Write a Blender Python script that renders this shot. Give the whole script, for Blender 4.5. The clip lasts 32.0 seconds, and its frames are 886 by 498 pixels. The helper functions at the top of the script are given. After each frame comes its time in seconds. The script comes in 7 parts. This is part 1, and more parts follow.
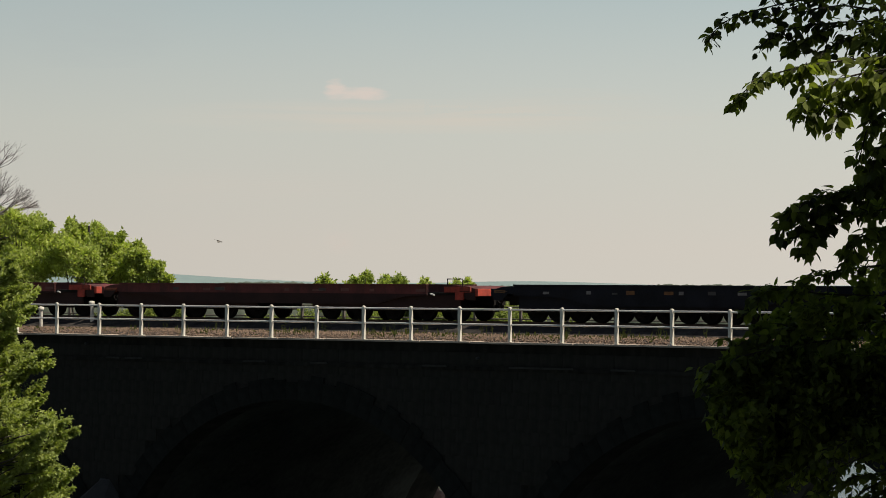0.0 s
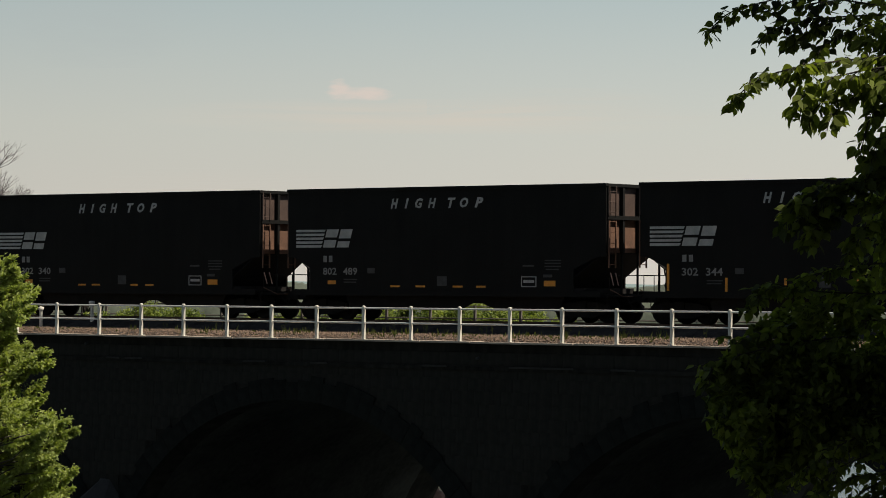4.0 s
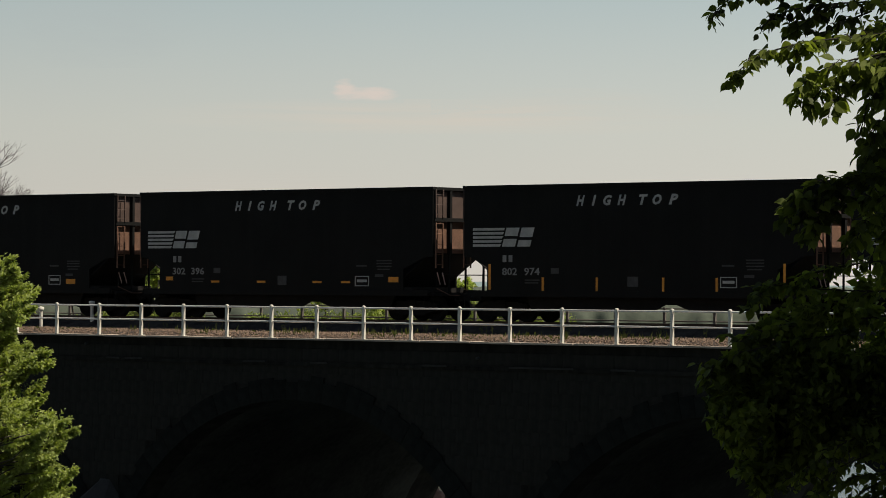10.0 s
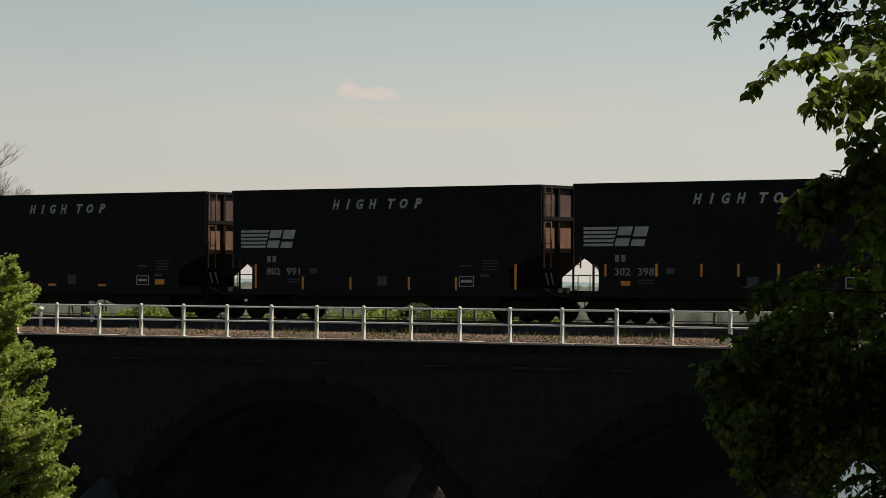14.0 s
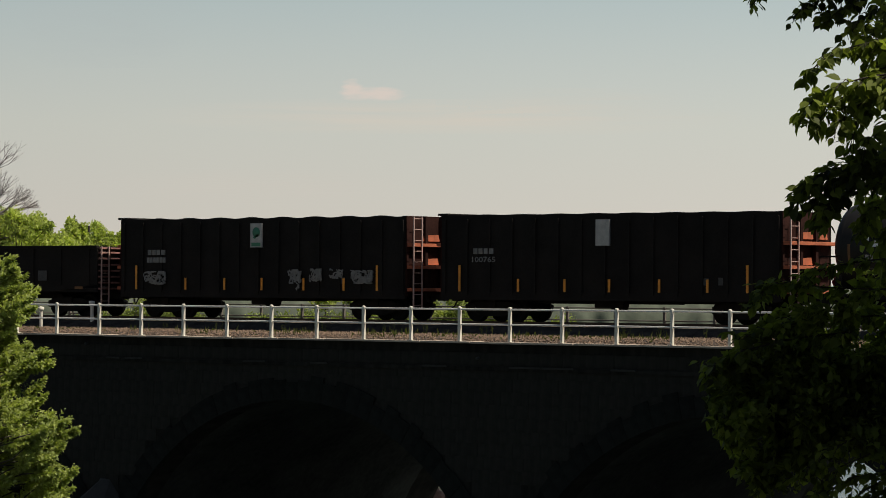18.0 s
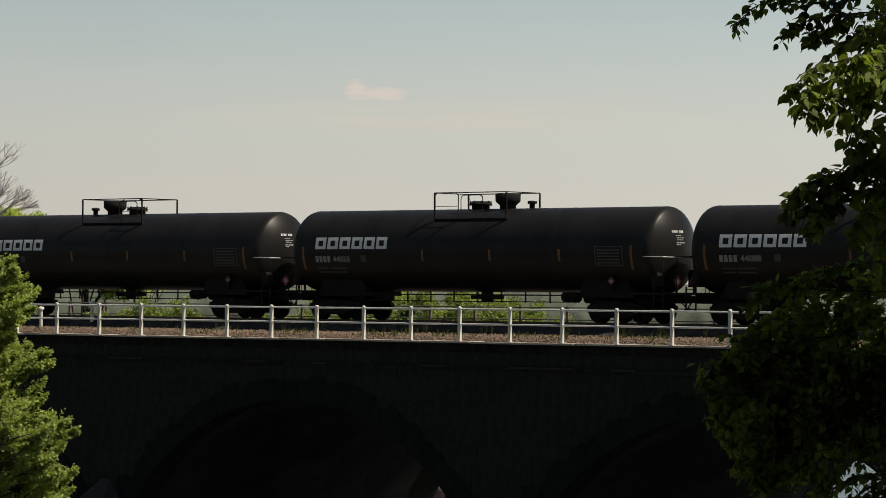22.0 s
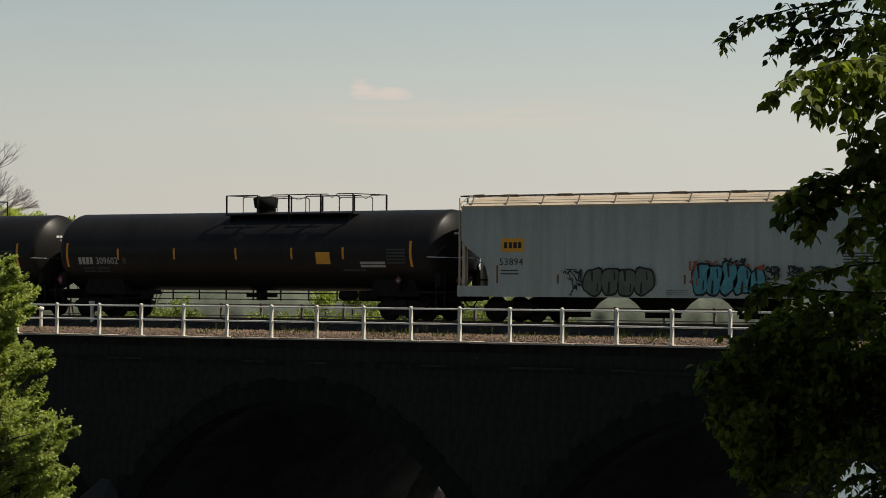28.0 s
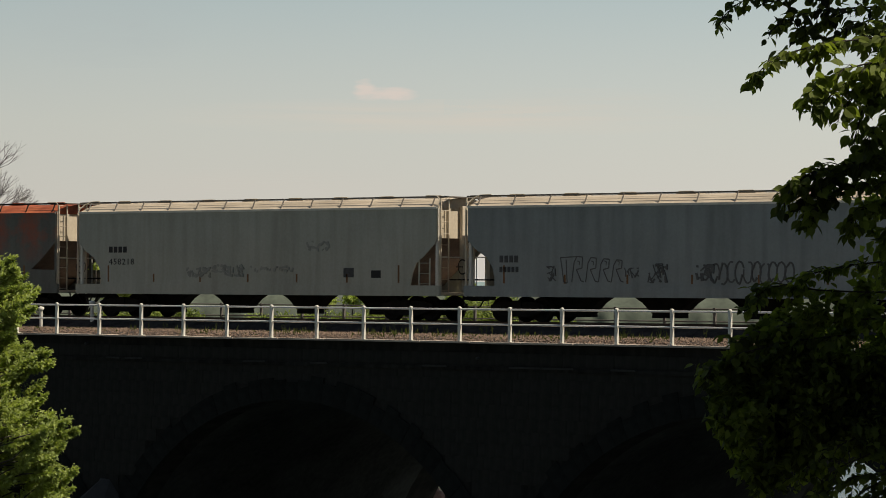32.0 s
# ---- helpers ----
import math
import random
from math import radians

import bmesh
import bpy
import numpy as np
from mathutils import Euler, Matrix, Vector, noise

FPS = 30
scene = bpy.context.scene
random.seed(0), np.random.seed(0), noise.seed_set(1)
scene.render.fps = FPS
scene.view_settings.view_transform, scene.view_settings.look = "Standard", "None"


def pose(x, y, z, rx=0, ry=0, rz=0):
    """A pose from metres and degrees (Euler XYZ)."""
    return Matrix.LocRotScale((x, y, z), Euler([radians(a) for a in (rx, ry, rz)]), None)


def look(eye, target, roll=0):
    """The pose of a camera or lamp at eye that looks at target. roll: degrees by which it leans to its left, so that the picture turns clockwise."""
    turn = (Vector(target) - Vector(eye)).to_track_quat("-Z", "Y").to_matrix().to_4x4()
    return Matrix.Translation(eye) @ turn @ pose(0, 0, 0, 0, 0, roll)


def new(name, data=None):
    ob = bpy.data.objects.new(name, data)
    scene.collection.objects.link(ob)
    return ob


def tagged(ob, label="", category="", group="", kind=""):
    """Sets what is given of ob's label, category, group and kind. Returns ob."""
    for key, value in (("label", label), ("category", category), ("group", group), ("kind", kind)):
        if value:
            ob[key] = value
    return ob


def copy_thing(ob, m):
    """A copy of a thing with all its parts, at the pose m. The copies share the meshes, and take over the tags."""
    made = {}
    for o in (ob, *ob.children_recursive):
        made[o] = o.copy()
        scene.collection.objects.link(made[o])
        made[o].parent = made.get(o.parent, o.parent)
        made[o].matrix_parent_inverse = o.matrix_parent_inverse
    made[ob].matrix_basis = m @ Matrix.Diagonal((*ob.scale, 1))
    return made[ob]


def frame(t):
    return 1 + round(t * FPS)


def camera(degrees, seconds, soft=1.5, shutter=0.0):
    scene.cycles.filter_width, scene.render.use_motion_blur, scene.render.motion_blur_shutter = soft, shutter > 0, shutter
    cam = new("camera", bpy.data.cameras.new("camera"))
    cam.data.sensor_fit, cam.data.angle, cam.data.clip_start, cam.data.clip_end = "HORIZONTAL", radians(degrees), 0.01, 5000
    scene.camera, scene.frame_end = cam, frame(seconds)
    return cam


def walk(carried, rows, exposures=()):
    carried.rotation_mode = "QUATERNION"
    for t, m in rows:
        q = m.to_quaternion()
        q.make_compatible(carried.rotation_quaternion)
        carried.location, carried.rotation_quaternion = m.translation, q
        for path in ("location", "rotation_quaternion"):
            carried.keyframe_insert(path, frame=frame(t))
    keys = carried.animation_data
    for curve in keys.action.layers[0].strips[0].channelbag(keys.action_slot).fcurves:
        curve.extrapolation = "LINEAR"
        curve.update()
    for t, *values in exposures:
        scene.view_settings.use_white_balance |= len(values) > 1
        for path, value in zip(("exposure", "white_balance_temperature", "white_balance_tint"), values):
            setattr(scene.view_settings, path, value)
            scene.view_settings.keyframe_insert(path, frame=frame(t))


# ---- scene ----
# The camera stands still on the river bank and looks up the line.
EYE = Vector((70.53, -83.51, 1.954))
AHEAD = Vector((-math.cos(radians(52)), math.sin(radians(52)), 0))
RIGHT = Vector((math.sin(radians(52)), math.cos(radians(52)), 0))
cam = camera(16.62, 32.0, soft=0.9)
VIEW = look(EYE, EYE + AHEAD * 100 + Vector((0, 0, 100 * 64 / 5370)), 0.28)
walk(cam, [(0.0, VIEW), (32.0, VIEW)])
scene.view_settings.exposure = 0.0

# ---- light: hazy evening sun along the line, a little behind the train ----
SUN_EL, SUN_AZ = 54.0, 19.0
sun_dir = Vector((math.cos(radians(SUN_AZ)) * math.cos(radians(SUN_EL)), math.sin(radians(SUN_AZ)) * math.cos(radians(SUN_EL)), math.sin(radians(SUN_EL))))
world = bpy.data.worlds.new("sky")
scene.world = world
world.use_nodes = True
wn = world.node_tree.nodes
sky = wn.new("ShaderNodeTexSky")
sky.sky_type, sky.sun_disc = "NISHITA", False
sky.sun_elevation, sky.sun_rotation = radians(SUN_EL), radians(90 - SUN_AZ)
sky.air_density, sky.dust_density, sky.ozone_density = 1.0, 1.0, 1.0
# warm evening haze along the whole horizon, thinning upwards into the clear sky
wl = world.node_tree.links
wtc, wsep, wramp, wfade = wn.new("ShaderNodeTexCoord"), wn.new("ShaderNodeSeparateXYZ"), wn.new("ShaderNodeValToRGB"), wn.new("ShaderNodeMapRange")
wl.new(wtc.outputs["Generated"], wsep.inputs[0])
wl.new(wsep.outputs[2], wfade.inputs["Value"])
wfade.interpolation_type = "SMOOTHSTEP"
wfade.inputs["From Min"].default_value, wfade.inputs["From Max"].default_value = 0.06, 0.26
wspan = wn.new("ShaderNodeMath")
wspan.operation = "MULTIPLY"
wspan.inputs[1].default_value = 8.0
wl.new(wsep.outputs[2], wspan.inputs[0])
wl.new(wspan.outputs[0], wramp.inputs[0])
wramp.color_ramp.elements[0].color, wramp.color_ramp.elements[1].color = (5.98, 5.58, 4.93, 1), (4.3, 5.1, 5.15, 1)
wramp.color_ramp.elements[0].position, wramp.color_ramp.elements[1].position = 0.1, 0.8
wmid = wramp.color_ramp.elements.new(0.42)
wmid.color = (5.54, 5.62, 5.06, 1)
wmix, wdim = wn.new("ShaderNodeMix"), wn.new("ShaderNodeMix")
wmix.data_type = wdim.data_type = "RGBA"
wdim.blend_type = "MULTIPLY"
wdim.inputs[0].default_value = 1.0
wdim.inputs[7].default_value = (0.615, 0.58, 0.505, 1)
wl.new(sky.outputs[0], wdim.inputs[6])
wl.new(wfade.outputs[0], wmix.inputs[0])
# the haze is a little brighter towards the sun's side
wdot, wgain, wscale = wn.new("ShaderNodeVectorMath"), wn.new("ShaderNodeMath"), wn.new("ShaderNodeVectorMath")
wdot.operation, wgain.operation, wscale.operation = "DOT_PRODUCT", "MULTIPLY_ADD", "SCALE"
wdot.inputs[1].default_value = tuple(RIGHT)
wgain.inputs[1].default_value, wgain.inputs[2].default_value = 0.42, 1.02
wl.new(wtc.outputs["Generated"], wdot.inputs[0])
wl.new(wdot.outputs["Value"], wgain.inputs[0])
wl.new(wgain.outputs[0], wscale.inputs["Scale"])
wl.new(wramp.outputs[0], wscale.inputs[0])
wl.new(wscale.outputs[0], wmix.inputs[6])
wl.new(wdim.outputs[2], wmix.inputs[7])
wl.new(wmix.outputs[2], wn["Background"].inputs[0])
wn["Background"].inputs[1].default_value = 0.10
lamp = new("sun", bpy.data.lights.new("sun", "SUN"))
lamp.data.energy, lamp.data.angle, lamp.data.color = 4.9, radians(0.6), (1.0, 0.9, 0.74)
lamp.matrix_world = look(sun_dir * 300, (0, 0, 0))


def place(right, ahead, z):
    """A point by metres to the right of and ahead of the camera's stand."""
    p = EYE + RIGHT * right + AHEAD * ahead
    return Vector((p.x, p.y, z))


# ---- materials ----
def mat(name, color, rough=0.8, metal=0.0, var=0.35, scale=3.0, fine=40.0, bump=0.1, tint=None, rnd=0.0, spec=0.5, streak=0.0, stain=(0.05, 0.04, 0.03)):
    m = bpy.data.materials.new(name)
    m.use_nodes = True
    n, l = m.node_tree.nodes, m.node_tree.links
    b = n["Principled BSDF"]
    b.inputs["Roughness"].default_value, b.inputs["Metallic"].default_value = rough, metal
    b.inputs["Specular IOR Level"].default_value = spec
    tc = n.new("ShaderNodeTexCoord")
    big, small = n.new("ShaderNodeTexNoise"), n.new("ShaderNodeTexNoise")
    for node, s in ((big, scale), (small, fine)):
        node.inputs["Scale"].default_value, node.inputs["Detail"].default_value = s, 6
        l.new(tc.outputs["Object"], node.inputs["Vector"])
    ramp = n.new("ShaderNodeValToRGB")
    lo = [c * (1 - var) for c in color]
    hi = tint or [min(1, c * (1 + var)) for c in color]
    ramp.color_ramp.elements[0].color, ramp.color_ramp.elements[1].color = (*lo, 1), (*hi, 1)
    ramp.color_ramp.elements[0].position, ramp.color_ramp.elements[1].position = 0.3, 0.72
    mix = n.new("ShaderNodeMath")
    mix.operation = "MULTIPLY_ADD"
    mix.inputs[1].default_value = 0.35
    l.new(small.outputs[0], mix.inputs[0])
    sc = n.new("ShaderNodeMath")
    sc.operation = "MULTIPLY"
    sc.inputs[1].default_value = 0.65
    l.new(big.outputs[0], sc.inputs[0])
    l.new(sc.outputs[0], mix.inputs[2])
    last = mix
    if rnd:
        info, add = n.new("ShaderNodeObjectInfo"), n.new("ShaderNodeMath")
        add.operation = "MULTIPLY_ADD"
        add.inputs[1].default_value = rnd
        l.new(info.outputs["Random"], add.inputs[0])
        l.new(mix.outputs[0], add.inputs[2])
        last = add
    l.new(last.outputs[0], ramp.inputs[0])
    l.new(ramp.outputs[0], b.inputs["Base Color"])
    if streak:
        # grime that has run down the side
        mp, sn, sr, sm = n.new("ShaderNodeMapping"), n.new("ShaderNodeTexNoise"), n.new("ShaderNodeMapRange"), n.new("ShaderNodeMix")
        mp.inputs["Scale"].default_value = (2.6, 1.0, 0.22)
        sn.inputs["Scale"].default_value, sn.inputs["Detail"].default_value = 1.0, 7
        l.new(tc.outputs["Object"], mp.inputs[0])
        l.new(mp.outputs[0], sn.inputs["Vector"])
        sr.inputs["From Min"].default_value, sr.inputs["From Max"].default_value, sr.inputs["To Max"].default_value = 0.45, 0.78, streak
        l.new(sn.outputs[0], sr.inputs["Value"])
        sm.data_type = "RGBA"
        l.new(sr.outputs[0], sm.inputs[0])
        l.new(ramp.outputs[0], sm.inputs[6])
        sm.inputs[7].default_value = (*stain, 1)
        l.new(sm.outputs[2], b.inputs["Base Color"])
    if bump:
        bp = n.new("ShaderNodeBump")
        bp.inputs["Strength"].default_value, bp.inputs["Distance"].default_value = bump, 0.02
        l.new(small.outputs[0], bp.inputs["Height"])
        l.new(bp.outputs[0], b.inputs["Normal"])
    return m


def leaf_mat(name, lo, hi, trans=0.5, spec=0.3, start=0.0):
    m = bpy.data.materials.new(name)
    m.use_nodes = True
    n, l = m.node_tree.nodes, m.node_tree.links
    b = n["Principled BSDF"]
    b.inputs["Roughness"].default_value = 0.6
    b.inputs["Specular IOR Level"].default_value = spec
    geo, ramp = n.new("ShaderNodeNewGeometry"), n.new("ShaderNodeValToRGB")
    ramp.color_ramp.elements[0].color, ramp.color_ramp.elements[1].color = (*lo, 1), (*hi, 1)
    ramp.color_ramp.elements[0].position = start
    tc, no, add = n.new("ShaderNodeTexCoord"), n.new("ShaderNodeTexNoise"), n.new("ShaderNodeMath")
    no.inputs["Scale"].default_value = 0.7
    l.new(tc.outputs["Object"], no.inputs["Vector"])
    add.operation = "MULTIPLY_ADD"
    add.inputs[1].default_value = 0.55
    l.new(geo.outputs["Random Per Island"], add.inputs[0])
    sub = n.new("ShaderNodeMath")
    sub.operation = "SUBTRACT"
    sub.inputs[1].default_value = 0.27
    l.new(no.outputs[0], sub.inputs[0])
    l.new(sub.outputs[0], add.inputs[2])
    l.new(add.outputs[0], ramp.inputs[0])
    l.new(ramp.outputs[0], b.inputs["Base Color"])
    tr, mx = n.new("ShaderNodeBsdfTranslucent"), n.new("ShaderNodeMixShader")
    br = n.new("ShaderNodeMix")
    br.data_type, br.blend_type = "RGBA", "MULTIPLY"
    br.inputs[0].default_value = 1.0
    br.inputs[7].default_value = (1.12, 1.18, 0.5, 1)
    l.new(ramp.outputs[0], br.inputs[6])
    l.new(br.outputs[2], tr.inputs["Color"])
    mx.inputs[0].default_value = trans
    l.new(b.outputs[0], mx.inputs[1])
    l.new(tr.outputs[0], mx.inputs[2])
    l.new(mx.outputs[0], n["Material Output"].inputs[0])
    return m


# wall, pier and ring stone: shade is put into near-black base colours
M_STONE = mat("shade_dark_stone", (0.0145, 0.0138, 0.0118), 0.95, var=0.85, scale=0.35, fine=3, bump=0.6, rnd=0.05, spec=0.1, streak=0.75, stain=(0.042, 0.038, 0.032))
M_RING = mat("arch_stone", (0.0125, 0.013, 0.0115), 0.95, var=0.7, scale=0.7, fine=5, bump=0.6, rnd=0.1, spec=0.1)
# wall stone lightened for the vault, in place of light bounced off water
M_VAULT = mat("lightened_vault_stone", (0.036, 0.037, 0.033), 0.95, var=0.6, scale=0.5, fine=4, bump=0.5, spec=0.1)
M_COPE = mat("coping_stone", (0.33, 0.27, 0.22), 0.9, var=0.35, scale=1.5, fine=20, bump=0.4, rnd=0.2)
M_BALLAST = mat("ballast", (0.08, 0.058, 0.046), 0.95, var=0.75, scale=2.5, fine=18, bump=1.0)
M_TIE = mat("timber_tie", (0.05, 0.035, 0.027), 0.9, var=0.5, scale=4, fine=30, bump=0.4)
M_RAIL = mat("worn_rail", (0.09, 0.055, 0.04), 0.5, 0.6, var=0.4)
M_FENCE = mat("cream_paint", (0.64, 0.62, 0.55), 0.6, var=0.16, scale=2, fine=30, bump=0.08)
M_PIPE = mat("silver_painted_pipe", (0.62, 0.61, 0.6), 0.45, 0.15, var=0.15, scale=3, fine=30, bump=0.05)
M_FARFENCE = mat("weathered_pipe", (0.16, 0.14, 0.12), 0.7, 0.3, var=0.3)
M_BLACK = mat("black_car_paint", (0.0078, 0.0078, 0.0075), 0.75, var=0.4, scale=0.8, fine=14, bump=0.08, spec=0.16, streak=0.5, stain=(0.013, 0.0125, 0.0115))
M_TANK = mat("black_tank_paint", (0.0145, 0.0138, 0.0135), 0.38, var=0.4, scale=0.6, fine=20, bump=0.02, spec=0.15, streak=0.45, stain=(0.024, 0.021, 0.02))
M_UNDER = mat("grimy_steel", (0.014, 0.0125, 0.0118), 0.9, var=0.5, scale=3, fine=20, bump=0.2, spec=0.2)
M_RUSTDULL = mat("dull_brown_steel", (0.075, 0.047, 0.038), 0.85, var=0.45, scale=1.5, fine=18, bump=0.15, streak=0.5, stain=(0.03, 0.02, 0.016))
M_RUSTEND = mat("rust_brown_steel", (0.15, 0.078, 0.05), 0.85, var=0.45, scale=1.5, fine=18, bump=0.15, streak=0.4, stain=(0.05, 0.03, 0.022))
M_BROWN = mat("dark_rust_side", (0.0125, 0.0105, 0.0095), 0.85, var=0.5, scale=1.0, fine=12, bump=0.12, spec=0.2)
M_ORANGE = mat("orange_paint", (0.36, 0.1, 0.045), 0.75, var=0.4, scale=2, fine=18, bump=0.1)
M_SHADERUST = mat("shade_dark_rust", (0.026, 0.0105, 0.0085), 0.9, var=0.6, scale=2, fine=14, bump=0.12, spec=0.1)
M_PALE = mat("grey_cap_stone", (0.03, 0.03, 0.029), 0.95, var=0.4, scale=1.5, fine=20, bump=0.4)
M_PLACARD = mat("yellow_placard", (0.75, 0.36, 0.03), 0.6, var=0.1, bump=0)
M_BRIGHT = mat("clean_white_lettering", (0.75, 0.75, 0.73), 0.7, var=0.15, bump=0)
M_PATCH = mat("pale_red_patch", (0.16, 0.07, 0.06), 0.8, var=0.3, scale=4, bump=0)
M_RED = mat("dull_red_paint", (0.125, 0.026, 0.025), 0.75, var=0.5, scale=1.5, fine=14, bump=0.1, streak=0.7, stain=(0.025, 0.012, 0.01))
M_REDLOW = mat("low_dark_red", (0.025, 0.008, 0.007), 0.85, var=0.5, scale=1.5, fine=14, bump=0.1)
M_BRIGHTRED = mat("red_end_paint", (0.42, 0.055, 0.032), 0.75, var=0.6, scale=2.5, fine=14, bump=0.1, streak=0.5, stain=(0.12, 0.03, 0.02))
M_FARGREY = mat("dull_grey_steel", (0.1, 0.105, 0.115), 0.6, 0.2, var=0.3, scale=3, fine=20, bump=0.05)
M_BLUE = mat("dark_blue_paint", (0.0105, 0.0125, 0.019), 0.75, var=0.5, scale=1.5, fine=14, bump=0.1, spec=0.2)
M_WHITE = mat("worn_white_lettering", (0.42, 0.42, 0.41), 0.8, var=0.25, scale=4, fine=30, bump=0)
M_NUMBER = mat("dulled_white_number", (0.27, 0.27, 0.265), 0.85, var=0.3, scale=5, fine=30, bump=0)
M_FADED = mat("faded_lettering", (0.066, 0.067, 0.067), 0.85, var=0.4, scale=5, fine=30, bump=0)
M_YELLOW = mat("yellow_reflector", (0.75, 0.3, 0.03), 0.6, var=0.25, scale=4, fine=30, bump=0)
M_YELLOWDIM = mat("dull_yellow_reflector", (0.17, 0.08, 0.025), 0.7, var=0.3, scale=4, fine=30, bump=0)
M_TANBOUNCE = mat("bounce_tan_paint", (0.175, 0.12, 0.088), 0.8, var=0.45, scale=1.2, fine=10, bump=0.08)
M_GREY = mat("pale_grey_car_paint", (0.39, 0.445, 0.425), 0.65, var=0.16, scale=0.35, fine=10, bump=0.04, streak=0.45, stain=(0.18, 0.17, 0.14))
M_ROOF = mat("tan_roof_paint", (0.46, 0.385, 0.29), 0.75, var=0.25, scale=0.8, fine=10, bump=0.05)
M_CREAM = mat("cream_car_paint", (0.39, 0.395, 0.335), 0.65, var=0.15, scale=0.5, fine=10, bump=0.04, streak=0.45, stain=(0.2, 0.19, 0.14))
M_DGREY = mat("mid_grey_car_paint", (0.26, 0.285, 0.28), 0.65, var=0.15, scale=0.5, fine=10, bump=0.04, streak=0.45, stain=(0.1, 0.1, 0.095))
M_REDGREY = mat("grey_paint_with_red_wear", (0.135, 0.138, 0.12), 0.7, var=0.25, scale=0.6, fine=8, bump=0.05, streak=0.4, stain=(0.07, 0.05, 0.04))


def red_patches(m):
    """Worn red patches and runs along the upper half of the side."""
    n, l = m.node_tree.nodes, m.node_tree.links
    tc, mp, no, sep, mr, mul = n.new("ShaderNodeTexCoord"), n.new("ShaderNodeMapping"), n.new("ShaderNodeTexNoise"), n.new("ShaderNodeSeparateXYZ"), n.new("ShaderNodeMapRange"), n.new("ShaderNodeMath")
    mp.inputs["Scale"].default_value = (1.4, 0.1, 1.3)
    no.inputs["Scale"].default_value, no.inputs["Detail"].default_value, no.inputs["Roughness"].default_value = 1.0, 6, 0.65
    l.new(tc.outputs["Object"], mp.inputs[0])
    l.new(mp.outputs[0], no.inputs["Vector"])
    l.new(tc.outputs["Object"], sep.inputs[0])
    l.new(sep.outputs[2], mr.inputs["Value"])
    mr.inputs["From Min"].default_value, mr.inputs["From Max"].default_value = 2.1, 3.1
    thr = n.new("ShaderNodeMapRange")
    thr.inputs["From Min"].default_value, thr.inputs["From Max"].default_value = 0.4, 0.72
    # evenly spaced along the side, one below each roof bay
    ph, sn, mod = n.new("ShaderNodeMath"), n.new("ShaderNodeMath"), n.new("ShaderNodeMath")
    ph.operation, sn.operation, mod.operation = "MULTIPLY_ADD", "SINE", "MULTIPLY_ADD"
    ph.inputs[1].default_value, ph.inputs[2].default_value, mod.inputs[1].default_value = 2.79, -4.01, 0.11
    l.new(sep.outputs[0], ph.inputs[0])
    l.new(ph.outputs[0], sn.inputs[0])
    l.new(sn.outputs[0], mod.inputs[0])
    l.new(no.outputs[0], mod.inputs[2])
    l.new(mod.outputs[0], thr.inputs["Value"])
    mul.operation = "MULTIPLY"
    l.new(thr.outputs[0], mul.inputs[0])
    l.new(mr.outputs[0], mul.inputs[1])
    mx = n.new("ShaderNodeMix")
    mx.data_type = "RGBA"
    b = n["Principled BSDF"]
    old = b.inputs["Base Color"].links[0].from_socket
    l.new(mul.outputs[0], mx.inputs[0])
    l.new(old, mx.inputs[6])
    mx.inputs[7].default_value = (0.31, 0.085, 0.042, 1)
    l.new(mx.outputs[2], b.inputs["Base Color"])


red_patches(M_REDGREY)
M_REDROOF = mat("faded_red_roof", (0.42, 0.055, 0.022), 0.75, var=0.6, scale=1.1, fine=10, bump=0.08, tint=(0.56, 0.16, 0.06))
M_DARKLET = mat("black_lettering", (0.02, 0.02, 0.02), 0.8, var=0.3, bump=0)
M_GREEN = mat("green_emblem", (0.05, 0.2, 0.12), 0.7, var=0.3, bump=0)
M_CYAN = mat("cyan_spray_paint", (0.07, 0.3, 0.36), 0.6, var=0.3, scale=3, bump=0)
M_GFILL = mat("olive_spray_paint", (0.11, 0.13, 0.1), 0.6, var=0.3, scale=3, bump=0)
M_PINK = mat("red_placard", (0.6, 0.06, 0.08), 0.6, var=0.2, bump=0)
M_DARKPLACARD = mat("dull_red_placard", (0.13, 0.035, 0.04), 0.6, var=0.2, bump=0)
M_BARK = mat("bark", (0.036, 0.03, 0.026), 0.95, var=0.4, scale=6, fine=40, bump=0.6)
M_GREYTWIG = mat("bare_grey_bark", (0.2, 0.17, 0.17), 0.95, var=0.3, scale=6, fine=40, bump=0.3)
M_LEAF = leaf_mat("fresh_leaves", (0.13, 0.175, 0.045), (0.52, 0.58, 0.2), 0.5, 0.55)
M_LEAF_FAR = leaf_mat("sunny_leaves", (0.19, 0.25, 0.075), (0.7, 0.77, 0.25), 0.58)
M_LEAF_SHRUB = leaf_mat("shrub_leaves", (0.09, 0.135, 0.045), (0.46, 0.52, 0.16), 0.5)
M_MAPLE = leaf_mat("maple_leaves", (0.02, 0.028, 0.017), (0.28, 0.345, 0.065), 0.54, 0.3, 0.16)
M_WEED = leaf_mat("weeds", (0.06, 0.09, 0.02), (0.16, 0.17, 0.05), 0.3)
M_EARTH = mat("earth_and_grass", (0.03, 0.042, 0.018), 0.95, var=0.5, scale=0.4, fine=6, bump=0.6, tint=(0.05, 0.055, 0.03))
# air haze is put into the hills' pale blue base colour
M_HILL = mat("haze_tinted_woods", (0.2, 0.27, 0.27), 1.0, var=0.12, scale=0.006, fine=0.08, bump=0)
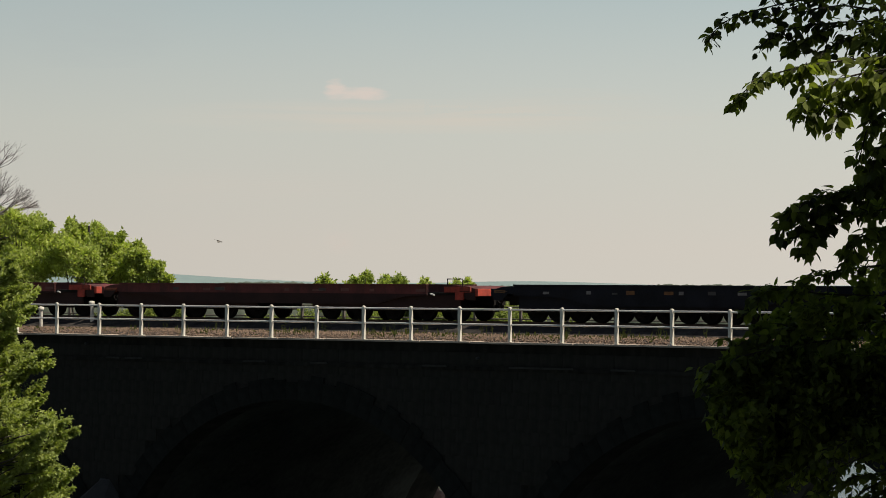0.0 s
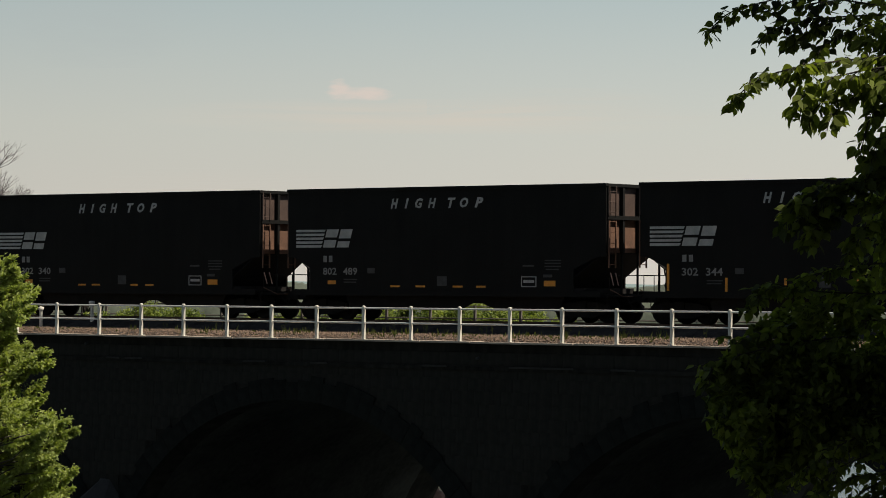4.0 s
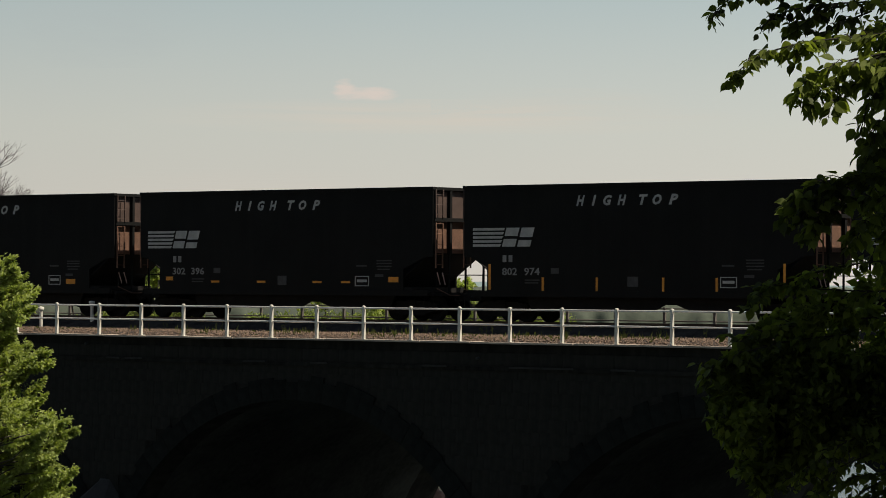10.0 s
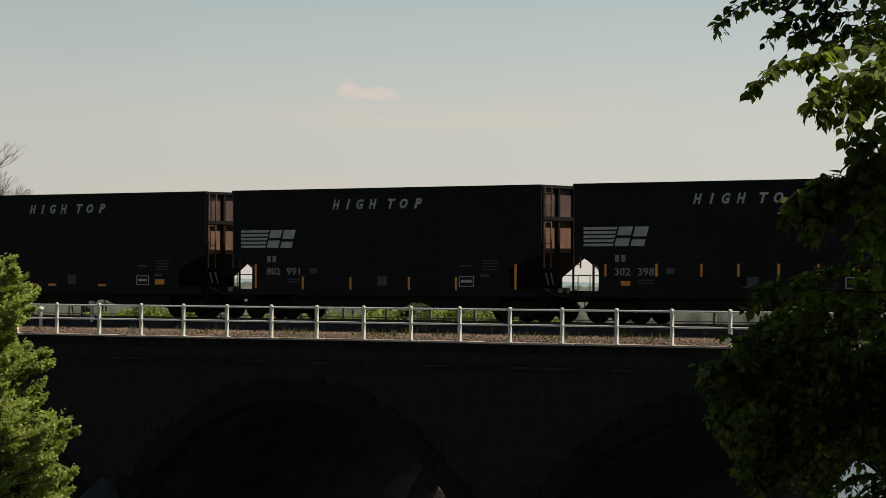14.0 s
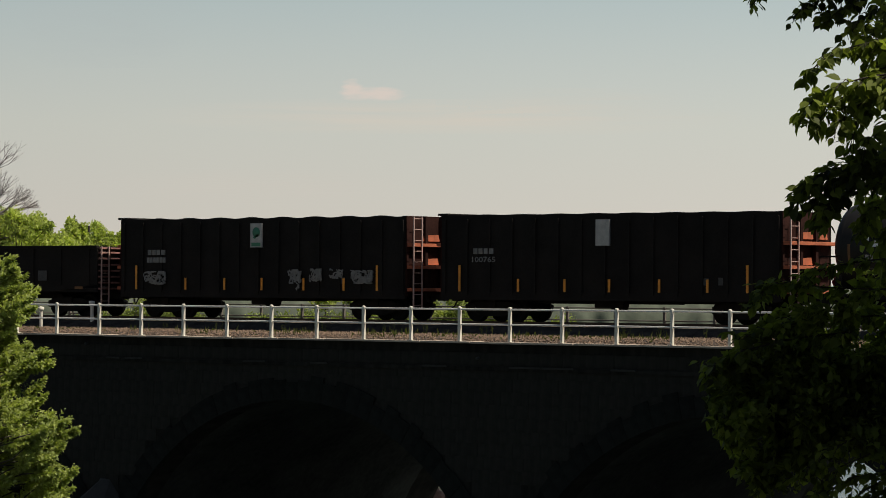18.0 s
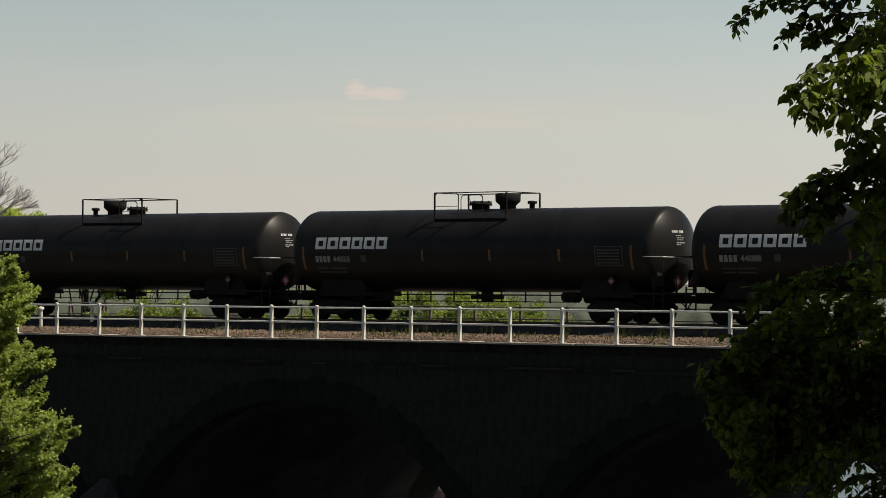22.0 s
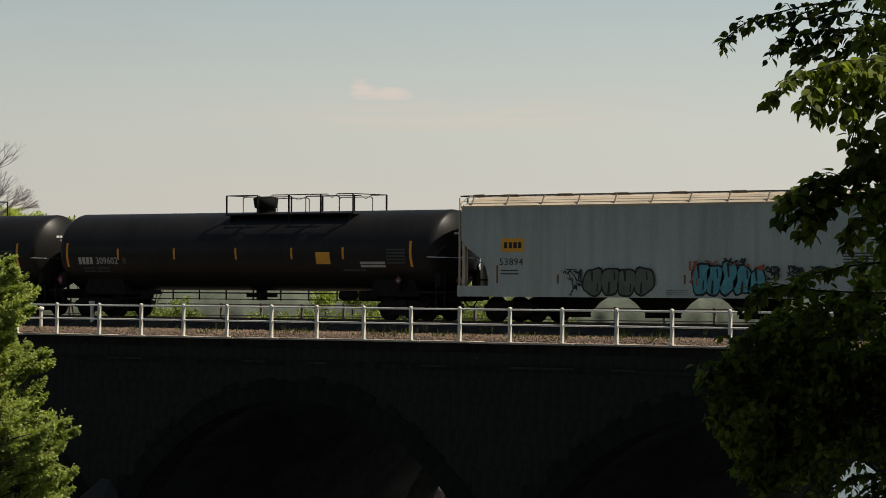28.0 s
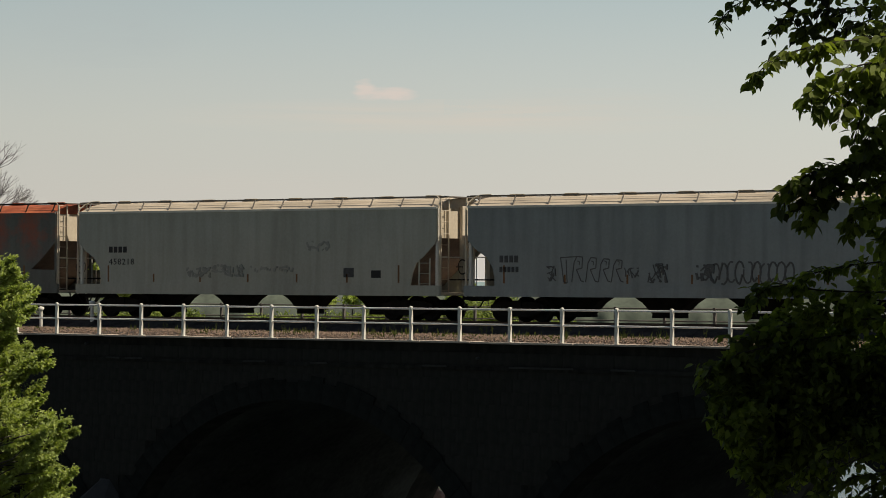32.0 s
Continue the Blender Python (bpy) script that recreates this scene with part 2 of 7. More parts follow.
M_FARTREE = mat("far_woods", (0.085, 0.1, 0.075), 1.0, var=0.4, scale=0.08, fine=0.6, bump=0)
M_ROCK = mat("sunlit_rocks", (0.2, 0.125, 0.105), 0.9, var=0.6, scale=1.4, fine=8, bump=0.6, rnd=0.3)

M_STONES = mat("crushed_stone", (0.06, 0.038, 0.028), 0.95, var=0.85, scale=7, fine=30, bump=0.2, tint=(0.36, 0.25, 0.18))
M_BIRD = mat("grey_feathers", (0.16, 0.15, 0.14), 0.8, var=0.4, scale=20, fine=60, bump=0)
M_SMUDGE = mat("faded_spray_smudge", (0.27, 0.275, 0.245), 0.8, var=0.25, scale=4, bump=0)
M_LINE = mat("thin_grey_spray", (0.095, 0.095, 0.092), 0.8, var=0.3, bump=0)
M_BED = mat("shadowed_track_ballast", (0.05, 0.045, 0.042), 0.95, var=0.7, scale=2.5, fine=20, bump=1.0, spec=0.1)
M_PINKSTEEL = mat("faded_pink_ladder", (0.42, 0.29, 0.26), 0.75, var=0.3, scale=4, fine=20, bump=0.05)
M_PINKRIB = mat("sunlit_pink_rib", (0.24, 0.115, 0.1), 0.85, var=0.75, scale=3, fine=16, bump=0.1)
M_CHALK = mat("grey_white_spray", (0.2, 0.2, 0.195), 0.85, var=0.3, scale=5, bump=0)
M_ENDPAINT = mat("sunlit_end_paint", (0.55, 0.48, 0.37), 0.7, var=0.2, scale=1.0, fine=12, bump=0.05, streak=0.5, stain=(0.3, 0.22, 0.14))
M_LEDGE = mat("sunlit_ledge_stone", (0.042, 0.04, 0.036), 0.95, var=0.4, scale=2, fine=9, bump=0.5, spec=0.12)
M_WATER = bpy.data.materials.new("river_water")
M_WATER.use_nodes = True
_n, _l = M_WATER.node_tree.nodes, M_WATER.node_tree.links
_b = _n["Principled BSDF"]
_b.inputs["Base Color"].default_value, _b.inputs["Roughness"].default_value = (0.045, 0.068, 0.075, 1), 0.22
_no, _bp, _tc = _n.new("ShaderNodeTexNoise"), _n.new("ShaderNodeBump"), _n.new("ShaderNodeTexCoord")
_no.inputs["Scale"].default_value, _no.inputs["Detail"].default_value = 0.9, 5
_bp.inputs["Strength"].default_value, _bp.inputs["Distance"].default_value = 0.8, 0.15
_l.new(_tc.outputs["Object"], _no.inputs["Vector"])
_l.new(_no.outputs[0], _bp.inputs["Height"])
_l.new(_bp.outputs[0], _b.inputs["Normal"])


# ---- mesh helpers ----
class Shape:
    """Collects boxes, tubes and prisms into one mesh."""

    def __init__(self):
        self.v, self.f, self.smooth = [], [], []

    def add(self, verts, faces, smooth=False):
        o = len(self.v)
        self.v += [tuple(p) for p in verts]
        self.f += [tuple(i + o for i in q) for q in faces]
        self.smooth += [smooth] * len(faces)
        return self

    def box(self, x0, x1, y0, y1, z0, z1, c=0.0):
        if c:
            return self.prism([(x0 + c, z0), (x1 - c, z0), (x1, z0 + c), (x1, z1 - c), (x1 - c, z1), (x0 + c, z1), (x0, z1 - c), (x0, z0 + c)], y0, y1)
        p = [(x, y, z) for z in (z0, z1) for y in (y0, y1) for x in (x0, x1)]
        return self.add(p, [(0, 2, 3, 1), (4, 5, 7, 6), (0, 1, 5, 4), (2, 6, 7, 3), (0, 4, 6, 2), (1, 3, 7, 5)])

    def prism(self, poly, y0, y1):
        """An outline of (x, z), pushed from y0 to y1."""
        n = len(poly)
        p = [(x, y0, z) for x, z in poly] + [(x, y1, z) for x, z in poly]
        return self.add(p, [tuple(range(n)), tuple(range(2 * n - 1, n - 1, -1))] + [(i + n, (i + 1) % n + n, (i + 1) % n, i) for i in range(n)])

    def prism_x(self, poly, x0, x1):
        """An outline of (y, z), pushed from x0 to x1."""
        n = len(poly)
        p = [(x0, y, z) for y, z in poly] + [(x1, y, z) for y, z in poly]
        return self.add(p, [tuple(range(n - 1, -1, -1)), tuple(range(n, 2 * n))] + [(i, (i + 1) % n, (i + 1) % n + n, i + n) for i in range(n)])

    def tube(self, a, b, r, seg=8, r2=None, caps=True):
        a, b = Vector(a), Vector(b)
        q = (b - a).to_track_quat("Z", "Y")
        r2 = r if r2 is None else r2
        ring = [q @ Vector((math.cos(6.28318 * i / seg), math.sin(6.28318 * i / seg), 0)) for i in range(seg)]
        p = [a + d * r for d in ring] + [b + d * r2 for d in ring]
        f = [(i, (i + 1) % seg, (i + 1) % seg + seg, i + seg) for i in range(seg)]
        self.add(p, f, seg > 5)
        if caps:
            self.add(p, [tuple(range(seg - 1, -1, -1)), tuple(range(seg, 2 * seg))])
        return self

    def path(self, pts, r, seg=6):
        for a, b in zip(pts, pts[1:]):
            self.tube(a, b, r, seg)
        return self

    def lathe(self, profile, seg=32, axis="x", c=(0, 0, 0)):
        """Turns (along, radius) pairs about an axis through c."""
        v, f = [], []
        for t, r in profile:
            for i in range(seg):
                k = 6.283185 * i / seg
                a, b = r * math.cos(k), r * math.sin(k)
                v.append((c[0] + t, c[1] + a, c[2] + b) if axis == "x" else (c[0] + a, c[1] + t, c[2] + b) if axis == "y" else (c[0] + a, c[1] + b, c[2] + t))
        for j in range(len(profile) - 1):
            for i in range(seg):
                k = (i + 1) % seg
                q = (j * seg + i, j * seg + k, (j + 1) * seg + k, (j + 1) * seg + i)
                f.append(q if axis == "y" else q[::-1])
        return self.add(v, f, True)

    def mesh(self, name):
        me = bpy.data.meshes.new(name)
        me.from_pydata(self.v, [], self.f)
        me.polygons.foreach_set("use_smooth", self.smooth)
        bm = bmesh.new()
        bm.from_mesh(me)
        bmesh.ops.recalc_face_normals(bm, faces=bm.faces)
        bm.to_mesh(me)
        bm.free()
        return me


def part(name, shape, material, parent=None, label="", loc=None):
    me = shape.mesh(name) if isinstance(shape, Shape) else shape
    if not me.materials:
        me.materials.append(material)
    ob = new(name, me)
    if parent:
        ob.parent = parent
    if loc:
        ob.location = loc
    if label:
        ob["label"] = label
    return ob


def thing(name, label, category, group="", loc=(0, 0, 0)):
    ob = new(name)
    ob.location = loc
    ob.empty_display_size = 0.2
    return tagged(ob, label, category, group)


def words(text, material, parent, x0, x1, y, z0, z1, name="lettering", shear=0.0, spacing=1.0, label="", bold=0.0):
    """Built-in lettering on a side that faces -y, fitted into x0..x1 and z0..z1."""
    cu = bpy.data.curves.new(name, "FONT")
    cu.body, cu.size, cu.shear, cu.space_character, cu.extrude, cu.offset, cu.resolution_u = text, 1.0, shear, spacing, 0.004, bold, 2
    tmp = new("draft", cu)
    bpy.context.view_layer.update()
    me = bpy.data.meshes.new_from_object(tmp.evaluated_get(bpy.context.evaluated_depsgraph_get()))
    bpy.data.objects.remove(tmp)
    co = np.zeros(len(me.vertices) * 3)
    me.vertices.foreach_get("co", co)
    lo, hi = co.reshape(-1, 3).min(0), co.reshape(-1, 3).max(0)
    sx, sz = (x1 - x0) / (hi[0] - lo[0]), (z1 - z0) / (hi[1] - lo[1])
    me.materials.clear()
    me.materials.append(material)
    me.transform(Matrix.Translation((x0, y, z0)) @ Matrix.Rotation(radians(90), 4, "X") @ Matrix.Diagonal((sx, sz, 1, 1)) @ Matrix.Translation((-lo[0], -lo[1], 0)))
    return part(name, me, material, parent, label)


# ---- ground, river and distance ----
WATER_Z = -10.0
TRACK_Y, RAIL_Z, DECK_W = 5.5, 0.63, 18.3


def ground_height(p):
    """The bank under the camera falls to the river bed; the far shore rises to low hills."""
    d = p - EYE
    ahead, right = d.dot(AHEAD), d.dot(RIGHT)
    k = min(1, max(0, (ahead - 12) / 45))
    near = 0.35 + (-11.5 - 0.35) * (k * k * (3 - 2 * k))
    far = min(1, max(0, (ahead - 870) / 40)) * 2.2 + min(1, max(0, (ahead - 1500) / 500)) * 7.0
    side = min(1, max(0, (-right - 26 - ahead * 0.02) / 40)) * 3.2
    # unseen rise behind the camera, added to hold skylight off the bridge side
    back = min(1, max(0, (-ahead - 4) / 110)) * 46.0
    isle = 2.9 * min(1, max(0, (6 - right) / 8)) * min(1, max(0, (ahead - 124) / 8)) * min(1, max(0, (330 - ahead) / 60))
    shoal = 2.9 * min(1, max(0, (-6 - right) / 4)) * min(1, max(0, (ahead - 55) / 8)) * min(1, max(0, (95 - ahead) / 6))
    return near + far + back + max(isle, shoal) + max(side, 0) * (1 if ahead > 30 else 0) + 0.25 * noise.noise(Vector((p.x * 0.1, p.y * 0.1, 0)))


def build_ground():
    s = Shape()
    rows = [-400, -250, -150, -115, -80, -50, -25, -12, -5, 0, 6, 12, 17, 22, 27, 32, 38, 44, 50, 57, 65, 75, 83, 90, 98, 112, 124, 128, 132, 140, 155, 180, 215, 260, 300, 340, 400, 700, 860, 880, 910, 1100, 1500, 1600, 1700, 1850, 2000, 2600, 3500, 4700]
    cols = [-1.6, -0.8, -0.45, -0.3, -0.22, -0.17, -0.13, -0.09, -0.06, -0.03, 0, 0.03, 0.06, 0.09, 0.13, 0.17, 0.22, 0.3, 0.45, 0.8, 1.6]
    for a in rows:
        for c in cols:
            p = EYE + AHEAD * a + RIGHT * c * (abs(a) + 120)
            s.v.append((p.x, p.y, ground_height(p)))
    w = len(cols)
    for i in range(len(rows) - 1):
        for j in range(w - 1):
            s.f.append((i * w + j, i * w + j + 1, (i + 1) * w + j + 1, (i + 1) * w + j))
            s.smooth.append(True)
    tagged(part("ground", s, M_EARTH), "grassy earth river bank falling to a stony bed", "ground", kind="structure")
    r = Shape()
    c = [place(-3500, -150, WATER_Z), place(3500, -150, WATER_Z), place(3500, 2300, WATER_Z), place(-3500, 2300, WATER_Z)]
    r.add(c, [(0, 1, 2, 3)])
    tagged(part("water", r, M_WATER), "wide calm grey-green river below the bridge", "river", kind="structure")


def build_hills():
    """Two hazy ridges and the wooded far shore."""
    def ridge(name, ahead, material, label, f, x0, x1, n=160, depth=300):
        s = Shape()
        for i in range(n + 1):
            x = x0 + (x1 - x0) * i / n
            h = f(x)
            for a, z in ((ahead, -6), (ahead + depth * 0.5, h), (ahead + depth, h * 0.5)):
                s.v.append(tuple(place(x, a, z)))
        for i in range(n):
            for j in range(2):
                o = i * 3 + j
                s.f.append((o, o + 3, o + 4, o + 1))
                s.smooth.append(True)
        tagged(part(name, s, material), label, "hills", kind="structure")
    # profile: shoulder at the left that falls to the right, then low swells
    def far(x):
        k = x / 4300
        left = 24 * math.exp(-((k + 0.15) / 0.075) ** 2)
        return 3 + left + 4.5 * math.exp(-((k - 0.03) / 0.035) ** 2) + 1.2 * noise.noise(Vector((x * 0.004, 0, 0))) + 9 * math.exp(-((k - 0.28) / 0.1) ** 2)
    ridge("backdrop", 4200, M_HILL, "low wooded hills on the skyline, tinted blue for haze", far, -2600, 2600)
    random.seed(5)
    s = Shape()
    n = 900
    x0, x1, far = -420, 420, 880
    for i in range(n + 1):
        x = x0 + (x1 - x0) * i / n
        k = x / far
        lump = 0.0
        for c, w, h in ((-0.064, 0.012, 1.0), (-0.05, 0.006, 0.7), (0.03, 0.004, 0.5), (0.077, 0.006, 1.0), (0.092, 0.008, 0.8), (0.105, 0.006, 0.7)):
            lump += h * math.exp(-((k - c) / w) ** 2)
        h = 1.75 + 0.35 * noise.noise(Vector((i * 0.06, 3, 0))) + lump + random.uniform(-0.3, 0.3)
        for j in range(7):
            t = j / 6
            jig = 2.2 * noise.noise(Vector((i * 0.21, j * 1.3, 7)))
            s.v.append(tuple(place(x, far + 26 * t * t + jig, WATER_Z + (h - WATER_Z) * math.sin(t * 1.5708))))
        s.v.append(tuple(place(x, far + 60, WATER_Z)))
    for i in range(n):
        for j in range(7):
            o = i * 8 + j
            s.f.append((o, o + 8, o + 9, o + 1))
            s.smooth.append(True)
    tagged(part("far_woods", s, M_FARTREE), "line of green woods along the far river shore", "woods", kind="stuff")


# ---- the stone bridge ----
PITCH, CROWN_X, CROWN_Z, ARCH_R, SPRING_H = 18.9, -1.6, -2.2, 9.7, 8.55
ARCHES = range(-27, 28)


def arch_outline(cx, n=24):
    """Points of one arch from its left foot to its right foot."""
    a0 = math.asin(SPRING_H / ARCH_R)
    cz = CROWN_Z - ARCH_R
    top = [(cx + ARCH_R * math.sin(a), cz + ARCH_R * math.cos(a)) for a in [(-a0 + 2 * a0 * i / n) for i in range(n + 1)]]
    return [(cx - SPRING_H, -12.0)] + top + [(cx + SPRING_H, -12.0)]


def build_bridge():
    y0, y1 = 0.0, DECK_W
    for y, ny, name in ((y0, 1.2, "wall_south"), (y1 - 1.2, 1.95, "wall_north")):
        s = Shape()
        for k in ARCHES:
            cx = CROWN_X + k * PITCH
            o = arch_outline(cx)
            lo, hi = cx - PITCH / 2, cx + PITCH / 2
            tops = [(lo, -0.35)] + [(p[0], -0.35) for p in o[1:-1]] + [(hi, -0.35)]
            bot = [(lo, o[1][1])] + o[1:-1] + [(hi, o[-2][1])]
            for i in range(len(bot) - 1):
                s.add([(bot[i][0], yy, bot[i][1]) for yy in (y, y + ny)] + [(bot[i + 1][0], yy, bot[i + 1][1]) for yy in (y, y + ny)] + [(tops[i][0], yy, tops[i][1]) for yy in (y, y + ny)] + [(tops[i + 1][0], yy, tops[i + 1][1]) for yy in (y, y + ny)],
                      [(0, 2, 6, 4), (1, 5, 7, 3), (0, 1, 3, 2), (4, 6, 7, 5)])
        tagged(part(name, s, M_STONE), "stone arch bridge wall, its shade put into near-black stone", "bridge", kind="structure")
    v = Shape()
    o = arch_outline(0)[1:-1]
    for p, q in zip(o, o[1:]):
        v.add([(p[0], y0 + 1.2, p[1]), (q[0], y0 + 1.2, q[1]), (q[0], y1 - 1.2, q[1]), (p[0], y1 - 1.2, p[1])], [(0, 1, 2, 3)])
    vm = v.mesh("vault")
    z = o[0][1]
    w = PITCH / 2 - SPRING_H
    pm = Shape().box(-w, w, y0 + 0.02, y1 - 0.02, -12.5, z).box(-w - 0.1, w + 0.1, y0 - 0.1, y1 + 0.1, z - 0.3, z - 0.02, 0.05).mesh("pier")
    for k in ARCHES:
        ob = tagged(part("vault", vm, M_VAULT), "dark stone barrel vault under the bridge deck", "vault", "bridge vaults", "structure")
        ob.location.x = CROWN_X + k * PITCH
    for k in list(ARCHES) + [ARCHES[-1] + 1]:
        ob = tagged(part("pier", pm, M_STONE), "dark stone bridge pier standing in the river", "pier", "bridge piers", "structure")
        ob.location.x = CROWN_X + (k - 0.5) * PITCH
    # deck under the ballast
    d = Shape()
    a, b = CROWN_X + (ARCHES[0] - 0.5) * PITCH, CROWN_X + (ARCHES[-1] + 0.5) * PITCH
    d.box(a, b, y0 + 0.05, y1 - 0.05, -1.2, -0.36)
    tagged(part("deck", d, M_STONE), "stone bridge deck under the ballast", "deck", kind="structure")
    # ballast: near toe, lower bench, shoulder, track bed, far side
    prof = [(0.62, -0.36), (0.62, -0.02), (0.95, 0.07), (1.35, 0.14), (3.35, 0.18), (3.6, 0.1), (7.6, 0.1), (8.6, 0.1), (DECK_W - 1.0, 0.1), (DECK_W - 0.7, -0.36)]
    s = Shape()
    n = 500
    for i in range(n + 1):
        x = a + (b - a) * i / n
        for j, (y, zz) in enumerate(prof):
            s.v.append((x, y, zz + (0.03 * noise.noise(Vector((x * 0.8, y * 3, 0))) if 1 <= j <= 8 else 0)))
    m = len(prof)
    for i in range(n):
        for j in range(m - 1):
            o = i * m + j
            s.f.append((o, o + m, o + m + 1, o + 1))
            s.smooth.append(True)
    tagged(part("ballast", s, M_BALLAST), "brown crushed stone ballast beside the track", "ballast", kind="structure")
    # the raised track bed with its sloping shoulders
    # ballast darkened in colour where the passing cars' shadow lies
    bed = Shape()
    bp = [(3.3, 0.08), (3.42, 0.2), (4.02, 0.48), (7.0, 0.48), (7.6, 0.2), (7.75, 0.05)]
    for i in range(n + 1):
        x = a + (b - a) * i / n
        for j, (y, zz) in enumerate(bp):
            bed.v.append((x, y + 0.05 * noise.noise(Vector((x * 0.9, y, 2))), zz + 0.02 * noise.noise(Vector((x * 1.7, y * 3, 5)))))
    for i in range(n):
        for j in range(len(bp) - 1):
            o = i * len(bp) + j
            bed.f.append((o, o + len(bp), o + len(bp) + 1, o + 1))
            bed.smooth.append(True)
    tagged(part("track_bed", bed, M_BED), "ballast bed darkened for the train's shadow, sloping up to the ties", "ballast", kind="structure")
    # rails and ties
    for y in (TRACK_Y - 0.76, TRACK_Y + 0.76):
        r = Shape().prism_x([(y - 0.07, RAIL_Z - 0.17), (y + 0.07, RAIL_Z - 0.17), (y + 0.015, RAIL_Z - 0.12), (y + 0.015, RAIL_Z - 0.04), (y + 0.036, RAIL_Z - 0.03), (y + 0.036, RAIL_Z), (y - 0.036, RAIL_Z), (y - 0.036, RAIL_Z - 0.03), (y - 0.015, RAIL_Z - 0.04), (y - 0.015, RAIL_Z - 0.12)], a, b)
        tagged(part("rail", r, M_RAIL), "worn steel running rail on timber ties", "rail", "running rails", kind="structure")
    t = Shape()
    for i in range(int((b - a) / 0.55)):
        x = a + 0.3 + i * 0.55
        t.box(x, x + 0.22, TRACK_Y - 1.3, TRACK_Y + 1.3, RAIL_Z - 0.33, RAIL_Z - 0.172)
    tagged(part("ties", t, M_TIE), "dark creosoted timber railway ties", "ties", kind="stuff")
    far = Shape()
    far.box(a, b, DECK_W - 0.55, DECK_W + 0.2, -0.36, 0.0)
    tagged(part("coping_north", far, M_STONE), "dark stone coping of the far parapet", "coping", kind="structure")
    # pale slab keeps only the sunlit top; dark course stands for shaded front
    cop = tagged(part("coping_south", Shape().box(a, b, 0.0, 0.55, -0.36, -0.06), M_STONE), "pale stone coping course along the bridge edge", "coping", kind="structure")
    st = Shape().box(-1.1, 1.1, -0.24, 0.6, -0.06, 0.0, 0.015).mesh("coping_stone")
    random.seed(3)
    x = a
    pre = Shape()
    while x < b:
        if -34 < x < 34:
            ob = part("coping_stone", st, M_COPE, cop)
            ob.location = (x + 1.1, random.uniform(-0.012, 0.012), random.uniform(-0.008, 0.008))
            ob.scale = (0.992, 1, 1)
        else:
            pre.box(x + 0.01, x + 2.19, -0.24, 0.6, -0.06, 0.0)
        x += 2.2
    part("coping_run", pre, M_COPE, cop)["kind"] = "stuff"
    belt = tagged(part("belt_course", Shape().box(a, b, -0.07, 0.0, -1.0, -0.86), M_STONE), "projecting stone belt course below the coping", "trim", kind="structure")
    # short pale stones paint in the light caught along the belt course
    for x, w in ((-10.6, 0.7), (-9.5, 0.9), (-3.4, 1.1), (-0.3, 0.8), (5.0, 1.1), (9.6, 2.7), (13.0, 1.0)):
        part("ledge_stone", Shape().box(x - w / 2, x + w / 2, -0.11, -0.0, -0.9, -0.835, 0.01), M_LEDGE, belt, "pale ledge stone standing for a lit ledge top")
    for x, z in ((6.9, -0.55), (-12.0, -0.33)):
        part("drain_spout", Shape().tube((x, 0.05, z), (x, -0.16, z - 0.03), 0.05, 10), M_PALE, belt, "pale drain spout")


def build_ring(k):
    """The ring of voussoirs of one arch on the near wall."""
    cx, cz = CROWN_X + k * PITCH, CROWN_Z - ARCH_R
    a0 = math.asin(SPRING_H / ARCH_R)
    n = 37
    ring = thing("arch_ring", "ring of weathered stone voussoirs round a bridge arch", "arch", "arch rings")
    da = 2 * a0 / n
    r0, r1 = ARCH_R - 0.04, ARCH_R + 0.78
    h = da / 2 * 0.985
    meshes = []
    for r1 in (ARCH_R + 0.62, ARCH_R + 0.78, ARCH_R + 0.7, ARCH_R + 0.9):
        meshes.append(Shape().prism([(-r0 * math.sin(h), r0 * math.cos(h)), (r0 * math.sin(h), r0 * math.cos(h)), (r1 * math.sin(h), r1 * math.cos(h)), (-r1 * math.sin(h), r1 * math.cos(h))], -0.085, 0.1).mesh("voussoir"))
    for i in range(n):
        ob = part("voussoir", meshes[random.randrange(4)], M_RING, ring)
        ob.matrix_basis = Matrix.Translation((cx, random.uniform(-0.012, 0.006), cz)) @ Matrix.Rotation(-a0 + da * (i + 0.5), 4, "Y")
    return ring


def build_ashlar(wall):
    """Squared blocks of the near wall round the arches in view, a little uneven."""
    rng = random.Random(31)
    h = 0.45
    meshes = [Shape().box(0.0018, w - 0.0018, -1.0, 0.0, 0.0018, h - 0.0018).mesh("block") for w in (0.75, 0.95, 1.2)]
    widths = (0.75, 0.95, 1.2)
    row = 0
    z = -0.37 - h
    while z > -7.2:
        x = -17.0 + rng.uniform(0, 0.7)
        while x < 22:
            k = rng.randrange(3)
            w = widths[k]
            free = True
            for n in (-1, 0, 1):
                cx, cz = CROWN_X + n * PITCH, CROWN_Z - ARCH_R
                for px in (x, x + w):
                    for pz in (z, z + h):
                        if math.hypot(px - cx, pz - cz) < ARCH_R + 0.2 and abs(px - cx) < SPRING_H + 0.8:
                            free = False
            if free:
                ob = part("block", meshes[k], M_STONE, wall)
                ob.location = (x, rng.uniform(-0.012, -0.004), z)
                ob.scale = (1, 0.012, 1)
            x += w
        z -= h
        row += 1


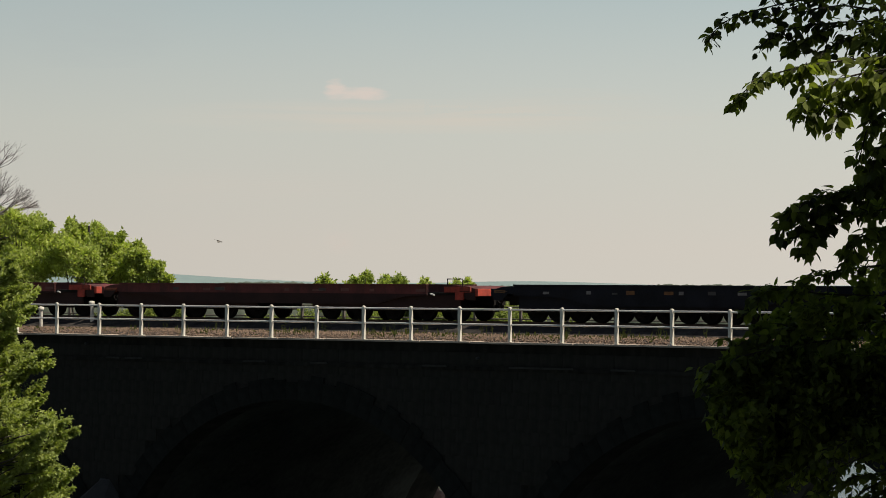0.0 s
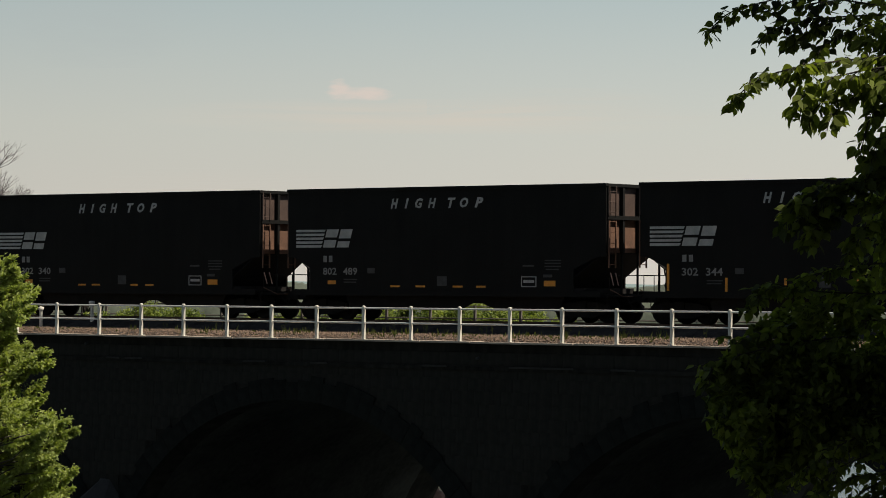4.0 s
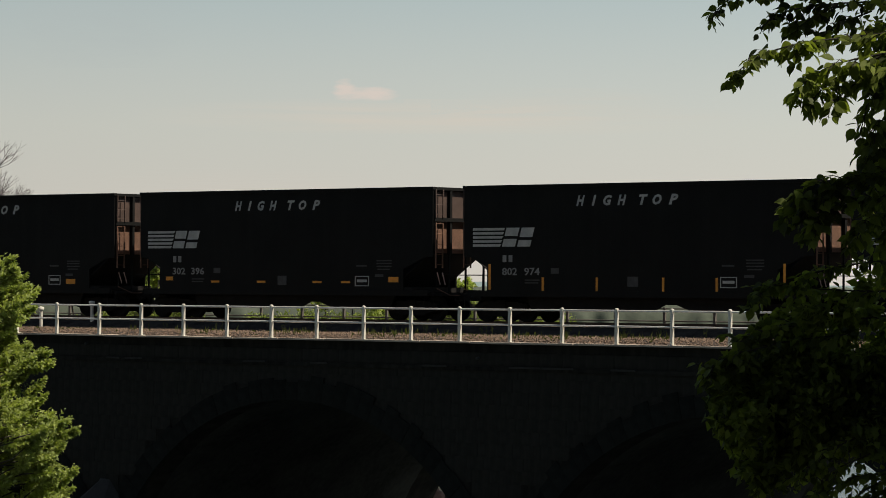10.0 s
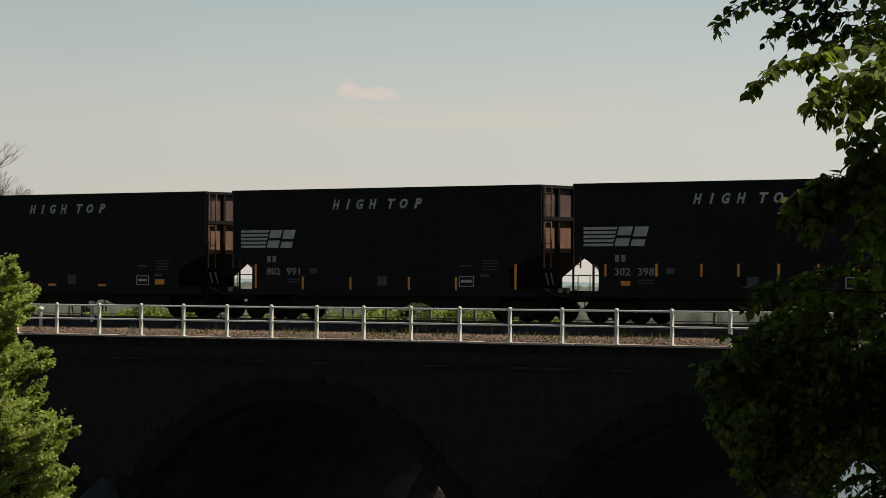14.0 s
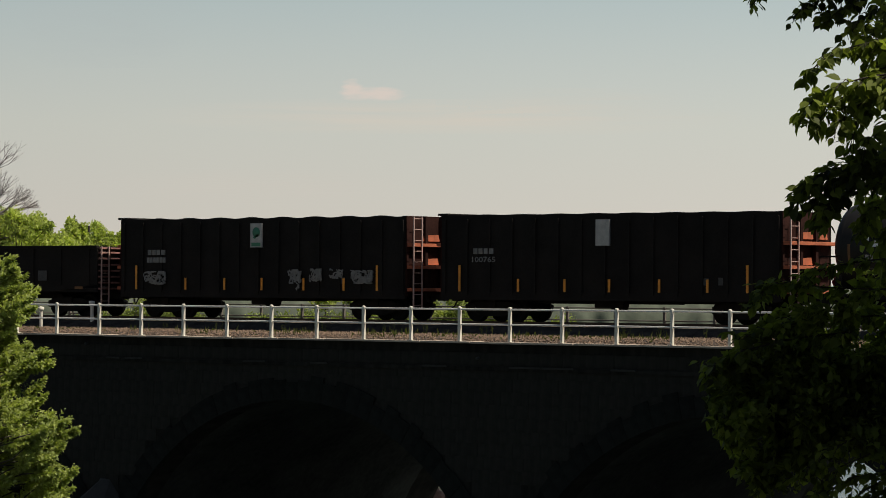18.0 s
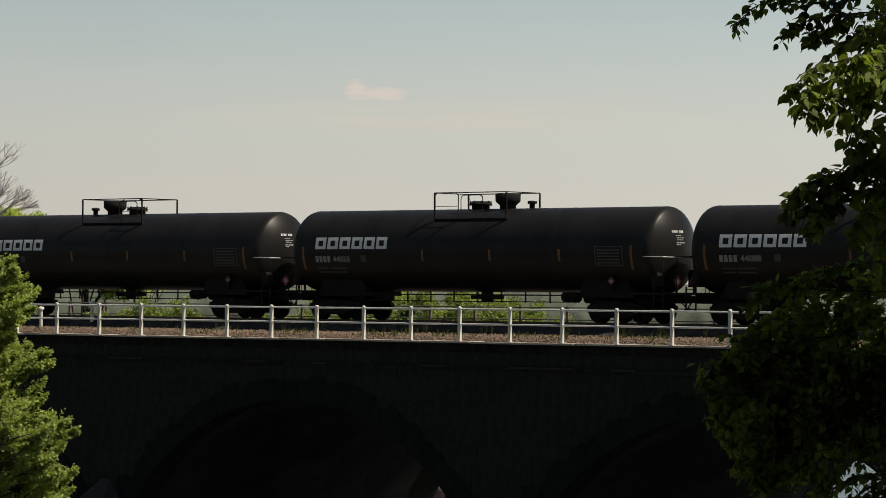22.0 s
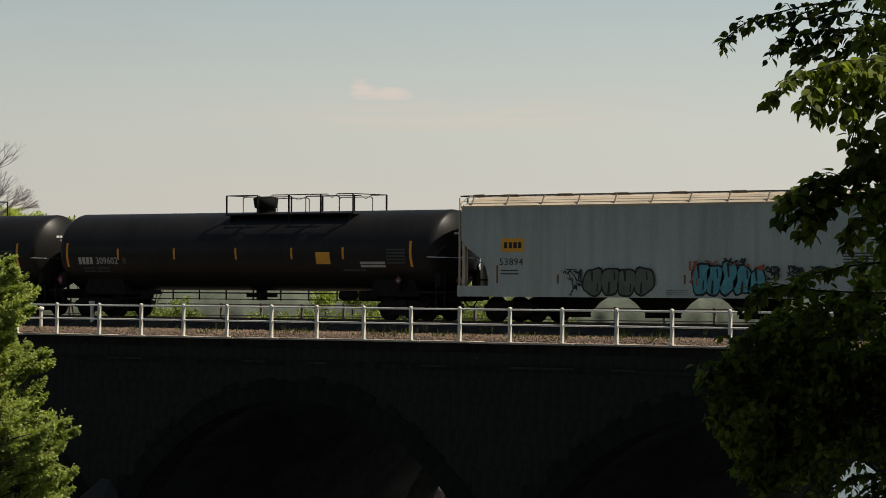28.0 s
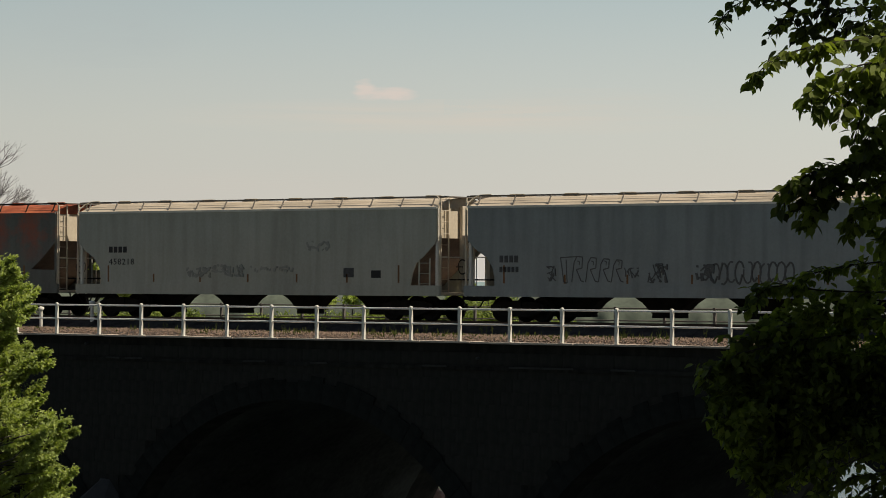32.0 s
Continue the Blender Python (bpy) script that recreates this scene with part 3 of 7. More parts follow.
def build_cutwater(k):
    c = CROWN_X + (k - 0.5) * PITCH
    t = thing("cutwater", "pale stone pier cutwater with a sloping cap", "cutwater", "cutwaters", (c, 0, 0))
    w = 1.15
    s = Shape()
    s.add([(-w, 0.0, -12), (w, 0.0, -12), (w * 0.7, -1.0, -12), (0, -1.7, -12), (-w * 0.7, -1.0, -12)] + [(-w, 0.0, -6.6), (w, 0.0, -6.6), (w * 0.7, -1.0, -6.6), (0, -1.7, -6.6), (-w * 0.7, -1.0, -6.6)],
          [(i, (i + 1) % 5, (i + 1) % 5 + 5, i + 5) for i in range(5)])
    part("shaft", s, M_STONE, t)
    cap = Shape()
    cap.add([(-w - .08, 0.0, -6.6), (w + .08, 0.0, -6.6), (w * 0.75, -1.1, -6.6), (0, -1.82, -6.6), (-w * 0.75, -1.1, -6.6), (-.25, 0, -5.5), (.25, 0, -5.5), (0, -0.3, -5.55)],
            [(0, 1, 2, 3, 4), (0, 4, 7, 5), (4, 3, 7), (3, 2, 7), (2, 1, 6, 7), (0, 5, 6, 1), (5, 7, 6)])
    part("cap", cap, M_PALE, t, "pale weathered stone cap")
    return t


POSTS = [-13.8, -11.51, -9.3, -7.12, -4.93, -2.74, -0.57, 1.63, 3.79, 5.96, 8.14, 10.35, 12.6, 14.82, 17.09]


def build_fence():
    f = thing("fence", "cream-painted steel post and pipe rail fence on the bridge edge", "fence")
    xs = [POSTS[0] - 2.2 * i for i in range(24, 0, -1)] + POSTS + [POSTS[-1] + 2.2 * i for i in range(1, 24)]
    post = Shape().box(-0.052, 0.052, -0.05, 0.05, 0.0, 1.17, 0.012).lathe([(1.16, 0.066), (1.185, 0.066), (1.21, 0.04), (1.215, 0.0)], 10, "z").box(-0.11, 0.11, -0.1, 0.1, 0.0, 0.02).mesh("post")
    for x in xs:
        part("post", post, M_FENCE, f).location = (x, 0.1, 0.0)
    for z in (0.6, 1.12):
        for a, b in zip(xs, xs[1:]):
            part("rail", Shape().tube((a, 0.1, z), (b, 0.1, z), 0.033, 8), M_PIPE, f)
    g = thing("fence", "weathered dark pipe railing along the far bridge edge", "fence")
    for z in (0.55, 1.05):
        part("rail", Shape().tube((-120, DECK_W - 0.1, z), (80, DECK_W - 0.1, z), 0.03, 6), M_FARFENCE, g)
    pm = Shape().box(-0.05, 0.05, -0.05, 0.05, 0, 1.1).mesh("post")
    for i in range(84):
        part("post", pm, M_FARFENCE, g).location = (-120 + i * 2.4, DECK_W - 0.1, 0)


# ---- railway cars: x runs from the car's leading end, z from the rail head ----
HW = 1.6  # half width
WHEEL = Shape().lathe([(-0.07, 0.0), (-0.07, 0.18), (-0.03, 0.22), (-0.03, 0.36), (-0.07, 0.4), (-0.07, 0.455), (0.06, 0.465), (0.065, 0.49), (0.085, 0.49), (0.085, 0.4), (0.04, 0.36), (0.04, 0.2), (0.07, 0.16), (0.07, 0)], 24, "y").mesh("wheel")
WHEEL.materials.append(M_UNDER)


SMALLWHEEL = Shape().lathe([(-0.07, 0.0), (-0.07, 0.16), (-0.03, 0.2), (-0.03, 0.34), (-0.07, 0.37), (-0.07, 0.42), (0.06, 0.43), (0.085, 0.45), (0.085, 0.36), (0.04, 0.32), (0.07, 0.15), (0.07, 0)], 20, "y").mesh("wheel")
SMALLWHEEL.materials.append(M_UNDER)


def truck_frame():
    s = Shape()
    for y in (-1.0, 1.0):
        s.prism([(-1.2, 0.38), (-0.95, 0.34), (-0.5, 0.2), (0.5, 0.2), (0.95, 0.34), (1.2, 0.38), (1.2, 0.62), (0.6, 0.74), (-0.6, 0.74), (-1.2, 0.62)], y - 0.09, y + 0.09)
        for x in (-0.89, 0.89):
            s.box(x - 0.16, x + 0.16, y - 0.14, y + 0.14, 0.34, 0.6, 0.03)
        for x in (-0.16, 0, 0.16):
            s.tube((x, y, 0.28), (x, y, 0.56), 0.065, 8)
    s.box(-0.2, 0.2, -1.15, 1.15, 0.5, 0.78)
    for x in (-0.89, 0.89):
        s.tube((x, -0.75, 0.457), (x, 0.75, 0.457), 0.09, 10)
    return s.mesh("truck")


TRUCK = truck_frame()
TRUCK.materials.append(M_UNDER)


def add_trucks(car, xs):
    for x in xs:
        t = part("truck", TRUCK, M_UNDER, car, "grimy steel bogie", (x, 0, 0))
        for dx in (-0.89, 0.89):
            for y, turn in ((-0.75, 0), (0.75, 180)):
                w = part("wheel", WHEEL, M_UNDER, t)
                w.matrix_basis = pose(dx, y, 0.457, 0, 0, turn)


def add_couplers(car, length):
    for x, d in ((0, -1), (length, 1)):
        s = Shape().box(min(x, x + d * 0.45), max(x, x + d * 0.45), -0.09, 0.09, 0.78, 0.95).box(min(x + d * 0.35, x + d * 0.66), max(x + d * 0.35, x + d * 0.66), -0.16, 0.16, 0.74, 0.99, 0.04)
        part("coupler", s, M_UNDER, car)
        h = Shape().path([(x + d * 0.1, -0.45, 0.85), (x + d * 0.35, -0.4, 0.55), (x + d * 0.62, -0.2, 0.5)], 0.025, 6)
        part("brake_hose", h, M_UNDER, car)


def ladder(car, x, y, z0, z1, width=0.42, along="x", material=None, step=0.4, name="ladder"):
    s = Shape()
    dx, dy = (width, 0) if along == "x" else (0, width)
    for k in (0, 1):
        s.box(x + dx * k - 0.022, x + dx * k + 0.022, y + dy * k - 0.022, y + dy * k + 0.022, z0, z1)
    z = z0 + 0.12
    while z < z1:
        s.tube((x, y, z), (x + dx, y + dy, z), 0.014, 6)
        z += step
    return part(name, s, material or M_UNDER, car)


def gondola_car():
    """The tall coal car: stepped side ends, end posts, ladders, open top."""
    L, top, bot = 14.72, 4.92, 1.08
    car = thing("coal_gondola", "tall black steel coal gondola car on the track", "gondola car", "coal gondola cars")
    outline = [(0, top), (0, 2.36), (0.3, 2.34), (1.05, 1.98), (1.05, bot), (L - 1.4, bot), (L - 1.4, 1.9), (L - 0.4, 2.34), (L, 2.36), (L, top)]
    for y in (-HW, HW):
        part("side_sheet", Shape().prism(outline, y - 0.03, y + 0.03), M_BLACK, car)
        lip = Shape().box(-0.04, L + 0.04, y - 0.08, y + 0.06, top - 0.1, top + 0.015, 0.02)
        part("top_chord", lip, M_BLACK, car)
        part("side_sill", Shape().box(0.2, L - 0.2, y - 0.07, y + 0.07, bot - 0.16, bot + 0.06, 0.02), M_BLACK, car)
    for k, (x, d) in enumerate(((0.0, 1), (L, -1))):
        # lower sheet lighter, upper darker: colours level out sun and next car's shade
        for z0, z1, m in ((2.5, 3.73, M_RUSTEND), (3.74, top, M_RUSTDULL)):
            part("end_sheet", Shape().box(min(x + d * 0.12, x + d * 0.16), max(x + d * 0.12, x + d * 0.16), -HW + 0.03, HW - 0.03, z0, z1), m, car, "rust-brown end sheet")
        slope = Shape()
        xa, xb = x + d * 0.14, x + d * 1.9
        slope.add([(xa, -HW + .03, 2.5), (xa, HW - .03, 2.5), (xb, HW - .03, 1.3), (xb, -HW + .03, 1.3), (xa + d * .05, -HW + .03, 2.45), (xa + d * .05, HW - .03, 2.45), (xb, HW - .03, 1.24), (xb, -HW + .03, 1.24)], [(0, 1, 2, 3), (7, 6, 5, 4), (0, 4, 5, 1), (3, 2, 6, 7), (0, 3, 7, 4), (1, 5, 6, 2)])
        part("slope_sheet", slope, M_BLACK, car)
        for y in (-HW + 0.1, -0.55, 0.45, HW - 0.1):
            part("end_post", Shape().box(min(x - d * 0.02, x + d * 0.12), max(x - d * 0.02, x + d * 0.12), y - 0.06, y + 0.06, 2.45, top), M_BLACK, car)
        for y in (-0.55, 0.45):
            part("end_strut", Shape().box(min(x + d * 0.04, x + d * 0.1), max(x + d * 0.04, x + d * 0.1), y - 0.03, y + 0.03, 1.0, 2.45), M_BLACK, car)
        part("end_channel", Shape().box(min(x - d * 0.06, x + d * 0.12), max(x - d * 0.06, x + d * 0.12), -HW + 0.02, HW - 0.02, 3.66, 3.8), M_BLACK, car)
        part("end_chord", Shape().box(min(x - d * 0.04, x + d * 0.1), max(x - d * 0.04, x + d * 0.1), -HW + 0.02, HW - 0.02, top - 0.12, top + 0.01, 0.02), M_BLACK, car)
        part("end_platform", Shape().box(min(x, x + d * 1.1), max(x, x + d * 1.1), -HW + 0.1, HW - 0.1, bot - 0.16, bot - 0.06), M_UNDER, car)
        ladder(car, x - d * 0.08, -HW + 0.06, 3.8, top - 0.08, 0.42, "y", M_RUSTDULL, 0.36)
        ladder(car, x - d * 0.08, -HW + 0.06, 1.95, 3.62, 0.4, "y", M_RUSTEND, 0.38)
        part("sill_step", Shape().path([(x - d * .02, -HW + 0.02, 1.0), (x - d * .02, -HW + 0.02, 0.5), (x + d * .42, -HW + 0.02, 0.5), (x + d * .42, -HW + 0.02, 1.0)], 0.018), M_UNDER, car)
        part("handrail", Shape().path([(x, -HW + 0.2, 1.05), (x, -HW + 0.2, 1.7), (x, HW - 0.2, 1.7), (x, HW - 0.2, 1.05)], 0.018), M_UNDER, car)
        for y0 in (-1.5, -1.2) if d < 0 else ():
            part("grab_bar", Shape().path([(x - d * 0.12, y0, 1.78), (x - d * 0.12, y0 + 0.18, 1.34)], 0.022), M_PINKSTEEL, car, "pale slanted grab bar")
        part("cut_lever", Shape().path([(x - d * 0.1, -HW + 0.1, 1.2), (x - d * 0.1, -0.7, 0.95), (x - d * 0.1, -0.1, 0.95)], 0.02), M_RUSTEND, car)
    part("brake_wheel", Shape().lathe([(-0.03, 0.3), (0.0, 0.32), (0.03, 0.3), (0.0, 0.27), (-0.03, 0.3)], 20, "x", (-0.22, 0.5, 1.9)).box(-0.22, -0.2, 0.48, 0.52, 1.6, 2.2).box(-0.22, -0.2, 0.2, 0.8, 1.88, 1.92), M_UNDER, car)
    for y0, foot, notch in ((-1.32, 0.48, 0.67), (1.24, 0.72, 0.8)):
        part("drop_frame", Shape().prism([(2.6, 0.93), (2.8, foot), (8.15, foot), (8.56, notch), (9.05, notch), (9.6, foot), (12.5, foot), (12.7, 0.93)], y0, y0 + 0.08), M_UNDER, car)
    part("brake_rigging", Shape().tube((7.6, -0.9, 0.72), (8.8, -0.9, 0.72), 0.03, 6).box(6.1, 6.9, -1.2, -0.7, 0.5, 0.72, 0.04), M_UNDER, car)
    part("brake_cylinder", Shape().tube((0.5, -0.1, 1.35), (0.5, -0.6, 1.35), 0.18, 12).box(0.4, 0.62, 0.1, 0.6, 1.1, 1.5), M_UNDER, car)
    part("floor", Shape().box(1.0, L - 1.0, -HW + 0.03, HW - 0.03, 1.05, 1.24), M_UNDER, car)
    part("center_sill", Shape().box(0.05, L - 0.05, -0.25, 0.25, 0.72, 1.04), M_UNDER, car)
    add_trucks(car, (1.3, L - 1.4))
    add_couplers(car, L)
    y = -HW - 0.034
    for ch, x0, w in (("H", 5.0, 0.36), ("I", 5.66, 0.2), ("G", 6.16, 0.36), ("H", 6.76, 0.38), ("T", 7.68, 0.36), ("O", 8.24, 0.38), ("P", 8.92, 0.38)):
        words(ch, M_WHITE, car, x0, x0 + w, y, 4.15, 4.52, "letter", shear=0.3, label="white slanted letter", bold=0.04)
    logo = Shape()
    lean = 0.3
    for i in range(5):
        z = 2.72 + i * 0.146
        logo.prism([(0.4, z), (1.62 + lean * i * 0.146, z), (1.66 + lean * (i * 0.146 + 0.09), z + 0.09), (0.4, z + 0.09)], y - 0.004, y)
    def slab(x0, x1, z0, z1):
        logo.prism([(x0 + lean * (z0 - 2.72), z0), (x1 + lean * (z0 - 2.72), z0), (x1 + lean * (z1 - 2.72), z1), (x0 + lean * (z1 - 2.72), z1)], y - 0.004, y)
    slab(1.72, 2.3, 2.72, 3.0)
    slab(1.72, 2.3, 3.1, 3.4)
    slab(2.4, 2.97, 2.72, 2.95)
    slab(2.4, 2.97, 3.06, 3.4)
    part("emblem", logo, M_WHITE, car, "white striped emblem")
    for x0 in (1.75, 2.02):
        part("mark", Shape().box(x0, x0 + 0.17, y - 0.004, y, 2.17, 2.41), M_NUMBER, car)
    for (x0, x1, z0, z1) in ((2.75, 3.4, 1.5, 1.54), (2.75, 3.35, 1.4, 1.44), (3.9, 4.25, 1.75, 1.95), (7.2, 7.65, 1.3, 1.65), (12.07, 12.79, 2.2, 2.24), (12.07, 12.79, 2.1, 2.14), (12.07, 12.79, 1.99, 2.03), (12.12, 12.7, 1.88, 1.92), (12.0, 12.4, 1.62, 1.72), (11.1, 11.6, 2.0, 2.06)):
        part("stencil", Shape().box(x0, x1, y - 0.004, y, z0, z1), M_FADED, car)
    panel = Shape()
    for (x0, x1, z0, z1) in ((11.03, 11.71, 1.27, 1.3), (11.03, 11.71, 1.62, 1.65), (11.03, 11.07, 1.27, 1.65), (11.67, 11.71, 1.27, 1.65), (11.13, 11.61, 1.42, 1.52)):
        panel.box(x0, x1, y - 0.004, y, z0, z1)
    part("data_panel", panel, M_WHITE, car)
    return car


def reflectors(car, kind):
    y = -HW - 0.036
    if kind == "upright":
        spots = [(1.12, 1.22, 1.17, 2.1)] + [(x, x + 0.1, 1.12, 1.62) for x in (3.5, 5.85, 8.65, 11.0 - 0.15)] + [(13.55, 13.65, 1.17, 2.1)]
    elif kind == "high":
        spots = [(1.3, 1.39, 1.66, 2.08), (2.0, 2.4, 1.34, 1.5)] + [(x, x + 0.1, 1.66, 2.1) for x in (3.45, 5.3, 6.8, 8.4, 9.95, 11.5)]
    elif kind == "pairs":
        spots = [(1.97, 2.37, 1.34, 1.48), (5.0, 5.42, 1.24, 1.31), (5.75, 6.2, 1.24, 1.31), (7.9, 8.3, 1.24, 1.31), (8.7, 9.15, 1.24, 1.31), (12.04, 12.55, 1.3, 1.5)]
    elif kind == "wide":
        spots = [(1.38, 1.76, 1.46, 1.61), (3.77, 4.2, 1.38, 1.46), (6.15, 6.58, 1.38, 1.46), (8.95, 9.4, 1.38, 1.46), (10.36, 10.8, 1.38, 1.46), (12.65, 13.12, 1.42, 1.62)]
    elif kind == "sparse":
        spots = [(1.9, 2.34, 1.34, 1.5), (5.0, 5.42, 1.3, 1.38), (7.75, 8.17, 1.7, 1.78), (10.3, 10.75, 1.36, 1.44), (12.04, 12.55, 1.3, 1.5)]
    elif kind == "double":
        spots = [(1.97, 2.37, 1.5, 1.6), (1.97, 2.37, 1.14, 1.24), (5.01, 5.46, 1.22, 1.31), (6.1, 6.55, 1.22, 1.31), (8.92, 9.36, 1.22, 1.31), (12.04, 12.55, 1.3, 1.5)]
    else:
        spots = [(1.97, 2.37, 1.34, 1.48), (5.01, 5.46, 1.24, 1.31), (6.2, 6.64, 1.24, 1.31), (7.93, 8.39, 1.24, 1.31), (9.01, 9.43, 1.24, 1.31), (12.04, 12.55, 1.3, 1.5)]
    for x0, x1, z0, z1 in spots:
        part("reflector", Shape().box(x0, x1, y - 0.006, y, z0, z1), M_YELLOW, car)


def scrawl(car, x0, x1, z0, z1, y, material, seed, r=0.028):
    """Looped spray-paint lines."""
    rng = random.Random(seed)
    s = Shape()
    n = max(2, int((x1 - x0) / 0.32))
    for i in range(n):
        cx = x0 + (x1 - x0) * (i + 0.5) / n
        w, h = (x1 - x0) / n * 0.55, (z1 - z0) * rng.uniform(0.4, 0.52)
        cz, ph = (z0 + z1) / 2 + rng.uniform(-.05, .05), rng.uniform(0, 6)
        pts = [(cx + w * math.cos(ph + k * 0.62), cz + h * math.sin(ph + k * 0.62 * rng.choice((1, 1, 1.15)))) for k in range(rng.randint(7, 11))]
        for m, (a, b) in enumerate(zip(pts, pts[1:])):
            d = Vector((b[0] - a[0], b[1] - a[1])).normalized() * r
            s.prism([(a[0] - d.y, a[1] + d.x), (a[0] + d.y, a[1] - d.x), (b[0] + d.y, b[1] - d.x), (b[0] - d.y, b[1] + d.x)], y - 0.004 - 0.0011 * (m + 12 * (i % 2)), y)
    return part("graffiti", s, material, car, "sprayed graffiti lines")


def scribble(car, x0, x1, z0, z1, y, material, seed, n=14, r=0.022):
    """A dense sprayed tag: short crossing strokes inside one box."""
    rng = random.Random(seed)
    s = Shape()
    for i in range(n):
        a = (x0 + (x1 - x0) * (i + rng.uniform(0.1, 0.9)) / n, rng.uniform(z0, z1))
        ang = rng.choice((1.2, 1.5, 1.9, 0.2, -0.3, 0.8))
        ln = (z1 - z0) * rng.uniform(0.35, 0.8)
        b = (min(x1, max(x0, a[0] + ln * math.cos(ang))), min(z1, max(z0, a[1] + ln * math.sin(ang) * rng.choice((1, -1)))))
        c = (min(x1, max(x0, b[0] + rng.uniform(-.2, .25))), min(z1, max(z0, b[1] + rng.uniform(-.15, .15))))
        for p, q in ((a, b), (b, c)):
            d = Vector((q[0] - p[0], q[1] - p[1]))
            if d.length > 0.02:
                d = d.normalized() * r * rng.uniform(0.7, 1.3)
                s.prism([(p[0] - d.y, p[1] + d.x), (p[0] + d.y, p[1] - d.x), (q[0] + d.y, q[1] - d.x), (q[0] - d.y, q[1] + d.x)], y - 0.004 - 0.0011 * (2 * i + (p is b)), y)
    return part("graffiti", s, material, car, "dense sprayed graffiti tag")


def bubble(car, cx, cz, w, h, y, fill, seed, tilt=0.0):
    """One rounded sprayed letter shape with a black outline and a hollow."""
    rng = random.Random(seed)
    def ring(k):
        out = []
        for i in range(22):
            a = i / 22 * 6.28318
            f = (abs(math.cos(a)) ** 3 + abs(math.sin(a)) ** 3) ** (-1 / 3)
            q = 1 + 0.09 * math.sin(3 * a + seed) + 0.05 * math.sin(5 * a + seed * 2)
            out.append((cx + w * k * f * q * math.cos(a) + tilt * h * math.sin(a), cz + (h - (1 - k) * 0.0) * k * f * q * math.sin(a)))
        return out
    part("graffiti_outline", Shape().prism(ring(1.0), y - 0.003, y), M_DARKLET, car, "black sprayed outline")
    part("graffiti_fill", Shape().prism(ring(0.86), y - 0.006, y), fill, car, "sprayed graffiti fill")
    s = Shape()
    k = rng.uniform(-0.35, 0.1)
    up = 1 if seed % 2 else -1
    # a slit that opens the letter at its top or foot, and a bent inner stroke
    s.prism([(cx + k * w - 0.05, cz + up * h * 0.86), (cx + k * w + 0.06, cz + up * h * 0.86), (cx + k * w + 0.04 + tilt * 0.3, cz + up * h * 0.05), (cx + k * w - 0.02 + tilt * 0.3, cz + up * h * 0.05)][::up], y - 0.009, y)
    q = k + 0.55
    s.prism([(cx + q * w - 0.02, cz - up * h * 0.7), (cx + q * w + 0.03, cz - up * h * 0.7), (cx + q * w + 0.06, cz - up * h * 0.1), (cx + q * w, cz - up * h * 0.1)][::-up], y - 0.009, y)
    part("graffiti_line", s, M_DARKLET, car)


def low_gondola():
    L, top, bot = 20.0, 2.82, 0.98
    car = thing("mill_gondola", "long low dark rusty steel gondola car", "gondola car")
    for y in (-HW, HW):
        part("side_sheet", Shape().prism([(0, bot + 0.3), (0, top), (L, top), (L, bot + 0.3), (L - 2.6, bot), (2.6, bot)], y - 0.03, y + 0.03), M_BROWN, car)
        part("top_chord", Shape().box(-0.03, L + 0.03, y - 0.1, y + 0.06, top - 0.1, top + 0.03, 0.02), M_BROWN, car)
        for i in range(13):
            x = 0.5 + i * (L - 1.0) / 12
            part("side_stake", Shape().box(x - 0.09, x + 0.09, min(y, y * 1.05), max(y, y * 1.05), bot + 0.28, top - 0.1, 0.02), M_BROWN, car)
    for x, d in ((0.0, 1), (L, -1)):
        part("end_sheet", Shape().box(min(x + d * .02, x + d * .08), max(x + d * .02, x + d * .08), -HW + .03, HW - .03, bot, top), M_BROWN, car)
        # ribs facing the sun get a brighter pink copy of the end steel
        for z in (1.12, 1.36, 1.6, 1.84, 2.08, 2.32, 2.56, 2.74):
            part("end_rib", Shape().box(min(x - d * .09, x + d * .02), max(x - d * .09, x + d * .02), -HW + 0.05, HW - 0.05, z - 0.035, z + 0.035, 0.01), M_PINKRIB if d < 0 else M_RUSTDULL, car)
        for y in (-1.05, -0.35, 0.35, 1.05):
            part("end_post", Shape().box(min(x - d * .14, x + d * .02), max(x - d * .14, x + d * .02), y - 0.05, y + 0.05, bot, top - 0.05), M_SHADERUST, car)
        if d < 0:
            ladder(car, x + 0.16, -HW + 0.06, 0.5, top, 0.42, "y", M_PINKSTEEL, 0.28)
    part("floor", Shape().box(0.1, L - 0.1, -HW + 0.03, HW - 0.03, bot, bot + 0.15), M_UNDER, car)
    part("center_sill", Shape().box(0.05, L - 0.05, -0.3, 0.3, 0.7, bot), M_UNDER, car)
    add_trucks(car, (2.1, L - 2.1))
    add_couplers(car, L)
    y = -HW - 0.085
    for x in (0.2, 3.3, 6.1, 9.0, 12.1, 14.9, 18.8):
        part("reflector", Shape().box(x, x + 0.45, y - 0.004, y, 1.1, 1.2), M_YELLOWDIM, car)
    part("data_panel", Shape().box(16.7, 17.2, y - 0.004, y, 1.43, 1.84), M_FADED, car)
    for x in (1.7, 2.35):
        part("stencil", Shape().box(x, x + 0.4, y - 0.004, y, 1.85, 2.35), M_FADED, car)
    return car


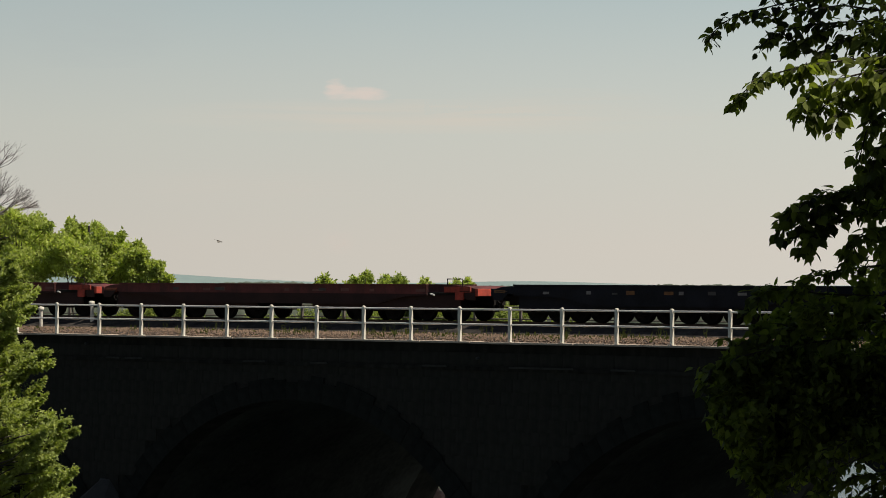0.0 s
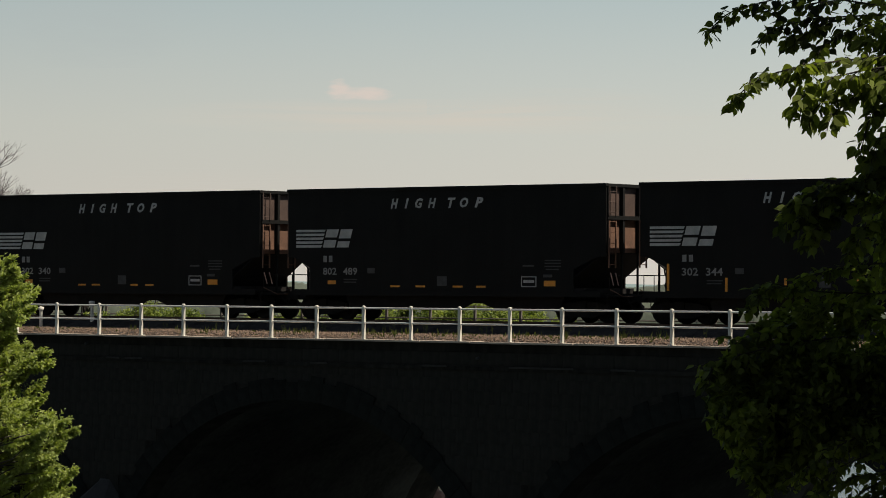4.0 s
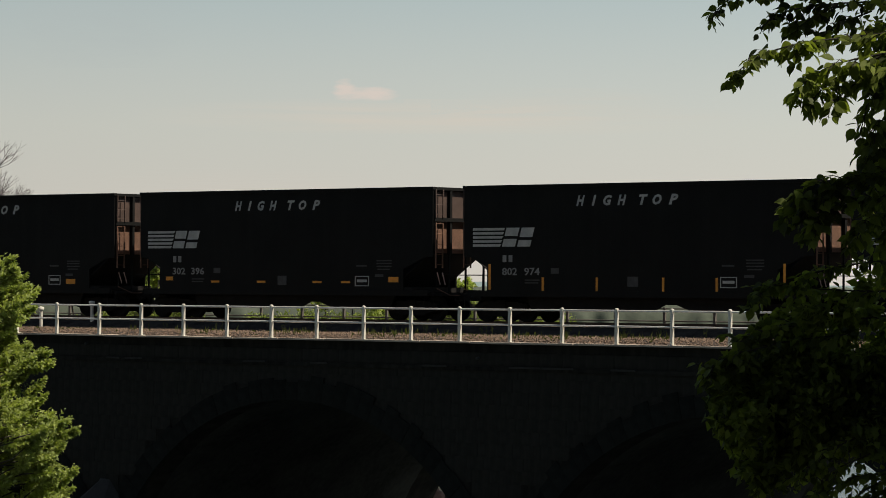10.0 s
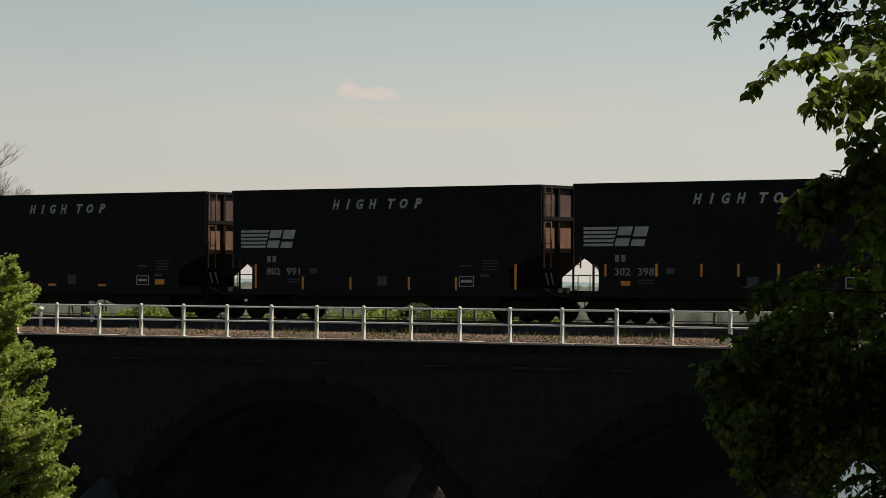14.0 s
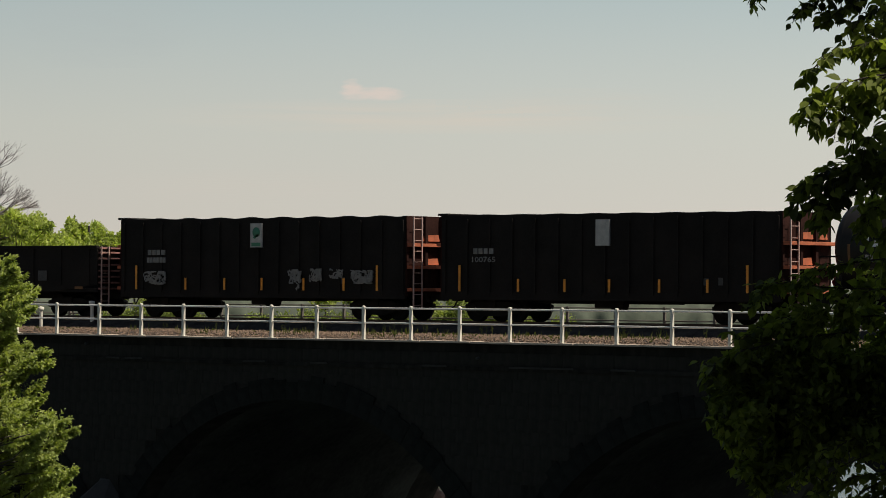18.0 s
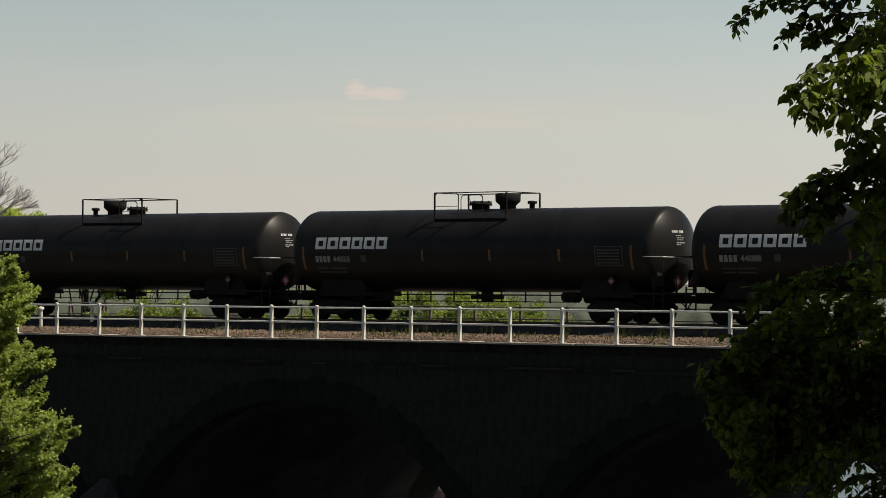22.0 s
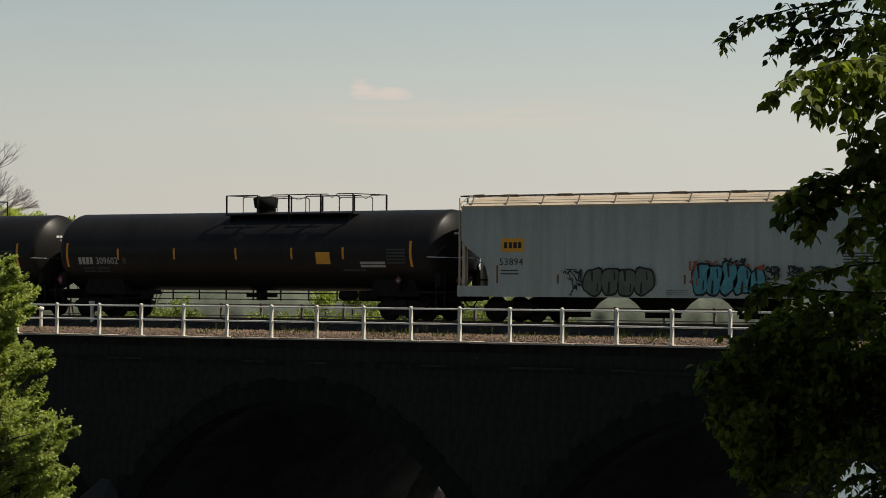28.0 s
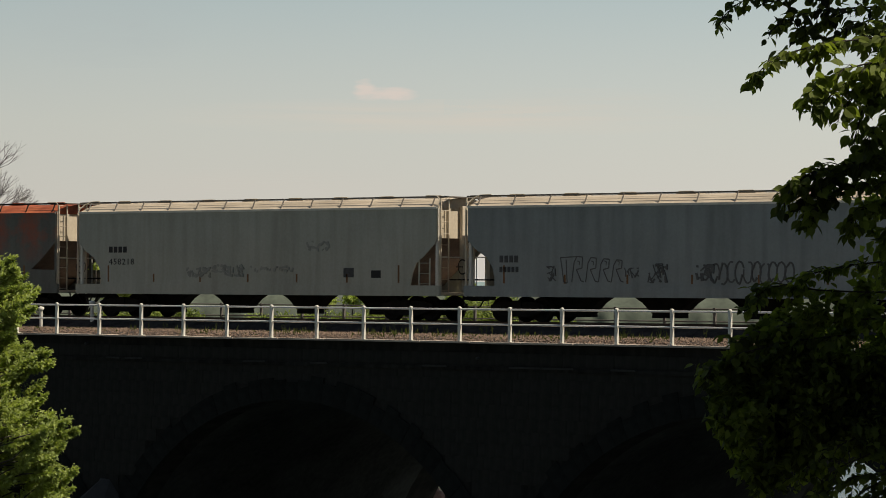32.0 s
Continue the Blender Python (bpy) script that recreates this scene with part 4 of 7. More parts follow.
def scrap_gondola(kind):
    """High ribbed gondola with orange ends and a wavy top edge."""
    L, top, bot = 14.5, 3.88, 1.0
    car = thing("scrap_gondola", "high ribbed black gondola car with rusty orange ends", "gondola car", "ribbed gondola cars")
    n = 14
    pts = [(L * i / 60, top + 0.028 * math.sin(i * 0.94) * (0.4 if kind else 1)) for i in range(61)]
    for y in (-HW, HW):
        part("side_sheet", Shape().prism([(0, bot)] + pts + [(L, bot)], y - 0.025, y + 0.025), M_BROWN, car)
        for i in range(n + 1):
            x = 0.14 + i * (L - 0.28) / n
            s = -1 if y < 0 else 1
            part("side_rib", Shape().box(x - 0.08, x + 0.08, min(y, y + s * 0.09), max(y, y + s * 0.09), bot - 0.05, top - 0.15, 0.03), M_BROWN, car)
        part("side_sill", Shape().box(0, L, y - 0.07, y + 0.05, bot - 0.2, bot + 0.08, 0.02), M_BROWN, car)
    part("top_lip", Shape().box(-0.16, 0.3, -HW - 0.06, HW + 0.06, top - 0.02, top + 0.06), M_BROWN, car)
    for x, d in ((0.0, 1), (L, -1)):
        # shade under the shelves is put into the end sheet's dark colour
        part("end_sheet", Shape().box(min(x + d * .03, x + d * .09), max(x + d * .03, x + d * .09), -HW + .03, HW - .03, bot, top), M_SHADERUST, car, "rusty end sheet darkened for the shade between its shelves")
        for z in (1.15, 1.98, 2.8):
            part("end_shelf", Shape().box(min(x - d * .28, x + d * .03), max(x - d * .28, x + d * .03), -HW + 0.02, HW - 0.02, z - 0.06, z + 0.06, 0.01), M_ORANGE, car)
        for y in (-0.5, 0.5):
            part("end_post", Shape().box(min(x - d * .12, x + d * .03), max(x - d * .12, x + d * .03), y - 0.08, y + 0.08, bot, top), M_SHADERUST, car)
        part("corner_post", Shape().box(min(x - d * .05, x + d * .12), max(x - d * .05, x + d * .12), -HW - 0.02, -HW + 0.1, bot - 0.1, top), M_SHADERUST, car)
        if d < 0:
            ladder(car, x - d * 0.32, -HW + 0.06, 0.45, top - 0.05, 0.5, "y", M_PINKSTEEL, 0.4)
        for z, y0, y1 in ((2.15, -0.6, 0.3), (3.03, -0.65, 0.35), (3.03, 0.75, 1.3)):
            part("end_gusset", Shape().prism_x([(y0, z - 0.08), (y1, z - 0.08), (y1 - 0.08, z + 0.17), (y0 + 0.08, z + 0.14)], min(x - d * .06, x + d * .02), max(x - d * .06, x + d * .02)), M_ORANGE, car)
    y = -HW - 0.095
    for x, z0, z1 in ((0.88, 1.1, 2.05), (3.53, 1.1, 1.56), (5.58, 1.1, 1.56), (7.5, 1.1, 1.56), (9.61, 1.1, 1.56), (11.59, 1.1, 1.56), (13.2, 1.1, 2.05)):
        part("reflector", Shape().box(x - 0.05, x + 0.05, y - 0.006, y, z0, z1), M_YELLOW, car)
    yy = -HW - 0.03
    part("sign_plate", Shape().box(6.92, 7.5, y - 0.012, yy, 2.74, 3.66), M_WHITE, car, "pale rectangular sign plate")
    if kind == 0:
        part("emblem", Shape().lathe([(-0.004, 0.0), (-0.004, 0.19), (0.0, 0.19)], 20, "y", (7.22, y - 0.014, 3.32)).box(6.98, 7.44, y - 0.018, y - 0.013, 2.78, 2.92).prism([(7.05, 3.12), (7.15, 3.06), (7.35, 3.2), (7.3, 3.26)], y - 0.018, y - 0.013), M_GREEN, car, "green leaf-shaped emblem")
    for x0, z0 in ((1.5, 2.46), (1.74, 2.46), (1.98, 2.46), (2.22, 2.46)):
        part("mark", Shape().box(x0, x0 + 0.17, yy - 0.062, yy, z0, z0 + 0.2), M_CHALK, car)
    if kind:
        words("100765", M_CHALK, car, 1.45, 2.5, yy - 0.062, 2.16, 2.36, "car_number", bold=0.01)
    else:
        for i in range(6):
            part("mark", Shape().box(1.45 + i * 0.17, 1.58 + i * 0.17, yy - 0.062, yy, 2.16, 2.36), M_CHALK, car)
    part("data_panel", Shape().box(11.2, 11.6, yy - 0.004, yy, 1.36, 1.6).box(12.0, 12.18, yy - 0.004, yy, 1.36, 1.62), M_FADED, car)
    if kind == 0:
        for x0, x1, z0, z1, sd, k in ((1.25, 2.47, 1.32, 1.8, 1, 34), (8.8, 9.5, 1.38, 1.87, 2, 24), (9.2, 9.4, 1.1, 1.4, 7, 4), (9.9, 10.5, 1.45, 1.9, 3, 22), (10.9, 11.55, 1.58, 1.9, 4, 15), (11.92, 13.0, 1.38, 1.85, 5, 38)):
            scribble(car, x0, x1, z0, z1, yy - 0.062, M_CHALK, sd, k, 0.026)
    part("floor", Shape().box(0.1, L - 0.1, -HW + 0.03, HW - 0.03, bot, bot + 0.15), M_UNDER, car)
    part("center_sill", Shape().box(0.05, L - 0.05, -0.3, 0.3, 0.7, bot), M_UNDER, car)
    part("brake_cylinder", Shape().tube((7.2, -1.0, 0.66), (7.75, -1.0, 0.66), 0.19, 12).box(6.5, 7.25, -1.15, -0.85, 0.55, 0.82, 0.04), M_UNDER, car)
    part("brake_rod", Shape().tube((4.2, -1.0, 0.7), (10.2, -1.0, 0.7), 0.022, 6), M_UNDER, car)
    add_trucks(car, (1.9, L - 1.9))
    add_couplers(car, L)
    return car


def tank_car(L, kind, flip, number):
    """A black tank with dished heads, a safety platform on top and a stub sill at each end."""
    radius, top = 1.53, 4.14
    zc = top - radius
    car = thing("tank_car", "glossy black cylindrical tank car with top platform railing", "tank car", "black tank cars")
    # torispherical head: flat dish with a tight knuckle
    rk, rd = 0.32, 2.4
    turn = math.asin((radius - rk) / (rd - rk))
    hd = rd - (rd - rk) * math.cos(turn)
    head = [(rd * (1 - math.cos(turn * i / 7)), rd * math.sin(turn * i / 7)) for i in range(8)]
    head += [(hd - rk * math.cos(k), radius - rk + rk * math.sin(k)) for k in [turn + (math.pi / 2 - turn) * i / 9 for i in range(1, 10)]]
    head_x = lambda r: float(np.interp(r, [q[1] for q in head], [q[0] for q in head]))
    prof = head + [(L * f, radius) for f in (0.2, 0.35, 0.5, 0.65, 0.8)] + [(L - a, r) for a, r in head[::-1]]
    part("tank", Shape().lathe(prof, 72, "x", (0, 0, zc)), M_TANK, car)
    for x in (hd + 0.02, L * 0.27, L * 0.5, L * 0.73, L - hd - 0.02):
        part("weld_band", Shape().lathe([(x - 0.03, radius), (x - 0.02, radius + 0.004), (x + 0.02, radius + 0.004), (x + 0.03, radius)], 72, "x", (0, 0, zc)), M_TANK, car)
    for x, d in ((0.0, 1), (L, -1)):
        lo = lambda a, b: (min(x + d * a, x + d * b), max(x + d * a, x + d * b))
        part("stub_sill", Shape().box(*lo(-0.05, 4.0), -0.35, 0.35, 0.72, 1.1, 0.03), M_UNDER, car)
        part("saddle", Shape().prism([(x + d * 1.4, 0.9), (x + d * 3.8, 0.9), (x + d * 3.5, 1.9), (x + d * 1.9, 1.9)], -1.05, 1.05), M_UNDER, car)
        part("end_platform", Shape().box(*lo(-0.05, 1.3), -1.5, 1.5, 1.02, 1.1), M_UNDER, car)
        part("end_railing", Shape().path([(x + d * .75, -1.5, 2.36), (x - d * .08, -1.5, 2.34), (x - d * .12, -1.44, 2.34), (x - d * .12, 0.35, 2.33)], 0.018), M_PIPE if d < 0 else M_UNDER, car, "thin end handrail")
        part("railing_leg", Shape().path([(x - d * .1, -1.5, 2.34), (x - d * .1, -1.5, 1.1)], 0.014), M_UNDER, car)
        part("railing_leg", Shape().path([(x - d * .12, 0.35, 2.33), (x - d * .12, 0.35, 1.05)], 0.014), M_UNDER, car)
        part("end_railing", Shape().path([(x - d * .05, 1.5, 1.1), (x - d * .05, 1.5, 2.34), (x + d * 1.3, 1.5, 2.34)], 0.02), M_UNDER, car)
        ladder(car, x + d * 0.3, -1.5, 0.4, 1.3, 0.4, "x", M_UNDER, 0.35)
        part("hand_brake", Shape().box(*lo(0.35, 0.6), -1.2, -0.8, 1.3, 1.8, 0.03), M_UNDER, car)
        if d < 0:
            px = x - 2.2
            part("placard", Shape().prism([(px - .15, 1.5), (px, 1.35), (px + .15, 1.5), (px, 1.65)], -1.36, -1.34), M_DARKPLACARD, car, "dull red diamond placard")
            part("placard_mark", Shape().box(px - 0.06, px + 0.06, -1.365, -1.361, 1.44, 1.52), M_NUMBER, car)
            part("placard_holder", Shape().box(px - 0.03, px + 0.03, -1.335, -1.1, 1.1, 1.7), M_UNDER, car)
        part("placard", Shape().prism_x([(-0.75, 1.48), (-0.53, 1.26), (-0.31, 1.48), (-0.53, 1.7)], *lo(-0.06, -0.04)), M_PINK, car, "red diamond placard on the end")
        part("placard_mark", Shape().box(*lo(-0.066, -0.061), -0.62, -0.44, 1.4, 1.56), M_BRIGHT, car)
        part("placard_post", Shape().box(*lo(-0.04, 0.02), -0.56, -0.5, 1.1, 1.6), M_UNDER, car)
        # stencilled data on the dished head
        for row, (y0, y1, z, h) in enumerate(((-0.6, -0.02, 3.24, 0.085), (-0.45, -0.15, 3.1, 0.03), (-0.42, -0.02, 3.02, 0.03), (-0.4, -0.1, 2.95, 0.03), (-0.45, 0.0, 2.85, 0.045), (-0.45, -0.25, 2.78, 0.03))):
            k = 8 if row == 0 else 3
            for i in range(k):
                if row == 0 and i == 4:
                    continue
                ya, yb = y0 + (y1 - y0) * i / k, y0 + (y1 - y0) * (i + 0.8) / k
                hx = head_x(math.hypot((ya + yb) / 2, z - zc))
                part("stencil", Shape().box(*lo(hx - 0.02, hx + 0.02), ya, yb, z - h / 2, z + h / 2), M_BRIGHT if row == 0 else M_WHITE, car)
    part("brake_gear", Shape().box(L - 0.25, L - 0.02, 0.6, 1.0, 1.3, 1.9).lathe([(-0.02, 0.26), (0.02, 0.26), (0.0, 0.22), (-0.02, 0.26)], 16, "x", (L + 0.03, 0.8, 1.95)).tube((L - 0.1, 0.8, 1.1), (L - 0.1, 0.8, 2.0), 0.04), M_UNDER, car)
    g = Shape()
    y = -1.3
    g.tube((3.6, y, 0.98), (L - 3.6, y, 0.98), 0.028, 6).tube((3.6, y, 0.74), (L - 3.6, y, 0.74), 0.02, 6)
    part("grab_rail", g, M_UNDER, car)
    for i in range(10):
        x = 3.8 + i * (L - 7.6) / 9
        part("rail_bracket", Shape().box(x - 0.02, x + 0.02, y - 0.02, y + 0.02, 0.7, 1.1), M_UNDER, car)
    part("outlet", Shape().tube((L * 0.5, 0, zc - radius + 0.05), (L * 0.5, 0, 0.7), 0.22, 12).box(L * .5 - .5, L * .5 + .5, -.35, .35, 0.82, 0.95), M_UNDER, car)
    part("brake_cylinder", Shape().tube((L * 0.72, -0.5, 0.92), (L * 0.72 + 0.7, -0.5, 0.92), 0.17, 12).tube((L * 0.72 + 1.0, -0.5, 0.9), (L * 0.72 + 1.9, -0.5, 0.9), 0.2, 12), M_UNDER, car)
    # top platform
    if kind == "a":
        x0, x1, dome, man, valve = 7.0, 10.3, 7.75, 9.0, 6.65
    else:
        x0, x1, dome, man, valve = 4.65, 11.05, 9.95, 7.6, 6.2
    if flip:
        x0, x1, dome, man, valve = L - x1, L - x0, L - dome, L - man, L - valve
    yn, yf, base, rail = (-1.1, 0.95, top - 0.42, top + 0.58) if kind == "a" else (-1.05, 0.95, top - 0.15, top + 0.62)
    for y0, y1 in ((yn, yn + 0.45), (yf - 0.45, yf)):
        part("platform", Shape().box(x0, x1, y0, y1, base, base + 0.05), M_UNDER, car)
    ends = [x0, x1]
    posts = ends if kind == "a" else [x0 + (x1 - x0) * k / 4 for k in range(5)]
    for y in (yn, yf):
        for x in posts:
            part("railing_post", Shape().box(x - .025, x + .025, y - .025, y + .025, base, rail), M_UNDER, car)
        away = -1 if flip else 1
        spans = ((x0, x1),) if kind == "a" else [tuple(sorted(((x1 if flip else x0) + away * (x1 - x0) * k for k in q))) for q in ((0.0, 0.12), (0.2, 0.63), (0.75, 1.0))]
        for a, b in spans:
            part("railing", Shape().path([(a, y, rail), (b, y, rail)], 0.022), M_UNDER, car)
        if kind == "b":
            for (_, a), (b, _) in zip(sorted(spans), sorted(spans)[1:]):
                part("chain", Shape().path([(a, y, rail), ((a + b) / 2, y, rail - 0.14), (b, y, rail)], 0.01), M_UNDER, car)
            for x in (x0 + (x1 - x0) * 0.03, x0 + (x1 - x0) * 0.5, x1 - (x1 - x0) * 0.03):
                part("platform_leg", Shape().box(x - 0.03, x + 0.03, min(y, y * 0.8), max(y, y * 0.8), top - 0.55, base), M_UNDER, car)
            for k in (0.12, 0.62):
                a, b = x0 + (x1 - x0) * k, x0 + (x1 - x0) * (k + 0.26)
                part("railing_loop", Shape().path([(a, y + 0.1, base), (a, y + 0.1, rail - 0.12), (a + 0.08, y + 0.1, rail - 0.06), (b - 0.08, y + 0.1, rail - 0.06), (b, y + 0.1, rail - 0.12), (b, y + 0.1, base)], 0.018), M_UNDER, car)
    for x in (x0, x1):
        part("railing", Shape().path([(x, yn, rail), (x, yf, rail)], 0.02), M_UNDER, car)
    if kind == "a":
        a, b = (x0, x0 + 1.1) if flip else (x1 - 1.1, x1)
        part("railing_loop", Shape().path([(a, yn, base), (a, yn, rail - 0.1), (a + 0.1, yn, rail - 0.02)], 0.02), M_UNDER, car)
        part("railing_loop", Shape().path([(b, yn, base), (b, yn, rail - 0.1), (b - 0.1, yn, rail - 0.02)], 0.02), M_UNDER, car)
        part("chain_rail", Shape().path([(a, yn, base + 0.5), (b, yn, base + 0.5)], 0.012), M_UNDER, car)
    if kind == "a":
        part("dome", Shape().lathe([(top - 0.05, 0.3), (top + 0.12, 0.3), (top + 0.2, 0.4), (top + 0.26, 0.46), (top + 0.54, 0.47), (top + 0.56, 0.42), (top + 0.56, 0)], 22, "z", (dome, 0, 0)), M_UNDER, car)
        mw = Shape().lathe([(top - 0.05, 0.33), (top + 0.14, 0.33), (top + 0.14, 0.42), (top + 0.2, 0.42), (top + 0.28, 0.3), (top + 0.3, 0.0)], 18, "z", (man, 0, 0))
        for k in range(8):
            mw.tube((man + 0.38 * math.cos(k * .785), 0.38 * math.sin(k * .785), top + 0.1), (man + 0.38 * math.cos(k * .785), 0.38 * math.sin(k * .785), top + 0.3), 0.03, 6)
        part("manway", mw, M_UNDER, car)
        part("manway_rail", Shape().path([(man - 0.5, -.55, base + .05), (man - 0.5, -.55, top + .42), (man - 0.4, -.55, top + .5), (man + 0.4, -.55, top + .5), (man + .5, -.55, top + .42), (man + .5, -.55, base + 0.05)], 0.018), M_UNDER, car)
        part("relief_valve", Shape().lathe([(top - 0.05, 0.1), (top + 0.16, 0.1), (top + 0.16, 0.17), (top + 0.26, 0.17), (top + 0.28, 0.0)], 12, "z", (valve, 0, 0)), M_UNDER, car)
    else:
        part("dome", Shape().lathe([(top - 0.05, 0.36), (top + 0.14, 0.36), (top + 0.16, 0.44), (top + 0.52, 0.5), (top + 0.56, 0.46), (top + 0.56, 0)], 22, "z", (dome, 0, 0)), M_UNDER, car)
    tank_marks(car, L, kind, zc, radius, number)
    add_trucks(car, (2.2, L - 2.2))
    add_couplers(car, L)
    return car


def words_on_shell(text, material, car, x0, x1, z0, z1, zc, radius, bold=0.01):
    ob = words(text, material, car, x0, x1, 0, z0, z1, "car_number", bold=bold)
    for v in ob.data.vertices:
        v.co.y = -math.sqrt(radius * radius - (v.co.z - zc) ** 2) - 0.012 + v.co.y * 0.5
    return ob


def tank_marks(car, L, kind, zc, radius, number):
    def plate(name, x0, x1, z0, z1, material, label=""):
        return on_shell(car, name, x0, x1, z0, z1, zc, radius, material, label)
    if kind == "a":
        n = 6
        w = (5.2 - 1.65) / n
        for i in range(n):
            a, b = 1.65 + i * w, 1.65 + (i + 0.86) * w
            plate("emblem_block", a, b, 2.98, 3.1, M_BRIGHT)
            plate("emblem_block", a, b, 2.66, 2.77, M_BRIGHT)
            plate("emblem_block", a, a + 0.14, 2.77, 2.98, M_BRIGHT)
            plate("emblem_block", b - 0.14, b, 2.77, 2.98, M_BRIGHT)
        for i in range(4):
            plate("mark", 1.65 + i * 0.19, 1.79 + i * 0.19, 2.17, 2.4, M_NUMBER)
        words_on_shell(number, M_NUMBER, car, 2.5, 3.33, 2.17, 2.4, zc, radius)
        for z in (1.92, 1.78):
            plate("stencil", 1.7, 2.2, z, z + 0.05, M_FADED)
            plate("stencil", 2.3, 3.05, z, z + 0.05, M_FADED)
        for x in (6.8, 9.9, 13.0):
            plate("reflector", x - 0.05, x + 0.05, 2.22, 2.62, M_YELLOWDIM)
        for x in (1.05, 16.1):
            plate("reflector", x - 0.05, x + 0.05, 1.9, 2.75, M_YELLOWDIM)
        plate("data_box", 3.85, 4.1, 2.18, 2.42, M_FADED)
        for i in range(5):
            plate("stencil", 14.65, 15.6, 2.12 + i * 0.11, 2.17 + i * 0.11, M_FADED)
        for q in ((14.55, 15.75, 2.04, 2.07), (14.55, 15.75, 2.69, 2.72), (14.55, 14.59, 2.07, 2.69), (15.71, 15.75, 2.07, 2.69)):
            plate("stencil", *q, M_FADED)
    else:
        for i in range(4):
            plate("mark", 1.57 + i * 0.21, 1.73 + i * 0.21, 2.1, 2.38, M_WHITE)
        words_on_shell(number, M_WHITE, car, 2.55, 3.75, 2.1, 2.38, zc, radius)
        for z in (1.92, 1.8):
            plate("stencil", 1.75, 2.4, z, z + 0.05, M_FADED)
            plate("stencil", 2.5, 3.2, z, z + 0.05, M_FADED)
        for x in (3.8, 6.85, 10.1, 12.95, 15.5):
            plate("reflector", x - 0.05, x + 0.05, 2.28, 2.72, M_YELLOW)
        for x in (0.95, 18.75):
            plate("reflector", x - 0.06, x + 0.06, 2.0, 2.95, M_YELLOW)
        plate("sticker", 14.15, 14.85, 2.1, 2.55, M_PLACARD, "yellow square sticker")
        plate("data_box", 4.0, 4.22, 2.12, 2.36, M_FADED)
        for z in (2.1, 1.98):
            plate("stencil", 16.3, 17.5, z, z + 0.09, M_WHITE)
        plate("stencil", 15.4, 16.5, 1.84, 1.9, M_FADED)
        for i in range(5):
            plate("stencil", 17.6, 18.5, 2.12 + i * 0.12, 2.18 + i * 0.12, M_FADED)


def on_shell(car, name, x0, x1, z0, z1, zc, radius, material, label="", out=0.008):
    """A plate that follows the tank's curve."""
    s = Shape()
    n = max(2, int((z1 - z0) / 0.09))
    pts = []
    for i in range(n + 1):
        z = z0 + (z1 - z0) * i / n
        k = math.asin(max(-1, min(1, (z - zc) / radius)))
        pts.append((-(radius + out) * math.cos(k), zc + (radius + out) * math.sin(k)))
    v = [(x, y, z) for x in (x0, x1) for y, z in pts]
    s.add(v, [(i, i + n + 1, i + n + 2, i + 1) for i in range(n)])
    return part(name, s, material, car, label)


